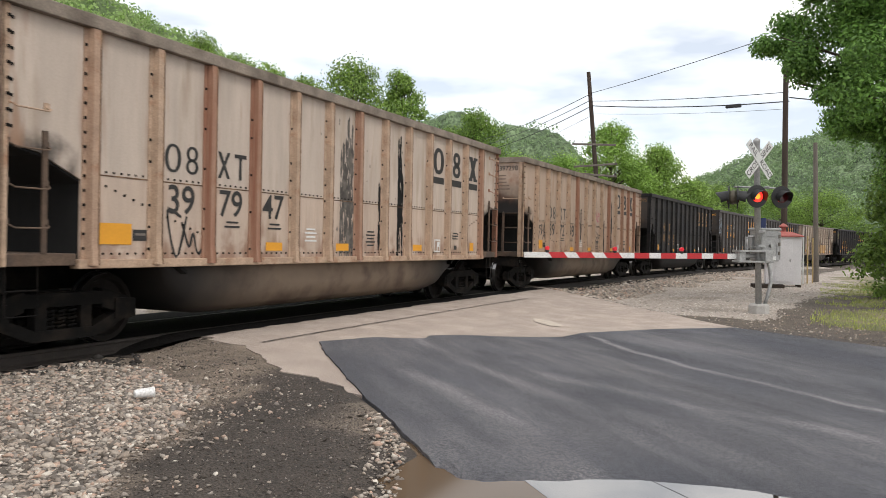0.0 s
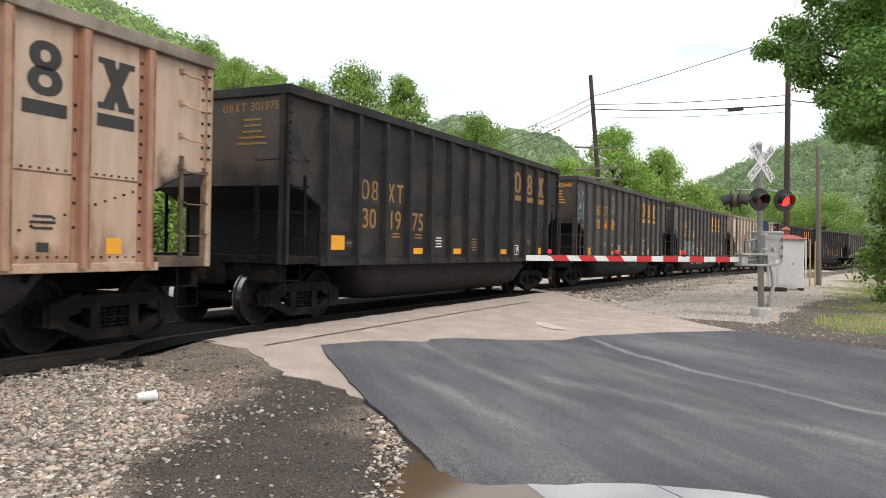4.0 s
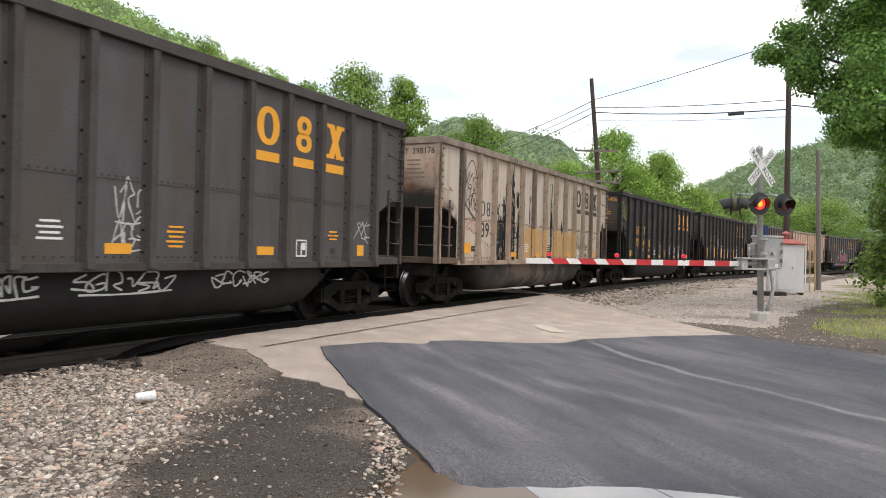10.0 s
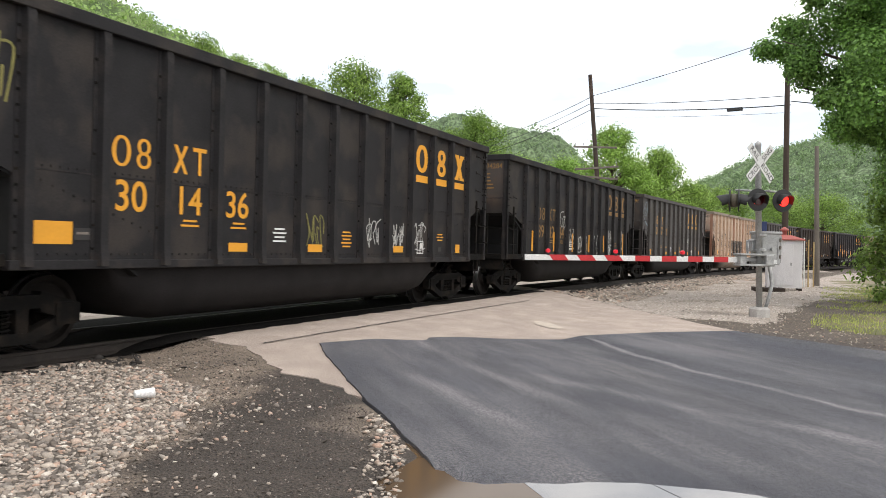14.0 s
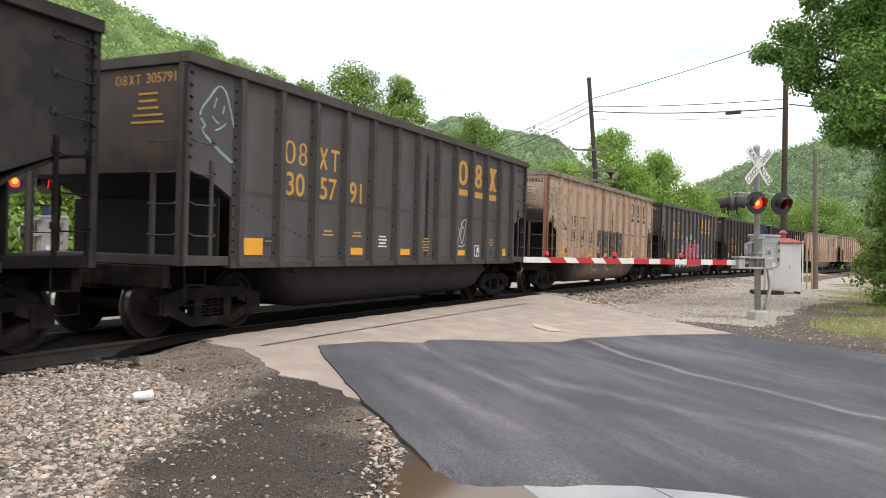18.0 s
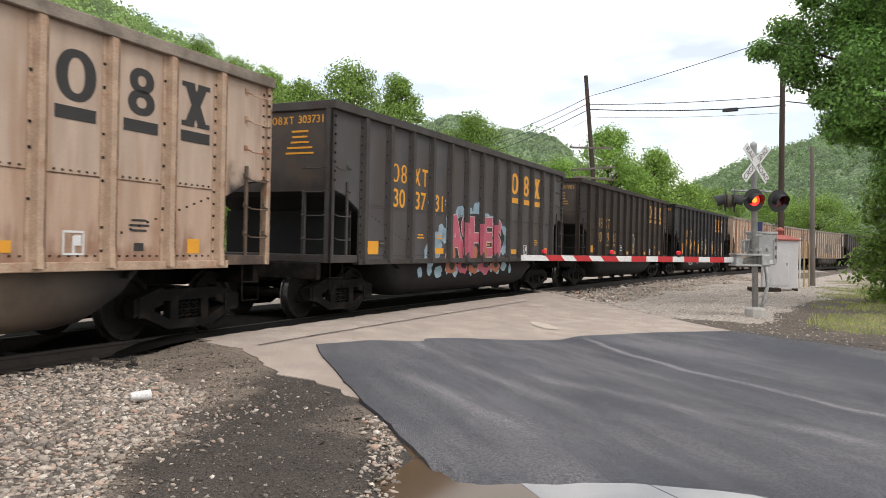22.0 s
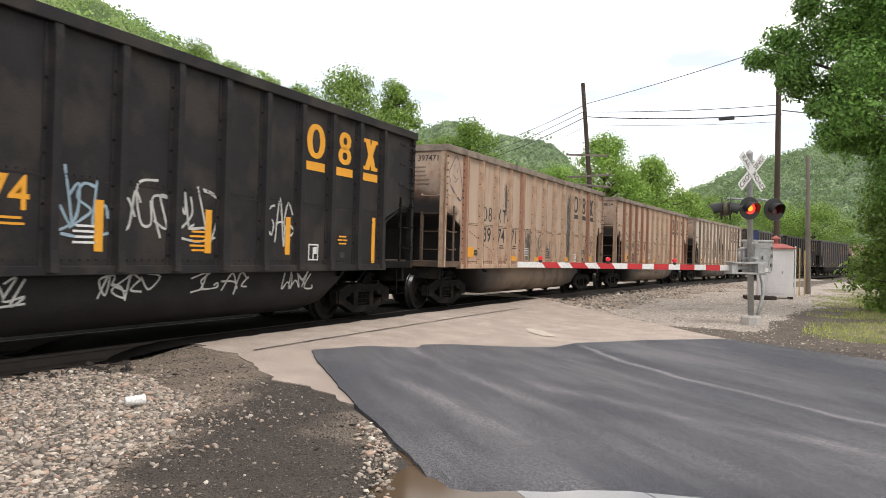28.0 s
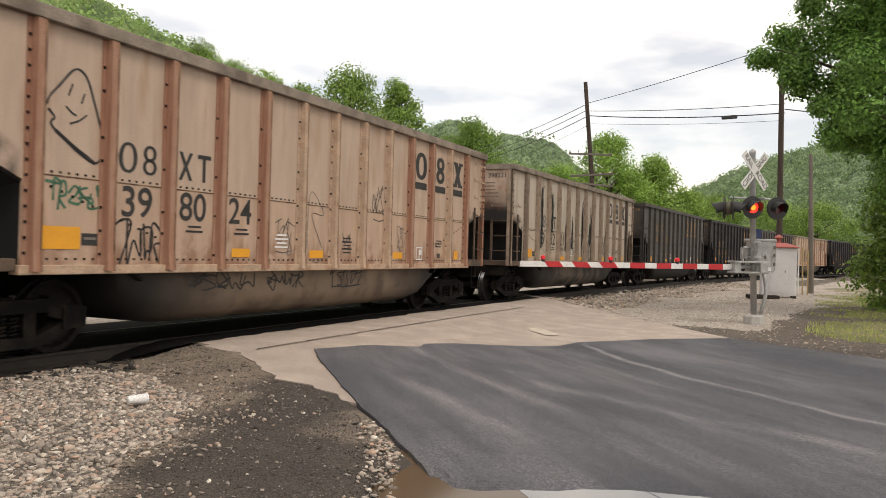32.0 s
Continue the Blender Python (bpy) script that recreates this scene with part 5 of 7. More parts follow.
def crossing_signal(x, y, turn, label, gate):
    base_z = ground_z(x, y)
    s = thing("crossing_signal", label, "crossing signal", "crossing signals", m=pose(x, y, base_z, 0, 0, turn))
    part("base", turned([(0.26, -0.3), (0.26, 0.22), (0.22, 0.27), (0.1, 0.27)], 8), MAT["concrete"], s, "grey cast base")
    lean = 0.05
    part("mast", turned([(0.078, 0.2), (0.078, 4.42), (0.085, 4.44), (0.085, 4.5), (0.01, 4.56)], 16), MAT["steel"], s, "galvanised round mast", m=pose(0, 0, 0, 0, -2.2, 0), smooth=True)

    def at(h):
        return -lean * h * 0.77
    # crossbuck
    for k, (a, words) in enumerate(((45, ("CROS", "SING")), (-45, ("RAIL", "ROAD")))):
        blade = part("crossbuck_blade", blocks((-0.61, 0.61, -0.006, 0.006, -0.115, 0.115), bevel=0.004), MAT["white"], s, "white board with black lettering", m=pose(at(3.98), -0.098 - 0.016 * k, 3.98, 0, 0, 17) @ pose(0, 0, 0, 0, -a, 0))
        for w, off in zip(words, (-0.33, 0.33)):
            part("lettering", BLADE_TEXT[w], MAT["mark_black"], blade, "black letters", m=pose(off, -0.0085, 0, 90, 0, 0))
    # light arms and heads: two each way
    hz = 3.02
    part("light_arm", tube(tube(bmesh.new(), [(-0.78, 0.0, hz + 0.25), (0.5, 0.0, hz + 0.25)], 0.025, 8), [(0, -0.32, hz + 0.25), (0, 0.32, hz + 0.25)], 0.022, 8), MAT["steel"], s)
    signal_head(s, -0.34, -0.32, hz, 0, "first")
    signal_head(s, 0.36, -0.32, hz, 0, "second")
    # a third pair back to back, for the side street
    signal_head(s, -0.74, -0.1, hz - 0.02, 57, "")
    signal_head(s, -0.86, 0.10, hz - 0.02, -123, "")
    # gate mechanism behind the mast
    box_ = part("gate_mechanism", blocks((0.02, 0.62, 0.09, 0.52, 1.37, 2.2), (-0.02, 0.66, 0.07, 0.54, 2.16, 2.24), bevel=0.025), MAT["steel"], s, "grey gate motor housing")
    door = part("housing_door", blocks((0.62, 0.66, 0.1, 0.5, 1.42, 2.14), bevel=0.012), MAT["steel"], box_, "dented grey side door")
    part("rim", blocks((0.10, 0.56, 0.075, 0.092, 2.02, 2.05), (0.10, 0.56, 0.075, 0.092, 1.5, 1.53), (0.10, 0.13, 0.075, 0.092, 1.53, 2.02), (0.53, 0.56, 0.075, 0.092, 1.53, 2.02)), MAT["steel"], box_)
    for z in (1.58, 1.82, 2.02):
        part("hinge", turned([(0.03, -0.045), (0.03, 0.045)], 8), MAT["pole_grey"], box_, m=pose(0.6, 0.075, z))
    part("bolt_cover", turned([(0.05, -0.05), (0.05, 0.02), (0.03, 0.03)], 10, "y"), MAT["steel"], box_, m=pose(0.36, 0.07, 1.78))
    for z in (1.32, 1.72, 2.1):
        part("clamp", turned([(0.1, z), (0.125, z + 0.01), (0.125, z + 0.06), (0.1, z + 0.07)], 16), MAT["steel"], s)
        part("clamp_bolt", blocks((-0.16, 0.16, -0.02, 0.1, z + 0.015, z + 0.055)), MAT["steel"], s)
    part("conduit", tube(bmesh.new(), [(0.3, 0.1, 1.38), (0.33, 0.06, 1.15), (0.36, 0.04, 0.85), (0.27, 0.03, 0.5), (0.18, 0.02, 0.24)], 0.048, 8), MAT["steel"], s, "bent grey conduit", smooth=True)
    part("conduit", tube(bmesh.new(), [(-0.34, 0.06, 1.62), (-0.36, 0.06, 1.9), (-0.3, 0.06, 2.0), (0.02, 0.1, 2.03)], 0.03, 8), MAT["steel"], s, smooth=True)
    part("terminal_box", blocks((-0.2, 0.0, 0.1, 0.4, 1.7, 2.0), bevel=0.02), MAT["steel"], s)
    part("name_plate", blocks((0.26, 0.5, 0.058, 0.066, 1.4, 1.5)), MAT["white"], box_, "small white plate")
    part("blue_box", blocks((0.12, 0.28, 0.2, 0.35, 2.24, 2.5), bevel=0.01), MAT["blue_box"], s, "small blue box")
    if gate:
        arm_z = 1.49
        part("gate_yoke", blocks((-0.72, 0.26, -0.22, 0.14, arm_z - 0.16, arm_z - 0.11), (-0.72, 0.26, -0.22, 0.14, arm_z + 0.11, arm_z + 0.16), (-0.68, -0.5, -0.16, 0.08, arm_z - 0.11, arm_z + 0.11), (0.0, 0.22, -0.24, -0.14, arm_z - 0.13, arm_z + 0.13), bevel=0.01), MAT["steel"], s, "steel arms that carry the gate and counterweight")
        part("gate_shaft", tube(bmesh.new(), [(-0.5, -0.05, arm_z), (0.1, 0.1, arm_z + 0.03)], 0.055, 10), MAT["steel"], s)
        bm = blocks((-6.35, -0.62, -0.024, 0.024, -0.068, 0.068), bevel=0.006)
        arm = part("gate_arm", bm, MAT["white"], s, "lowered gate arm with red and white stripes", m=pose(0, 0, arm_z, 0, -0.55, 0))
        # red stripes: the two towards the tip slant
        for k in range(8):
            x0 = -6.35 + 0.716 + k * 0.716
            if x0 + 0.38 > -0.7:
                break
            q = bmesh.new()
            sl = 0.11 if k < 3 else 0.0
            fr = [(x0, -0.0695), (x0 + 0.40, -0.0695), (x0 + 0.40 - sl, 0.0695), (x0 - sl, 0.0695)]
            a = [q.verts.new((px, -0.0265, pz)) for px, pz in fr]
            b = [q.verts.new((px, 0.0265, pz)) for px, pz in fr]
            q.faces.new(a)
            q.faces.new(b[::-1])
            for i in range(4):
                q.faces.new((a[i], b[i], b[(i + 1) % 4], a[(i + 1) % 4]))
            part("red_stripe", q, MAT["red"], arm)
        for x0 in (-5.76, -4.0, -2.2):
            lamp = part("gate_lamp", blocks((-0.04, 0.04, -0.03, 0.03, 0.055, 0.12), bevel=0.01), MAT["head"], arm, "small red gate lamp", m=pose(x0, 0, 0))
            tagged(lamp, "small red gate lamp")
            bm = turned([(0.042, -0.05), (0.05, -0.04), (0.05, 0.04), (0.042, 0.05)], 16, "y")
            for p in bm.verts:
                p.co.z += 0.165
            part("lamp_lens", bm, MAT["gate_red"], lamp, "red lens")
    return s


MAT["gate_red"] = material("gate_lamp_red", (0.65, 0.015, 0.03), 0.3, dark=0.8, scale=30, bump=0.0, glow=0.35)
crossing_signal(21.9, 0.37, HEAD_TURN, "galvanised crossing signal with crossbuck, red lights and lowered gate", True)
crossing_signal(13.7, 16.6, HEAD_TURN, "galvanised crossing signal beyond the track", False)


# ---- shed, poles and wires ----
shed = thing("signal_shed", "pale grey steel signal shed with a faded red roof", "shed", m=pose(38.6, -0.3, ground_z(38.6, -0.3) + 0.13, 0, 0, 5))
part("wall_box", blocks((-0.55, 0.55, -0.72, 0.72, 0.0, 2.12), bevel=0.015), MAT["shed"], shed)
part("door", blocks((-0.575, -0.55, -0.33, 0.36, 0.12, 1.95), bevel=0.006), MAT["shed"], shed, "flush grey door")
part("door_latch", blocks((-0.61, -0.575, -0.28, -0.22, 1.0, 1.12)), MAT["steel"], shed)
bm = bmesh.new()
lo = [bm.verts.new((x, y, 2.12)) for x, y in ((-0.62, -0.8), (0.62, -0.8), (0.62, 0.8), (-0.62, 0.8))]
mid_ = [bm.verts.new((x, y, 2.17)) for x, y in ((-0.62, -0.8), (0.62, -0.8), (0.62, 0.8), (-0.62, 0.8))]
hi = [bm.verts.new((x, y, 2.36)) for x, y in ((-0.15, -0.3), (0.15, -0.3), (0.15, 0.3), (-0.15, 0.3))]
bm.faces.new(lo[::-1])
bm.faces.new(hi)
for a, b in ((lo, mid_), (mid_, hi)):
    for i in range(4):
        bm.faces.new((a[i], a[(i + 1) % 4], b[(i + 1) % 4], b[i]))
part("roof", bm, MAT["red_roof"], shed, "faded red hipped roof")
part("vent", turned([(0.11, 2.3), (0.11, 2.56), (0.2, 2.57), (0.18, 2.62), (0.03, 2.73)], 14), MAT["red_roof"], shed, "round roof vent")
for y in (-0.66, 0.66):
    for x in (-0.46, 0.46):
        part("foot", blocks((x - 0.07, x + 0.07, y - 0.07, y + 0.07, -0.25, 0.0)), MAT["tie"], shed)
pallet = thing("wooden_pallet", "dark weathered wooden pallet on the gravel", "pallet", m=pose(37.2, 0.3, ground_z(37.2, 0.3) + 0.02, 0, 0, 8))
for i in range(6):
    part("board", blocks((-0.5, 0.5, -0.62 + i * 0.22, -0.46 + i * 0.22, 0.14, 0.165)), MAT["tie"], pallet)
for x in (-0.45, 0.0, 0.45):
    part("bearer", blocks((x - 0.05, x + 0.05, -0.62, 0.64, 0.0, 0.14)), MAT["tie"], pallet)
for i, (x, y, h, mat) in enumerate(((43.6, -1.5, 2.4, "peach_post"), (43.9, -1.75, 2.3, "peach_post"), (43.4, -1.3, 2.5, "white"))):
    if mat == "peach_post":
        MAT.setdefault(mat, material("yellow_post_paint", (0.50, 0.36, 0.16), 0.7, dark=0.8, scale=4, bump=0.05))
    lone("marker_post", tube(bmesh.new(), [(0, 0, -0.1), (0.04, 0.03, h)], 0.035, 8), MAT[mat], "thin upright marker post beside the shed", "post", "marker posts", m=pose(x, y, ground_z(x, y)))


def utility_pole(x, y, height, radius, lean, mat, label, arms=()):
    t = thing("utility_pole", label, "utility pole", m=pose(x, y, ground_z(x, y)))
    part("shaft", tube(bmesh.new(), [(0, 0, -0.3), (lean[0], lean[1], height)], radius, 14, radius * 0.72), mat, t)
    for h, length, turn, dz in arms:
        k = h / height
        arm = part("crossarm", blocks((-length / 2, length / 2, -0.16, -0.05, -0.06, 0.06), bevel=0.01), MAT["pole_grey"], t, "weathered crossarm", m=pose(lean[0] * k, lean[1] * k, h, 0, dz, turn))
        for i in range(6):
            px = -length / 2 + 0.12 + i * (length - 0.24) / 5
            part("insulator_pin", turned([(0.012, 0.06), (0.012, 0.14), (0.035, 0.15), (0.03, 0.22), (0.01, 0.24)], 8), MAT["pole_grey"], arm, m=pose(px, -0.1, 0))
    return t


utility_pole(49.1, 9.85, 12.75, 0.17, (-0.2, 1.2), MAT["pole"], "dark leaning wooden utility pole with crossarms", ((8.2, 2.7, -82, 2), (6.9, 2.7, -86, -3), (6.3, 2.5, -75, 4)))
utility_pole(46.0, -0.42, 14.2, 0.17, (0.0, 0.15), MAT["pole"], "tall brown wooden utility pole by the shed")
utility_pole(45.7, -2.0, 7.35, 0.14, (0.0, 0.2), MAT["pole_grey"], "weathered grey wooden pole in the grass")


def cable(name, a, b, sag, radius, label):
    a, b = Vector(a), Vector(b)
    pts = [a.lerp(b, i / 20) - Vector((0, 0, sag * 4 * (i / 20) * (1 - i / 20))) for i in range(21)]
    return lone(name, tube(bmesh.new(), pts, radius, 6), MAT["wire"], label, "cable", "overhead cables")


cable("cable", (48.9, 10.85, 11.0), (30, -8.0, 11.5), 0.25, 0.016, "thin overhead power cable")
cable("cable", (48.9, 10.8, 10.5), (46.0, -0.5, 9.9), 0.12, 0.02, "thin black overhead cable")
cable("cable", (48.9, 10.75, 10.2), (46.0, -0.5, 9.4), 0.18, 0.03, "thick overhead telephone cable")
cable("cable", (48.9, 10.7, 9.7), (46.0, -0.5, 9.0), 0.12, 0.01, "thin black overhead cable")
for z0, z1, r in ((11.0, 13.0, 0.02), (10.6, 12.2, 0.02), (10.2, 11.4, 0.025), (9.6, 10.2, 0.012)):
    cable("cable", (48.9, 10.8, z0), (86, 38, z1), 0.9, r, "overhead cable running on to the next pole")
cable("cable", (46.0, -0.5, 9.6), (44, -12, 8.5), 0.3, 0.03, "thick overhead telephone cable")
lone("splice_box", blocks((-0.1, 0.1, -0.42, 0.42, -0.11, 0.08), bevel=0.03), MAT["wire"], "black cable splice closure hung on a cable", "splice box", m=pose(46.75, 2.35, 9.42, 0, 0, -14))


# ---- paint on the cars ----
GLYPHS = {}


def glyph(kind, h, heavy=True):
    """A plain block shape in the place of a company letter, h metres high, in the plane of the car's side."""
    key = (kind, h, heavy)
    if key in GLYPHS:
        return GLYPHS[key]
    w, t = h * (0.95 if heavy else 0.78), h * (0.25 if heavy else 0.15)
    bm = bmesh.new()

    def plate(ring, y=0.0):
        bm.faces.new([bm.verts.new((x, y, z)) for x, z in ring])

    def bar(x0, x1, z0, z1):
        plate(((x0, z0), (x1, z0), (x1, z1), (x0, z1)), -0.0016)

    def hoop(a, b, mid, thick, flat):
        out = [(a * math.copysign(abs(math.cos(k * math.tau / 28)) ** 0.85, math.cos(k * math.tau / 28)), b * math.sin(k * math.tau / 28)) for k in range(28)]
        inn = [(x * (a - thick) / a, z * (b - flat) / b) for x, z in out]
        for k in range(28):
            j = (k + 1) % 28
            plate(((out[k][0], out[k][1] + mid), (out[j][0], out[j][1] + mid), (inn[j][0], inn[j][1] + mid), (inn[k][0], inn[k][1] + mid)))
    a, b = w / 2, h / 2
    if kind == "ring":
        hoop(a, b, 0.0, t * 1.1, t * 0.62)
    elif kind == "stack":
        hoop(a * 0.74, b * 0.54, b * 0.46, t * 0.95, t * 0.62)
        hoop(a * 0.8, b * 0.54, -b * 0.46, t * 0.95, t * 0.62)
    elif kind == "bow":
        k = t * (0.62 if heavy else 0.55)
        plate(((-a + t * 0.3, b), (-a + t * 0.3 + 2 * k, b), (a - t * 0.3, -b), (a - t * 0.3 - 2 * k, -b)))
        plate(((a - t * 0.3 - 2 * k, b), (a - t * 0.3, b), (-a + t * 0.3 + 2 * k, -b), (-a + t * 0.3, -b)), -0.0008)
        if heavy:
            for x in (-a * 0.55, a * 0.55):
                bar(x - a * 0.45, x + a * 0.45, b - t * 0.45, b + 0.001)
                bar(x - a * 0.45, x + a * 0.45, -b - 0.001, -b + t * 0.45)
    else:
        bar(-a * 0.9, a * 0.9, b - t, b)
        bar(-t / 2, t / 2, -b, b - t)
    GLYPHS[key] = meshed(kind, bm, MAT["yellow"])
    return GLYPHS[key]


NUMBERS = {}
BARS = {}


def digits(text, size):
    if (text, size) not in NUMBERS:
        NUMBERS[text, size] = text_mesh(text, size, MAT["yellow"], 0.0005, 0.009 * size)
    return NUMBERS[text, size]


def plain_bar(w, h):
    if (w, h) not in BARS:
        BARS[w, h] = meshed("stencil_bar", blocks((-w / 2, w / 2, -0.002, 0.0, -h / 2, h / 2)), MAT["yellow"])
    return BARS[w, h]


FACE = -SIDE - 0.006


def panel(k):
    """Middle of the panel after rib k, counted from the leading end."""
    return RIBS[k - 1] + RIB_GAP / 2


def ribbon(points, width, seed=0, bm=None):
    """A flat painted stroke through points of the side's plane."""
    bm = bm or bmesh.new()
    pts = [Vector((x, 0, z)) for x, z in points]
    last = None
    for i, p in enumerate(pts):
        way = (pts[min(i + 1, len(pts) - 1)] - pts[max(i - 1, 0)])
        nrm = Vector((-way.z, 0, way.x))
        nrm = nrm.normalized() if nrm.length > 1e-6 else Vector((0, 0, 1))
        w = width * (0.75 + 0.35 * noise.noise((i * 0.35, seed, 0)))
        now = [bm.verts.new(p - nrm * w / 2), bm.verts.new(p + nrm * w / 2)]
        if last:
            bm.faces.new((last[0], last[1], now[1], now[0]))
        last = now
    return bm


def smooth_line(pts, steps=5):
    """A curve that passes through pts."""
    out = []
    for i in range(len(pts) - 1):
        p = [Vector(pts[min(max(j, 0), len(pts) - 1)]) for j in range(i - 1, i + 3)]
        for k in range(steps):
            t = k / steps
            out.append(tuple(0.5 * ((2 * p[1]) + (p[2] - p[0]) * t + (2 * p[0] - 5 * p[1] + 4 * p[2] - p[3]) * t * t + (3 * p[1] - p[0] - 3 * p[2] + p[3]) * t ** 3)))
    return out + [tuple(pts[-1])]


def blob(w, h, seed, lobes=26, rough=0.3):
    bm = bmesh.new()
    bm.faces.new([bm.verts.new((w / 2 * math.cos(a) * (1 + rough * noise.noise((math.cos(a) * 1.7, math.sin(a) * 1.7, seed))), 0, h / 2 * math.sin(a) * (1 + rough * noise.noise((math.cos(a) * 1.7, math.sin(a) * 1.7, seed + 9.5))))) for a in (k * math.tau / lobes for k in range(lobes))])
    return bm


def spray(car, bm, mat, x, z, lift=0.0, label="sprayed paint"):
    return part("graffiti", bm, MAT[mat], car, label, m=pose(x, FACE - lift, z))


# strokes of unreadable characters, in a unit square
STROKES = (((0, 0), (0.1, 1), (0.6, 0.9), (0.7, 0.6), (0.2, 0.45), (0.75, 0.05)), ((0.8, 0.9), (0.3, 1), (0, 0.6), (0.1, 0.1), (0.6, 0), (0.8, 0.3), (0.4, 0.4)), ((0, 0.9), (0.35, 0.05), (0.55, 0.6), (0.75, 0.05), (1, 1)),
           ((0.1, 1), (0.05, 0), (0.5, 0.5), (0.9, 0), (0.85, 1)), ((0.85, 0.85), (0.4, 1), (0.1, 0.75), (0.75, 0.35), (0.5, 0), (0.0, 0.12)), ((0, 0), (0.45, 1), (0.9, 0), (0.7, 0.35), (0.15, 0.4)), ((0, 0.95), (1, 1), (0.5, 0.9), (0.45, 0)))


def tag_mesh(rng, w, h, count, width, seed):
    """An unreadable tag of count hasty characters."""
    bm = bmesh.new()
    cell = w / count
    for i in range(count):
        slant = rng.uniform(0.0, 0.25)
        tall, drop = rng.uniform(0.75, 1.05) * h, rng.uniform(-0.08, 0.08) * h
        pts = [(-w / 2 + cell * (i - 0.15 + 1.3 * x + slant * (z - 0.5) + rng.uniform(-0.2, 0.2)), drop + (z - 0.5 + rng.uniform(-0.2, 0.2)) * tall) for x, z in rng.choice(STROKES)]
        rng.shuffle(pts) if rng.random() < 0.7 else None
        ribbon(smooth_line(pts), width, seed + i, bm)
    if rng.random() < 0.4:
        ribbon(smooth_line([(-w * 0.45, -h * 0.6), (0.0, -h * 0.66), (w * 0.5, -h * 0.55)]), width, seed, bm)
    return bm


def scrawl(car, x, z, w, h, mat, seed, turns=5, width=0.035, lift=0.0):
    spray(car, tag_mesh(random.Random(seed), w, h, turns, width, seed), mat, x, z, lift, "unreadable sprayed scrawl")


def tub_scrawl(car, x, w, mat, seed, count=5, h=0.24):
    part("graffiti", tag_mesh(random.Random(seed), w, h, count, 0.035, seed), MAT[mat], car, "unreadable sprayed scrawl", m=pose(x, -1.407, 0.86))


def over_ribs(car, x0, x1, z0, z1, mat):
    """The same paint where it crosses the ribs."""
    k = SHORTER if car in GREY_CARS else 1.0
    for j, r in enumerate(RIBS):
        if x0 + 0.05 < r * k < x1 - 0.05:
            bm = bmesh.new()
            n = 8
            for side, (a, b, ya, yb) in enumerate(((-0.058, 0.048, -0.1035, -0.1035), (-0.083, -0.062, -0.02, -0.0985))):
                rows = [[bm.verts.new((x, y, z0 + (z1 - z0) * i / n + 0.05 * noise.noise((j, side, i == n)))) for x, y in ((a, ya), (b, yb))] for i in range(n + 1)]
                for p, q in zip(rows, rows[1:]):
                    bm.faces.new((p[0], p[1], q[1], q[0]))
            part("graffiti", bm, MAT[mat], car, "sprayed paint over a rib", m=pose(r * k, -SIDE, 0))


def throw_up(car, x0, x1, z0, z1, count, fill, line_, seed):
    """Swollen sprayed characters, filled in one colour and outlined in another."""
    rng = random.Random(seed)
    cell, mid, h = (x1 - x0) / count, (z0 + z1) / 2, z1 - z0
    over_ribs(car, x0, x1, z0 + 0.04, z1 - 0.06, fill)
    for i in range(count):
        cx, cw, ch = x0 + cell * (i + 0.5), cell * rng.uniform(1.0, 1.2), h * rng.uniform(0.88, 1.0)
        ring = []
        for k in range(36):
            a = k * math.tau / 36
            c, d = math.cos(a), math.sin(a)
            e = 0.45 + 0.1 * rng.random()
            ring.append((cw / 2 * math.copysign(abs(c) ** e, c) * (1 + 0.1 * noise.noise((c * 2, d * 2, seed + i))) + 0.1 * cw * d, ch / 2 * math.copysign(abs(d) ** 0.6, d)))
        bm = bmesh.new()
        bm.faces.new([bm.verts.new((x, 0, z)) for x, z in ring])
        spray(car, bm, fill, cx, mid + rng.uniform(-0.04, 0.04), 0.0012 * (i % 2), "swollen sprayed character")
        bm = ribbon(ring + ring[:1], 0.04, seed + i)
        for _ in range(2):
            pts = [(x * cw * 0.36, z * ch * 0.36) for x, z in ((rng.uniform(-1, -0.2), rng.uniform(-1, 1)), (rng.uniform(-0.4, 0.4), rng.uniform(-0.6, 0.6)), (rng.uniform(0.0, 1), rng.uniform(-1, 1)))]
            ribbon(smooth_line(pts, 6), 0.035, seed + 3 * i, bm)
        spray(car, bm, line_, cx, mid, 0.003, "sprayed outline")


def doodle(car, x, z, h, mat):
    """A lumpy pear-shaped outline with a few short strokes in it, drawn with a paint stick."""
    ring = ((-0.40, 0.06), (-0.36, 0.16), (-0.24, 0.3), (-0.06, 0.5), (0.08, 0.47), (0.18, 0.28), (0.34, -0.18), (0.36, -0.36), (0.24, -0.5), (0.0, -0.38), (-0.28, -0.2), (-0.34, -0.12), (-0.3, -0.06), (-0.38, 0.02))
    bm = ribbon(smooth_line([(a * h, b * h) for a, b in ring]), 0.035 * h, 3)
    ribbon([(a * h, b * h) for a, b in ((0.24, -0.5), (0.12, -0.44), (0.0, -0.38), (-0.14, -0.29), (-0.28, -0.2))], 0.06 * h, 5, bm)
    for stroke in (((-0.08, 0.34), (-0.13, 0.2)), ((0.08, 0.26), (0.04, 0.14)), ((-0.16, 0.08), (-0.08, 0.02), (-0.02, 0.0)), ((-0.1, -0.1), (0.02, -0.05), (0.12, 0.03))):
        ribbon(smooth_line([(a * h, b * h) for a, b in stroke]), 0.028 * h, 7, bm)
    spray(car, bm, mat, x, z, 0, "sprayed outline doodle")


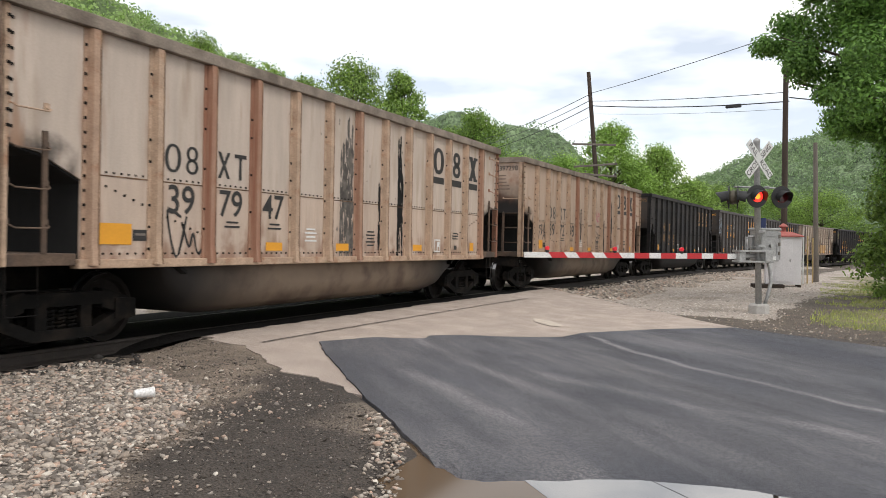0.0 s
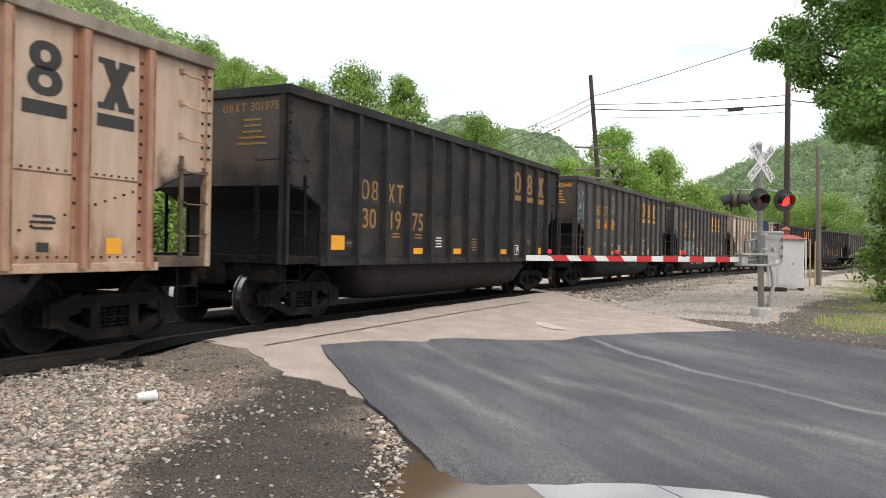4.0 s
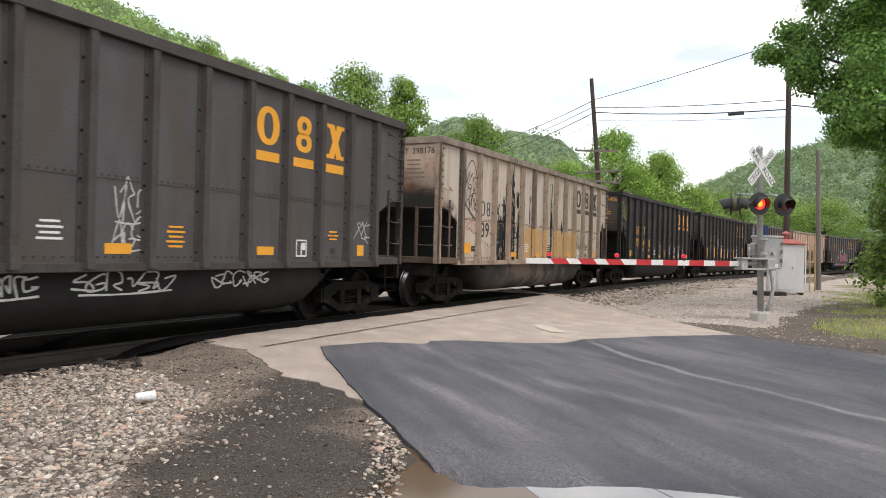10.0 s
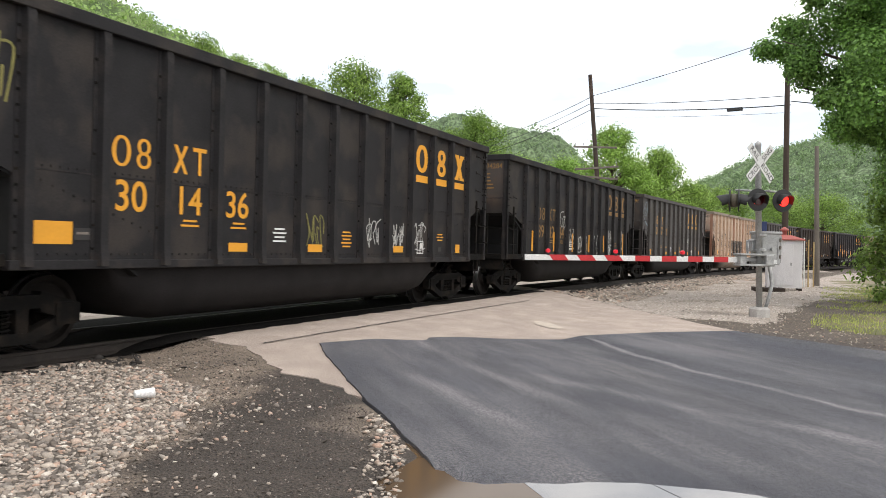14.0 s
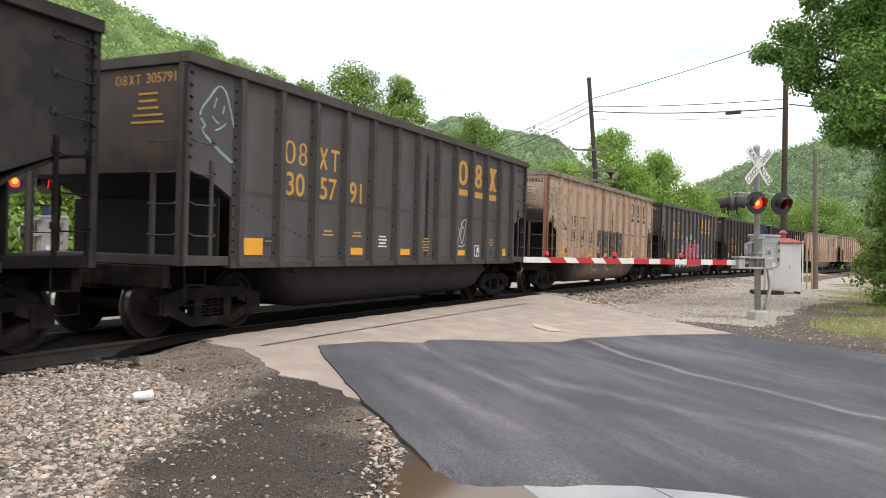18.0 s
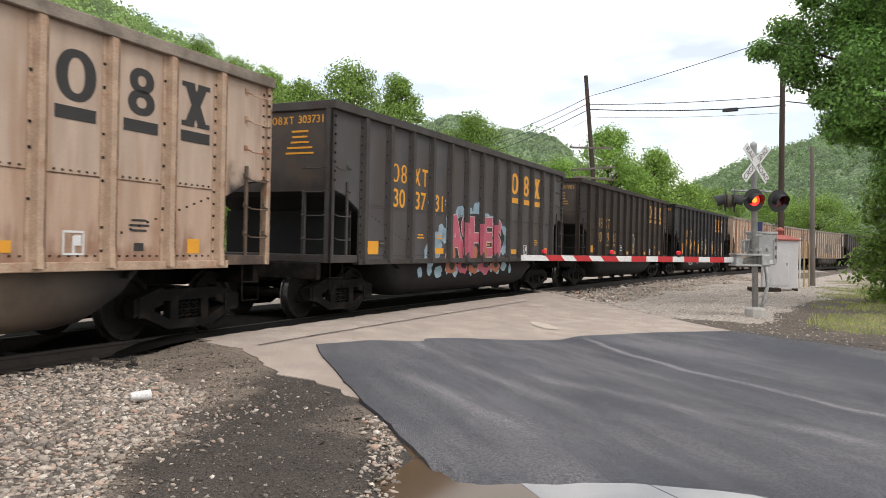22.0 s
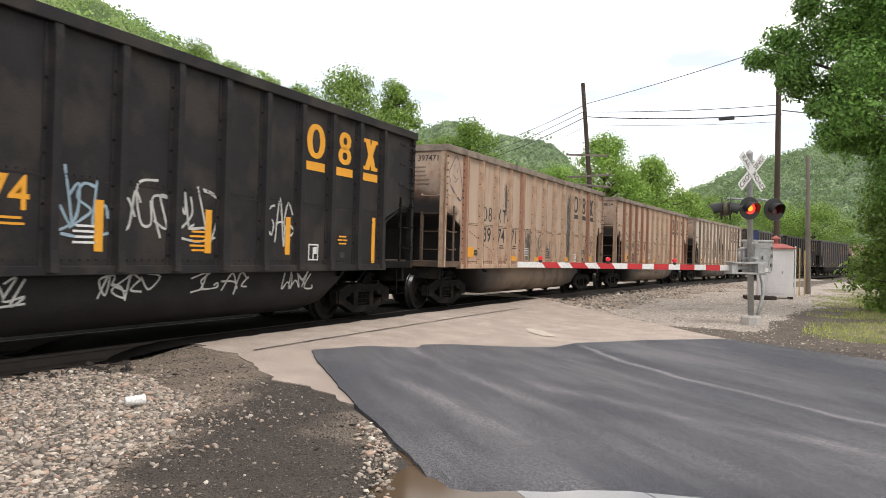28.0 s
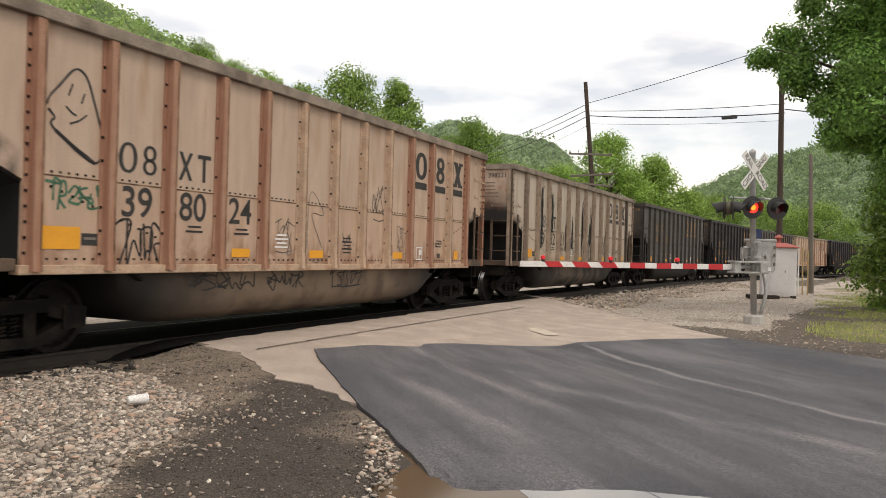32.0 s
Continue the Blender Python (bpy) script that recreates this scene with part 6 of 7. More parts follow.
def run_down(car, x, z0, z1, w, seed, mat="soot"):
    """Tar that ran down the side: a bundle of ragged drips with spots round it."""
    rng = random.Random(seed)
    bm = bmesh.new()
    count = max(2, int(w / 0.03))
    for j in range(count):
        mid = (j + 0.5) / count * 2 - 1
        top = z1 - (z1 - z0) * rng.uniform(0, 0.15 + 0.5 * abs(mid))
        low = max(z0 + (z1 - z0) * rng.choice((0, 0, 0.02, rng.uniform(0, 0.35))), 1.1)
        z, cx = top, mid * w / 2
        while z > low:
            run = rng.uniform(0.12, 0.7)
            end = max(z - run, low)
            n = max(2, int((z - end) / 0.05))
            last = None
            for i in range(n + 1):
                k = math.sin(math.pi * (i + 0.4) / (n + 0.8)) ** 0.4 * rng.uniform(0.55, 1.1) * 0.026
                now = [bm.verts.new((cx - k, 0, z + (end - z) * i / n)), bm.verts.new((cx + k + rng.uniform(0, 0.012), 0, z + (end - z) * i / n))]
                if last:
                    bm.faces.new((last[0], last[1], now[1], now[0]))
                last = now
            z = end - (rng.uniform(0.02, 0.2) if rng.random() < 0.35 else -0.03)
            if end <= low:
                break
    for _ in range(int(count * 2.5)):
        sx, sz, r = rng.gauss(0, w * 0.7 + 0.04), rng.uniform(z0, z1), rng.uniform(0.008, 0.028)
        bm.faces.new([bm.verts.new((sx + r * math.cos(a) * rng.uniform(0.6, 1), 0, sz + r * 1.8 * math.sin(a) * rng.uniform(0.6, 1))) for a in (k * math.tau / 7 for k in range(7))])
    tagged(part("grime_streak", bm, MAT[mat], car, m=pose(x, FACE + 0.001, 0)), "black grime that ran down the side", kind="stuff")


def mark_car(car, ink, number, style="old", big=True):
    """Company blocks, number, reflectors and stencils on the near side and the leading end."""
    k = MAT[ink]
    gap = FACE
    q = SHORTER if style == "high" else WIDE_OPEN if style == "upright" else 1.0

    def panel(n):
        return rib_at(RIBS[n - 1] + RIB_GAP / 2, q)
    high = style == "high"
    if big:
        for n, kind in ((9, "ring"), (10, "stack"), (11, "bow")) if high else ((10, "ring"), (11, "stack"), (12, "bow")):
            part("logo_block", glyph(kind, 0.6), k, car, m=pose(panel(n), gap, 3.24 if high else 3.27))
            part("logo_bar", plain_bar(0.58, 0.15), k, car, m=pose(panel(n), gap, 2.76 if high else 2.83))
    z_mark, z_number = (2.9, 2.36) if high else (2.46, 1.89)
    for n, (p, p2) in ((2, ("ring", "stack")), (3, ("bow", "post"))):
        part("reporting_block", glyph(p, 0.38, False), k, car, m=pose(panel(n) - 0.2, gap, z_mark))
        part("reporting_block", glyph(p2, 0.38, False), k, car, m=pose(panel(n) + 0.16, gap, z_mark))
    for n, two in zip((2, 3, 4), number):
        part("car_number", digits(two, 0.54), k, car, m=pose(panel(n) - 0.04, gap - 0.001, z_number, 90, 0, 0))
    y = MAT["yellow"]
    if style != "upright":
        part("reflector", plain_bar(0.5, 0.26), y, car, "yellow reflective patch", m=pose(panel(1) - 0.13, gap, 1.43 if not high else 1.34))
        part("plate_box", plain_bar(0.24, 0.14), MAT["mark_black"], car, m=pose(panel(1) + 0.26, gap, 1.42))
        part("plate_face", plain_bar(0.17, 0.03), MAT["pole_grey"], car, m=pose(panel(1) + 0.26, gap - 0.003, 1.43))
        for n in (4, 6, 9, 13):
            if n < 13:
                part("reflector", plain_bar(0.42, 0.13), y, car, "yellow reflective patch", m=pose(panel(n), gap, 1.29))
        part("reflector", plain_bar(0.24, 0.2), y, car, "yellow reflective patch", m=pose(panel(12), gap, 1.32))
    else:
        for n in (1, 3, 5, 7, 9, 12):
            part("reflector", plain_bar(0.13, 0.62 if n < 12 else 0.9), y, car, "upright yellow reflective bar", m=pose(panel(n) + 0.2, gap, 1.6))
    for n, rows in ((3, 2), (4, 2), (5, 4), (7, 5), (11, 3)):
        for i in range(rows):
            part("stencil_bar", plain_bar(0.34 if i % 2 else 0.26, 0.028), k if n != 5 else MAT["white"], car, m=pose(panel(n), gap, 1.64 - i * 0.065 - (0.0 if rows < 4 else 0.05)))
    w = MAT["white"]
    for dx, dz, bw, bh in ((0, 0.13, 0.3, 0.025), (0, -0.13, 0.3, 0.025), (-0.14, 0, 0.025, 0.26), (0.14, 0, 0.025, 0.26), (0, -0.02, 0.03, 0.2), (0.06, 0.03, 0.1, 0.12)):
        part("inspection_box", plain_bar(bw, bh), w, car, m=pose(panel(10) + dx, gap - 0.001, 1.34 + dz))
    part("axle_light_plate", plain_bar(0.16, 0.1), MAT["mark_black"], car, m=pose(panel(11), gap, 1.3))
    turn = pose(-HALF * (q if style == "high" else 1.0) - 0.004, -SIDE + 0.75, 0, 0, 0, -90)
    tagged(part("end_number", digits("".join(number), 0.2), k, car, m=turn @ pose(0.3, 0, 3.66, 90, 0, 0)), kind="stuff")
    for i, kind in enumerate(("ring", "stack", "bow", "post")):
        part("end_mark", glyph(kind, 0.14, False), k, car, m=turn @ pose(-0.53 + i * 0.13, -0.002, 3.66))
    faint = MAT["faint_stencil"] if ink == "mark_black" else k
    for i in range(5):
        part("end_stencil", plain_bar((0.36, 0.34, 0.4, 0.56, 0.62)[i], 0.035), faint, car, m=turn @ pose(0.05, -0.002, 3.45 - i * 0.1))


NUMBER = {0: ("39", "79", "47"), 1: ("39", "72", "98"), 2: ("30", "19", "75"), 3: ("30", "54", "40"), 4: ("30", "37", "18"), 5: ("39", "81", "76"), 6: ("30", "14", "36"), 7: ("39", "42", "84"), 8: ("30", "57", "91"), 9: ("39", "84", "63"),
          10: ("30", "37", "31"), 11: ("30", "19", "81"), 12: ("39", "42", "74"), 13: ("39", "74", "71"), 14: ("39", "80", "24"), 15: ("39", "82", "21")}
for i, car in CARS:
    paint = ORDER[i + 1]
    mark_car(car, "mark_black" if paint in ("tan", "pale", "streaked") else "yellow_dim" if i in (2, 7) or i > 15 else "yellow_worn" if i in (8, 11) else "yellow", NUMBER.get(i, ("30", "11", "10")), "upright" if i in (7, 12) else "high" if paint == "grey" else "low")
    if paint in ("tan", "pale", "streaked") and i not in (0, 5, 9, 13, 14):
        rr = random.Random(i)
        for n in range(3 if paint != "streaked" else 7):
            x = rr.choice([rr.uniform(-2.2, 3.0), rr.uniform(-4.5, 3)])
            top = rr.uniform(2.4, 3.75)
            run_down(car, x, max(top - rr.uniform(0.5, 2.0), 1.15), top, rr.uniform(0.05, 0.22), i * 31 + n)
AT = {i: car for i, car in CARS}
GREY_CARS = [car for i, car in CARS if ORDER[i + 1] == "grey"]
G, W = SHORTER, 0.962
# what sets the cars apart
run_down(AT[0], -0.38, 1.13, 3.7, 0.46, 44, "grey_run")
for x, z0, z1, w in ((-2.03, 1.5, 3.6, 0.09), (0.82, 1.2, 2.95, 0.07), (1.7, 1.12, 3.6, 0.24)):
    run_down(AT[0], x, z0, z1, w, int(x * 10) + 40)
scrawl(AT[0], -4.48, 1.43, 0.7, 0.5, "mark_black", 5, 2, 0.05)
for x, z0, z1, w in ((-2.05, 2.1, 3.6, 0.13), (1.4, 1.15, 2.5, 0.22), (2.5, 1.1, 3.4, 0.14)):
    run_down(AT[1], x, z0, z1, w, int(x * 10) + 60)
scrawl(AT[1], panel(1), 1.85, 0.7, 0.45, "mark_black", 3, 3, 0.045)
scrawl(AT[1], panel(7), 2.5, 0.6, 0.35, "pink", 4, 3)
scrawl(AT[1], panel(7), 1.75, 0.6, 0.3, "mark_black", 6, 3)
doodle(AT[3], panel(4) * G, 2.95, 1.05, "pale")
scrawl(AT[3], -6.4, 3.0, 0.7, 0.8, "blue", 7, 2, 0.04)
for n, seed in ((6, 8), (7, 9), (9, 10)):
    scrawl(AT[3], panel(n) * G, 1.72, 0.7, 0.4, "teal" if n != 9 else "blue", seed, 3, 0.05)
for x, z0, z1, w, seed in ((0.53, 1.3, 3.5, 0.14, 210), (1.47, 1.1, 3.7, 0.2, 211)):
    run_down(AT[3], x, z0, z1, w, seed)
tub_scrawl(AT[3], 1.4, 1.3, "grey_run", 74, 5)
doodle(AT[4], -6.2, 3.05, 1.08, "pale")
throw_up(AT[4], -4.57, -2.44, 1.16, 1.98, 4, "teal", "pale", 20)
spray(AT[4], blob(0.5, 0.36, 25), "teal", -4.78, 1.48, 0.0, "sprayed bubble")
scrawl(AT[4], -4.78, 1.48, 0.35, 0.3, "pale", 31, 2, 0.025, 0.003)
scrawl(AT[4], -2.2, 1.8, 0.62, 0.36, "pale", 50, 4, 0.022)
scrawl(AT[4], -0.3, 1.86, 0.55, 0.4, "pale", 51, 3, 0.028)
scrawl(AT[4], -0.3, 1.48, 0.5, 0.34, "pale", 53, 3, 0.028)
scrawl(AT[4], 5.45, 1.7, 0.6, 0.38, "pale", 52, 3, 0.025)
for x, w, seed in ((-1.9, 0.9, 77), (-0.2, 1.6, 78), (2.1, 1.3, 79)):
    tub_scrawl(AT[4], x, w, "pale", seed, 6, 0.22)
for x, z0, z1, w in ((-2.66, 1.08, 3.89, 0.34), (-3.06, 1.1, 3.65, 0.28), (-3.6, 1.09, 2.4, 0.5), (-3.25, 1.09, 2.9, 0.3), (-2.15, 1.15, 2.7, 0.3), (-2.3, 2.6, 3.1, 0.2), (0.67, 1.14, 3.57, 0.2), (1.75, 1.08, 2.5, 0.42), (1.9, 2.3, 3.5, 0.1), (-1.3, 2.2, 3.4, 0.06)):
    run_down(AT[5], x, z0, z1, w, int(x * 10) + 90)
doodle(AT[5], -5.45, 2.85, 1.5, "grey_run")
scrawl(AT[5], -5.5, 3.05, 0.68, 0.42, "mark_black", 12, 3, 0.035)
scrawl(AT[5], -5.45, 2.62, 0.55, 0.4, "mark_black", 11, 3, 0.035)
scrawl(AT[5], -5.5, 2.0, 0.6, 0.25, "pink", 17, 3, 0.02)
throw_up(AT[5], -1.72, 0.21, 1.12, 2.12, 3, "peach", "tan_line", 60)
throw_up(AT[5], 0.8, 3.37, 1.12, 2.12, 3, "peach", "tan_line", 64)
scrawl(AT[5], 3.6, 1.75, 0.55, 0.5, "grey_run", 66, 4, 0.025)
scrawl(AT[6], -6.6, 3.15, 0.75, 0.7, "olive", 13, 4, 0.04)
for n, seed in ((8, 14), (10, 15), (6, 16), (9, 18)):
    scrawl(AT[6], panel(n), 1.6, 0.5, 0.5, "pale" if n != 6 else "olive", seed, 3, 0.03)
run_down(AT[7], 1.5, 1.15, 2.5, 0.24, 71)
for x, z, w, h, seed in ((1.13, 1.8, 0.5, 0.5, 19), (1.76, 1.5, 0.2, 0.6, 20), (3.45, 1.95, 0.75, 0.5, 21), (3.45, 1.42, 0.7, 0.3, 22), (5.33, 1.77, 0.5, 0.65, 23), (-1.4, 1.75, 0.7, 0.6, 24), (-0.45, 1.6, 0.5, 0.5, 25), (-2.4, 2.3, 0.7, 0.5, 26), (0.2, 1.55, 0.4, 0.6, 27)):
    scrawl(AT[7], x, z, w, h, "pale", seed, 3 if w > 0.3 else 1, 0.04)
doodle(AT[8], -6.25, 3.1, 1.05, "blue")
scrawl(AT[8], panel(9) * G, 1.8, 0.4, 0.55, "pale", 22, 2, 0.035)
run_down(AT[8], panel(7) * G, 1.2, 3.5, 0.12, 200)
doodle(AT[9], -5.48, 2.68, 1.12, "mark_black")
scrawl(AT[9], -6.6, 3.1, 0.7, 0.8, "mark_black", 23, 3, 0.03)
throw_up(AT[9], -1.75, 2.0, 1.08, 2.3, 4, "smoke_black", "tan_line", 80)
run_down(AT[9], -2.12, 1.47, 3.49, 0.1, 83)
run_down(AT[9], 0.4, 2.0, 3.1, 0.12, 84)
for x, w in ((-1.4, 0.9), (0.4, 0.8)):
    part("graffiti", ribbon(smooth_line([(w * 0.5 * math.cos(a), 0.14 * math.sin(a)) for a in (k * math.tau / 14 for k in range(13))]), 0.035, 4), MAT["pale"], AT[9], "sprayed outline", m=pose(x, -1.407, 0.84))
# the painted word on the grey car
K = AT[10]
for k in range(26):
    rr = random.Random(k)
    out = abs(k - 13) / 13
    spray(K, blob(rr.uniform(0.25, 0.62), rr.uniform(0.3, 0.62), 100 + k), "blue", -2.9 + k * 0.193 + rr.uniform(-0.08, 0.08), 2.12 - 0.85 * out ** 2 + rr.uniform(-0.12, 0.2), 0.0, "pale blue sprayed cloud")
for k in range(22):
    rr = random.Random(k + 70)
    r = rr.uniform(0.03, 0.1)
    spray(K, blob(r, r, 300 + k), "blue", rr.uniform(-3.2, 2.3), rr.uniform(1.2, 2.6), 0.0005, "pale blue sprayed fleck")
spray(K, blob(3.7, 1.3, 130, 40, 0.12), "mark_black", -0.22, 1.62, 0.0015, "black sprayed ground")
over_ribs(K, -1.75, 1.4, 1.12, 2.0, "pink")
for k, c in enumerate("ASHES"):
    spot = pose(-1.58 + k * 0.67, FACE - 0.004, 1.58 + 0.03 * (k % 2), 90, 0, 0)
    part("graffiti", text_mesh(c, 1.34, MAT["pale"], 0.0005, 0.085), MAT["pale"], K, "white sprayed outline", m=spot)
    part("graffiti", text_mesh(c, 1.34, MAT["pink"], 0.002, 0.06), MAT["pink"], K, "pink sprayed block letter", m=spot)
    part("graffiti", blob(0.68, 0.36, 140 + k, rough=0.6), MAT["pink" if k % 2 else "red_orange"], K, "sprayed shapes on the tub", m=pose(-1.5 + k * 0.72, -1.4085 - 0.001 * (k % 2), 0.89))
    part("graffiti", blob(0.34, 0.16, 180 + k, rough=0.5), MAT["mark_black"], K, "sprayed shapes on the tub", m=pose(-1.42 + k * 0.72, -1.412, 0.93))
    spray(K, blob(0.26, 0.36, 340 + k), "red_orange", -1.68 + k * 0.67, 1.24, 0.008, "orange sprayed foot of a letter")
for k in range(13):
    part("graffiti", blob(0.2 + 0.1 * (k % 3), 0.26, 160 + k, rough=0.5), MAT["blue"], K, "sprayed shapes on the tub", m=pose(-3.1 + k * 0.47, -1.4075, 0.80 + 0.06 * (k % 2)))
scrawl(AT[11], panel(7), 1.75, 0.45, 0.7, "pale", 24, 2, 0.04)
for n, seed, c in ((5, 25, "blue"), (6, 26, "pale"), (7, 27, "pale"), (9, 28, "pale"), (3, 29, "pale")):
    scrawl(AT[12], panel(n) * W, 1.85, 0.75, 0.6, c, seed, 3, 0.045)
for x, w, seed in ((-2.6, 1.0, 91), (-0.6, 0.9, 92), (1.2, 1.4, 93), (3.2, 0.9, 94)):
    tub_scrawl(AT[12], x, w, "pale", seed, 4, 0.3)
doodle(AT[13], -6.58, 3.22, 1.05, "slate")
for x, z0, z1, w, seed in ((2.1, 1.22, 3.6, 0.4, 301), (2.7, 1.22, 3.68, 0.42, 302), (-3.24, 2.5, 3.43, 0.16, 303), (-1.36, 1.25, 2.2, 0.5, 304)):
    run_down(AT[13], x, z0, z1, w, seed, "grey_run")
scrawl(AT[13], 4.9, 1.8, 0.55, 1.0, "mark_black", 29, 1, 0.05)
scrawl(AT[13], 5.5, 1.8, 0.75, 0.55, "mark_black", 30, 3, 0.035)
scrawl(AT[13], -0.38, 1.65, 0.55, 0.55, "grey_run", 33, 3, 0.05)
scrawl(AT[13], 0.75, 1.62, 0.8, 0.45, "grey_run", 34, 4, 0.04)
doodle(AT[14], -5.5, 2.85, 1.05, "mark_black")
scrawl(AT[14], -5.5, 1.95, 0.75, 0.26, "green_ink", 35, 5, 0.04)
scrawl(AT[14], -4.5, 1.4, 0.8, 0.5, "mark_black", 36, 4, 0.04)
for x, z, w, h, seed, c in ((-1.45, 1.6, 0.5, 0.45, 37, "grey_run"), (-0.48, 1.8, 0.4, 1.0, 38, "grey_run"), (1.7, 2.36, 0.55, 0.6, 39, "mark_black"), (2.7, 1.66, 0.45, 0.55, 40, "grey_run"), (0.5, 1.6, 0.2, 0.3, 45, "mark_black")):
    scrawl(AT[14], x, z, w, h, c, seed, 3 if w > 0.42 else 1, 0.022)
for x, w, seed in ((-2.7, 1.4, 95), (-1.1, 1.0, 96), (0.75, 1.1, 97)):
    tub_scrawl(AT[14], x, w, "mark_black", seed, 5, 0.26)
for x, z0, z1, w in ((-4.6, 1.6, 3.6, 0.2), (-3.6, 2.1, 3.5, 0.2), (-0.3, 1.15, 3.6, 0.18), (0.8, 1.15, 3.3, 0.25), (-1.8, 1.2, 3.9, 0.12)):
    run_down(AT[15], x, z0, z1, w, int(x * 10) + 320)
for n, seed in ((5, 41), (7, 42), (9, 43)):
    scrawl(AT[15], panel(n), 1.7, 0.7, 0.7, "mark_black", seed, 3, 0.045)


# ---- vegetation ----
def leaf_cloud(rng, centres, sizes, count, leaf):
    """Small two-sided leaves in clumps round the centres."""
    centres, sizes = np.asarray(centres, float), np.asarray(sizes, float)
    pick = rng.integers(0, len(centres), count)
    way = rng.normal(size=(count, 3))
    way /= np.linalg.norm(way, axis=1, keepdims=True)
    at = centres[pick] + way * (sizes[pick] * np.clip(rng.normal(0.78, 0.24, count), 0, 1.15))[:, None] * np.array([1, 1, 0.75])
    out = way + rng.normal(size=(count, 3)) * 0.55 + np.array([0, 0, 0.35])
    a = np.cross(out, rng.normal(size=(count, 3)))
    a /= np.linalg.norm(a, axis=1, keepdims=True) + 1e-9
    b = np.cross(out, a)
    b /= np.linalg.norm(b, axis=1, keepdims=True) + 1e-9
    sz = leaf * rng.uniform(0.6, 1.3, count)[:, None]
    v = np.stack([at - a * sz, at + b * sz * 0.55, at + a * sz, at - b * sz * 0.55], 1).reshape(-1, 3)
    return v, np.arange(count * 4).reshape(-1, 4)


def tree(name, x, y, height, spread, seed, leaves, leaf, mat, label, low=0.3, z0=None, lean=(0, 0), clumps=60, full=0.7, limbs=()):
    rng = np.random.default_rng(seed)
    z0 = ground_z(x, y) if z0 is None else z0
    t = thing(name, label, "tree", m=pose(x, y, z0 - 0.05))
    bm = bmesh.new()
    r0 = 0.035 * height ** 0.85
    top = Vector((lean[0], lean[1], height * 0.8))
    trunk = [Vector((0, 0, 0)), top * 0.3 + Vector((rng.normal() * 0.1, rng.normal() * 0.1, 0)), top * 0.65 + Vector((rng.normal() * 0.2, rng.normal() * 0.2, 0)), top]
    tube(bm, trunk, r0, 9, r0 * 0.2)
    centres, sizes = [], []
    for k in range(clumps):
        u = (k + 0.5) / clumps
        z = height * (low + (1 - low) * u ** 0.85)
        wide = spread * math.sin(math.pi * min(max((u * 0.86 + 0.12), 0), 1)) ** full
        a = k * 2.4 + rng.normal() * 0.35
        r = wide * rng.uniform(0.35, 1.0)
        c = Vector((lean[0] * z / height + r * math.cos(a), lean[1] * z / height + r * math.sin(a), z - 0.1 * spread))
        centres.append(c)
        sizes.append(spread * rng.uniform(0.6, 1.1) * 2.6 / clumps ** 0.5)
        root = top * max(min((z - 0.25 * r) / (height * 0.8) - 0.12, 0.95), 0.15)
        mid = root.lerp(c, 0.55) + Vector((0, 0, 0.06 * r))
        tube(bm, [root, mid, c], r0 * 0.28, 5, r0 * 0.06)
    for tip in limbs:
        tip = Vector(tip)
        root = Vector((0, 0, tip.z * 0.62))
        mid = root.lerp(tip, 0.55) + Vector((0, 0, 0.4))
        tube(bm, [root, mid, tip], r0 * 0.35, 6, r0 * 0.05)
        for k in range(9):
            c = root.lerp(tip, 0.5 + 0.5 * (k + 1) / 9) + Vector(rng.normal(size=3) * (0.7, 0.45, 0.42))
            centres.append(c)
            sizes.append(rng.uniform(0.42, 0.75))
    part("trunk", bm, MAT["bark"], t)
    v, f = leaf_cloud(rng, [tuple(c) for c in centres], sizes, leaves, leaf)
    part("crown", from_arrays("crown", v, f, mat), mat, t)
    return t


tree("maple_tree", 27.5, -5.9, 14.5, 5.2, 3, 200000, 0.064, MAT["maple_leaf"], "tall broad-leaved tree overhanging the gravel", low=0.3, clumps=130, full=0.45, limbs=((-0.6, 5.9, 8.4), (-0.4, 5.5, 7.0), (-1.0, 4.6, 9.4), (-0.5, 3.9, 10.6), (0.4, 3.3, 6.2)))
tree("bush_tree", 31.5, -4.9, 5.4, 2.4, 4, 26000, 0.085, MAT["leaf_light"], "leafy roadside tree beside the gravel lot", low=0.02, clumps=70)
tree("bush_tree", 40.0, -7.6, 6.5, 2.8, 5, 14000, 0.12, MAT["leaf"], "leafy roadside tree beside the gravel lot", low=0.02, clumps=70)


def seen(px, dist):
    """A place at that distance from the camera in the direction px degrees right of the view's middle."""
    a = radians(23.3 - px)
    return dist * math.cos(a), dist * math.sin(a)


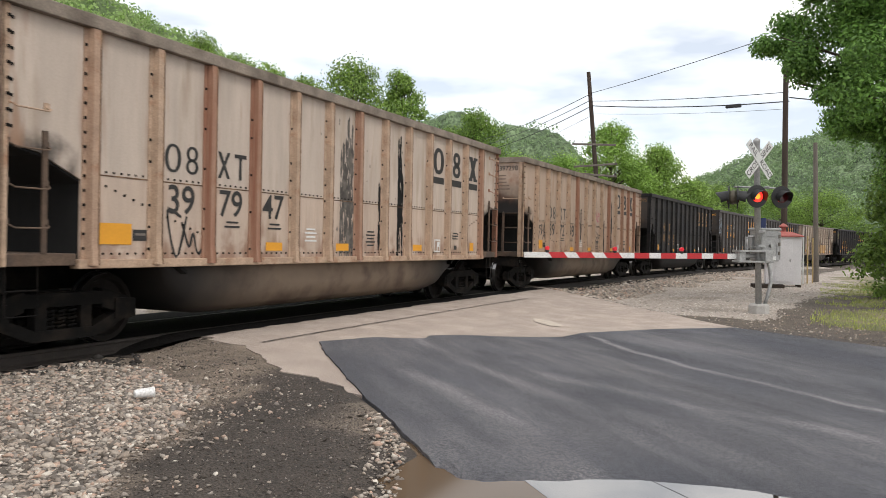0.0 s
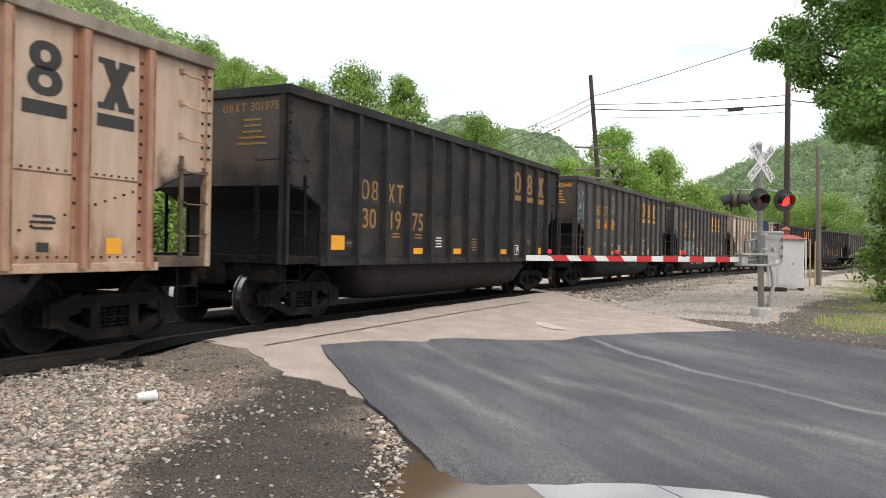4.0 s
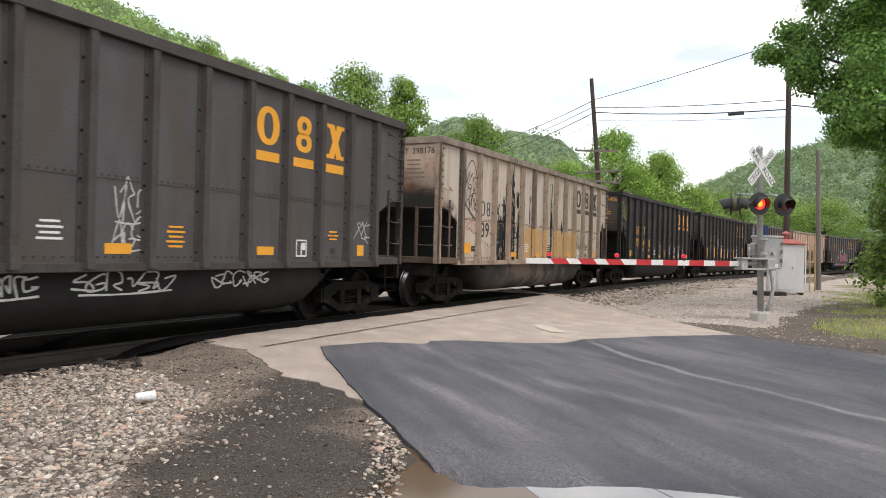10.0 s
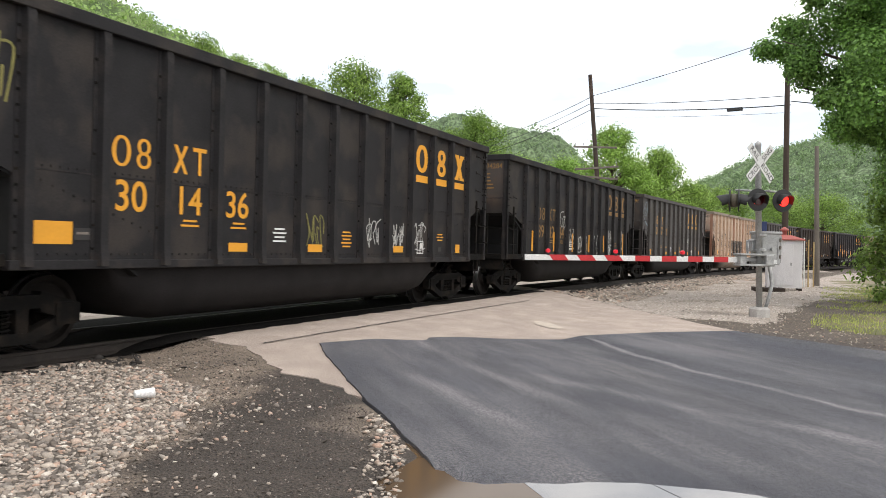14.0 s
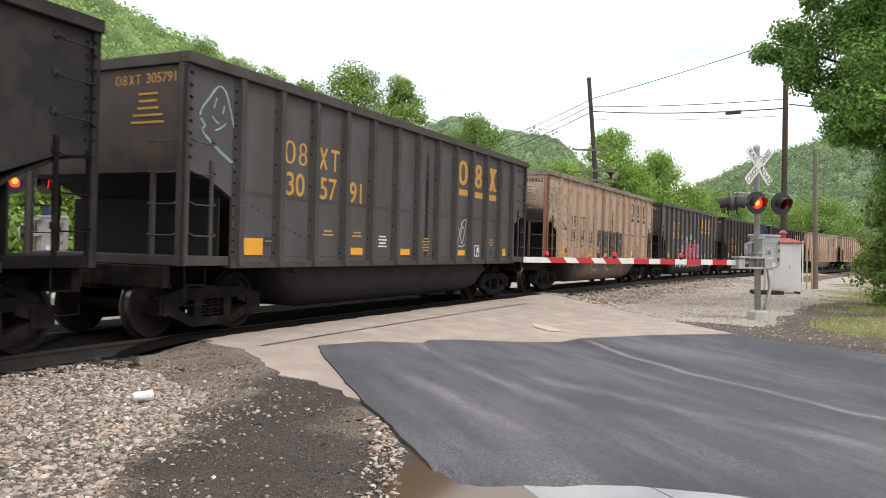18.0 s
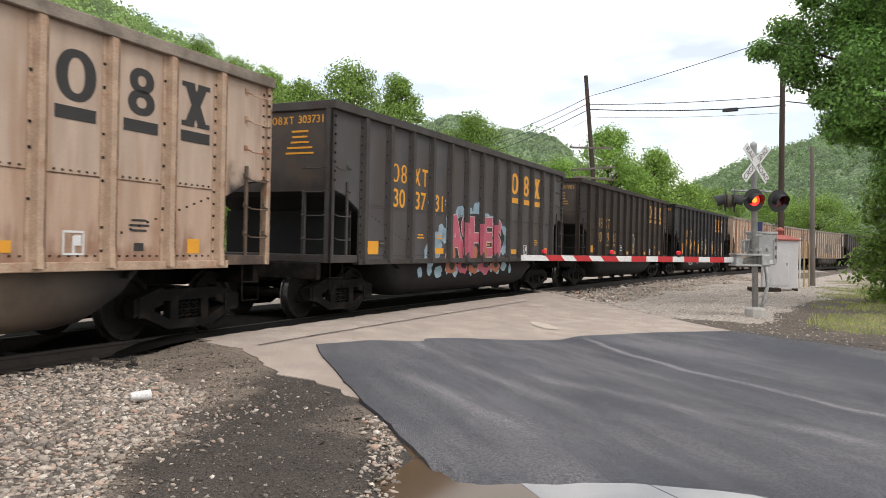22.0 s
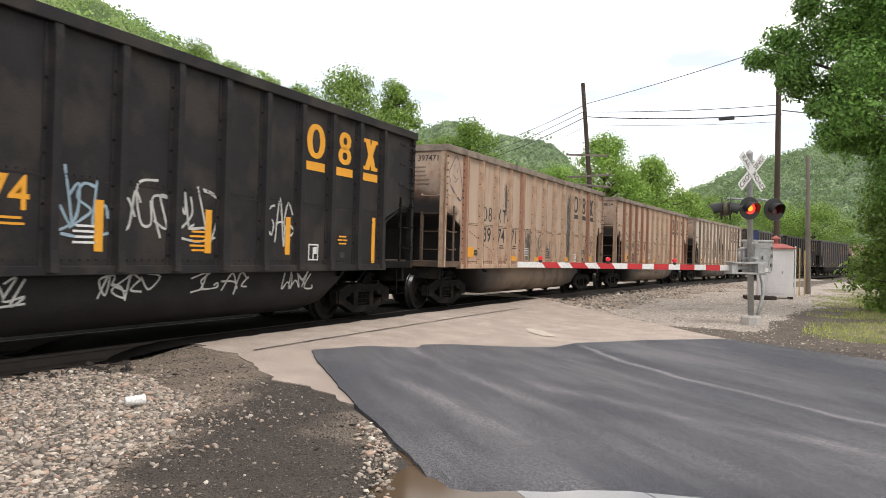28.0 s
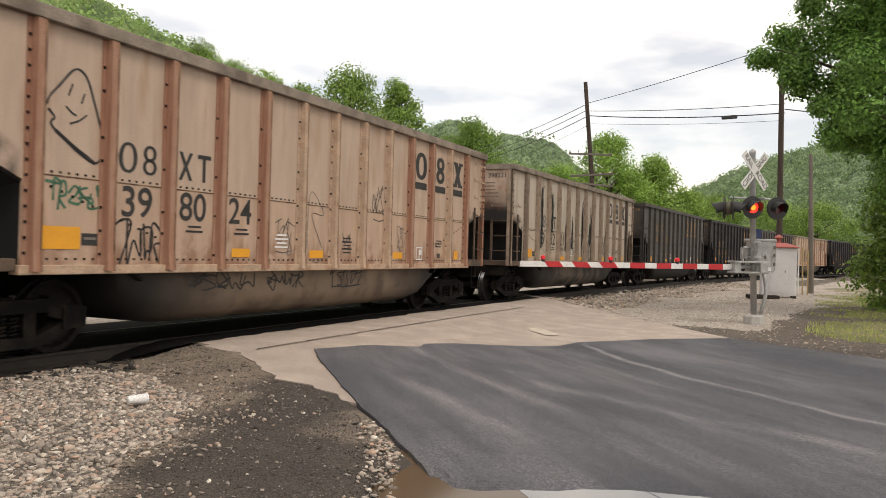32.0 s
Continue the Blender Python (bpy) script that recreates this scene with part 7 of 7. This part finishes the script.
for px, dist, h, spread, seed, mat in ((-6.4, 62, 15.8, 4.2, 11, "leaf_light"), (-3.0, 66, 16, 3.0, 12, "leaf_light"), (-9.8, 75, 17.0, 4, 13, "leaf_light"), (-12.3, 80, 19.0, 4, 14, "leaf_light"), (-14.6, 88, 21.8, 4.5, 28, "leaf_light"), (-17.0, 92, 24.5, 5, 15, "leaf_light"),
                                       (0.6, 80, 13.5, 4.5, 16, "leaf_light"), (2.6, 78, 15, 4, 17, "leaf"), (5.6, 85, 11.5, 5, 18, "leaf_light"), (9.0, 90, 12, 5, 19, "leaf"),
                                       (12.3, 75, 13.2, 4.0, 20, "leaf"), (14.0, 84, 11.0, 4.5, 21, "leaf"), (15.6, 80, 11.8, 4.2, 22, "leaf_light"), (17.4, 95, 9.5, 5, 23, "leaf_light"), (10.8, 85, 10, 5, 26, "leaf"),
                                       (19.5, 120, 11, 6, 24, "leaf_light"), (23.5, 130, 11, 6, 25, "leaf_light"), (26.0, 120, 10, 6, 27, "leaf_light")):
    x, y = seen(px, dist)
    tree("tree", x, y, h, spread, seed, 25000, 0.115, MAT[mat], "broad-leaved tree in full leaf behind the railway", low=0.1)


# the far leaves have haze in their colour, bluer and more even
MAT["far_leaf"] = leaf_material("hazed_distant_leaf", (0.165, 0.24, 0.125), 0.2)
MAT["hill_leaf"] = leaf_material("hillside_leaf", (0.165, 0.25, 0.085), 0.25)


def hill(name, px, dist, height, wide, deep, seed, mat, label, clump, count, leaves, span=(-2, 2), fine=320):
    """A wooded hill: a smooth rise covered with rounded tree crowns."""
    cx, cy = seen(px, dist)
    a = radians(23.3 - px)
    rng = np.random.default_rng(seed)
    out, side = np.array([math.cos(a), math.sin(a)]), np.array([-math.sin(a), math.cos(a)])

    def rise(u, v):
        return height * np.exp(-(u / wide) ** 2 - (v / deep) ** 2) * (1 + 0.07 * np.sin(u / wide * 3.1 + seed) + 0.03 * np.sin(u / wide * 9 + 2 * seed)) - 3
    us, vs = np.linspace(max(span[0], -2.1) * wide, min(span[1], 2.1) * wide, fine), np.linspace(-2.0 * deep, 0.7 * deep, fine // 2)
    U, V = np.meshgrid(us, vs)
    # each cell of a loose grid holds one crown
    cell = clump * 2.3
    cu, cv = np.floor(U / cell), np.floor(V / cell)
    dome = np.zeros_like(U)
    for du in (-1, 0, 1):
        for dv in (-1, 0, 1):
            a_, b_ = cu + du, cv + dv
            h1 = np.abs(np.sin(a_ * 12.9898 + b_ * 78.233 + seed) * 43758.5453) % 1
            h2 = np.abs(np.sin(a_ * 39.346 + b_ * 11.135 + seed) * 24634.6345) % 1
            h3 = np.abs(np.sin(a_ * 73.156 + b_ * 52.235 + seed) * 15731.743) % 1
            r = cell * (0.62 + 0.4 * h3)
            d2 = (U - (a_ + 0.15 + 0.7 * h1) * cell) ** 2 + (V - (b_ + 0.15 + 0.7 * h2) * cell) ** 2
            dome = np.maximum(dome, (0.6 + 0.6 * h3) * np.maximum(0, 1 - d2 / r ** 2) ** 0.6)
    P = np.stack([cx + U * side[0] + V * out[0], cy + U * side[1] + V * out[1], rise(U, V) + clump * 2.7 * (dome - 0.6)], -1).reshape(-1, 3)
    idx = np.arange(U.size).reshape(U.shape)
    F = np.stack([idx[:-1, :-1], idx[:-1, 1:], idx[1:, 1:], idx[1:, :-1]], -1).reshape(-1, 4)
    h = thing(name, label, "hill", kind="structure", m=pose(0, 0, 0))
    part("slope", from_arrays("slope", P, F, mat, True), mat, h)
    u, v = rng.uniform(*span, count) * wide, rng.uniform(-1.7, 0.25, count) * deep
    ok = rise(u, v) > -1
    u, v = u[ok], v[ok]
    s = clump * np.exp(rng.normal(0, 0.28, len(u)))
    at = np.stack([cx + u * side[0] + v * out[0], cy + u * side[1] + v * out[1], rise(u, v) + s * 0.75], -1)
    # each crown: a rough ball of leafy patches
    k = 14
    way = rng.normal(size=(len(u), k, 3))
    way /= np.linalg.norm(way, axis=2, keepdims=True)
    way[..., 2] = np.abs(way[..., 2]) * 1.1 - 0.25
    C = (at[:, None] + way * (s[:, None] * rng.uniform(0.75, 1.08, (len(u), k)))[..., None]).reshape(-1, 3)
    W = way.reshape(-1, 3) + rng.normal(size=(len(C), 3)) * 0.35
    A = np.cross(W, rng.normal(size=(len(C), 3)))
    A /= np.linalg.norm(A, axis=1, keepdims=True) + 1e-9
    B = np.cross(W, A)
    B /= np.linalg.norm(B, axis=1, keepdims=True) + 1e-9
    size = (np.repeat(s, k) * rng.uniform(0.1, 0.22, len(C)))[:, None]
    Q = np.stack([C - A * size, C + B * size * 0.8, C + A * size, C - B * size * 0.8], 1).reshape(-1, 3)
    tagged(part("tree_cover", from_arrays("tree_cover", Q, np.arange(len(Q)).reshape(-1, 4), leaves), leaves, h), kind="stuff")


hill("hill", -37, 260, 84, 200, 75, 1, MAT["canopy"], "steep wooded hillside above the railway", 2.3, 9000, MAT["hill_leaf"], (-1.0, 1.0), 420)
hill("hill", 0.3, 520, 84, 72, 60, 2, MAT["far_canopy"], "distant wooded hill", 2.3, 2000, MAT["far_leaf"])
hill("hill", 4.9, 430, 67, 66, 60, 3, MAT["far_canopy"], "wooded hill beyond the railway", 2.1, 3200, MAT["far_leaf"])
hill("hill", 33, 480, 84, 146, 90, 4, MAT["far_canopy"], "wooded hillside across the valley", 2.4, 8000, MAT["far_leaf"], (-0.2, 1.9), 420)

# bushes seen through the gaps between the cars
for k, (x, y, h) in enumerate(((22, 33, 6), (27, 36, 7), (32, 35, 6), (18, 37, 7), (38, 36, 7), (45, 33, 6), (54, 30, 6), (14, 40, 7))):
    tree("bush_tree", x, y, h, 4.0, 40 + k, 5000, 0.22, MAT["leaf_light"], "leafy bush behind the railway", low=0.02, clumps=50)
# grass along the edge of the lot
def grassy(x, y):
    worn = ((x - 28.9) / 1.7) ** 2 + ((y + 1.8) / 0.5) ** 2 < 1 + 0.5 * noise.noise((x * 2, y * 2, 3))
    return noise.noise((x * 0.45, y * 0.45, 8)) + (-y - 1.0) * 0.28 - 0.02 * (x - 22) - (5 if worn else 0)


bed("grass_verge", lambda x, y: grassy(x, y) > 0.12 and y < -0.7 - 0.06 * (x - 19), 18.6, 60, -24, -0.6, 0.3, 0.016, MAT["field"], "thin worn grass over dirt")
gr = np.random.default_rng(77)
roots = []
while len(roots) < 36000:
    x, y = gr.uniform(18.6, 46), gr.uniform(-12, -0.6)
    if grassy(x, y) > gr.uniform(-0.15, 0.35) and y < -0.7 - 0.06 * (x - 19):
        roots.append((x, y, ground_z(x, y)))
roots = np.array(roots)
hgt = gr.uniform(0.025, 0.085, len(roots)) * (1 + 0.8 * (gr.random(len(roots)) > 0.93))
lean = gr.normal(0, 0.35, (len(roots), 2)) * hgt[:, None]
wid = gr.uniform(0.006, 0.014, len(roots))
ang = gr.uniform(0, math.pi, len(roots))
du = np.stack([np.cos(ang) * wid, np.sin(ang) * wid, np.zeros(len(roots))], 1)
tip = roots + np.concatenate([lean, hgt[:, None]], 1)
G = np.stack([roots - du, roots + du, tip + du * 0.15, tip - du * 0.15], 1).reshape(-1, 3)
tagged(new("grass", from_arrays("grass", G, np.arange(len(G)).reshape(-1, 4), MAT["grass"])), "uneven green grass and weeds at the lot's edge", "grass", kind="stuff")


def motions():
    times = [i * 0.5 for i in range(65)]
    for i, car in CARS:
        lead = LEAD * (0.955 if ORDER[i + 1] == "grey" else 1.0)
        walk(car, [(t, track_pose(rolled(t) + lead + PITCH * (i - 5) + SLACK.get(i, 0.0))) for t in times])
    first = WHEELS[0]
    walk(first, [(k / 15, Matrix.Rotation((rolled(k / 15) - rolled(0)) / 0.457, 4, "Y")) for k in range(481)])
    act, slot = first.animation_data.action, first.animation_data.action_slot
    for w in WHEELS[1:]:
        w.rotation_mode = "QUATERNION"
        keys = w.animation_data_create()
        keys.action, keys.action_slot = act, slot
    # the lamps flash by turns: each swings its lit face forward and back again
    for which, lit_from, lit_for in (("first", 9.35, 0.70), ("second", 10.05, 0.531)):
        rows, k = [(0.0, Matrix.Rotation(0.0 if which == "first" else math.pi, 4, "Z"))], -9
        while lit_from + k * 1.231 < 31.9:
            a = lit_from + k * 1.231
            for t0, b, e in ((a, 1, 0), (a + lit_for, 0, 1)):
                for i in range(4):
                    t = (round(t0 * FPS) + i - (2 if b else 1)) / FPS
                    if 0.05 < t < 31.95:
                        rows.append((t, Matrix.Rotation(math.pi * (b + (e - b) * i / 3), 4, "Z")))
            k += 1
        rows.append((32.0, rows[-1][1]))
        walk(LAMPS[which][0], rows)
        keyed = LAMPS[which][0].animation_data
        for lamp in LAMPS[which][1:]:
            lamp.rotation_mode = "QUATERNION"
            own = lamp.animation_data_create()
            own.action, own.action_slot = keyed.action, keyed.action_slot


motions()
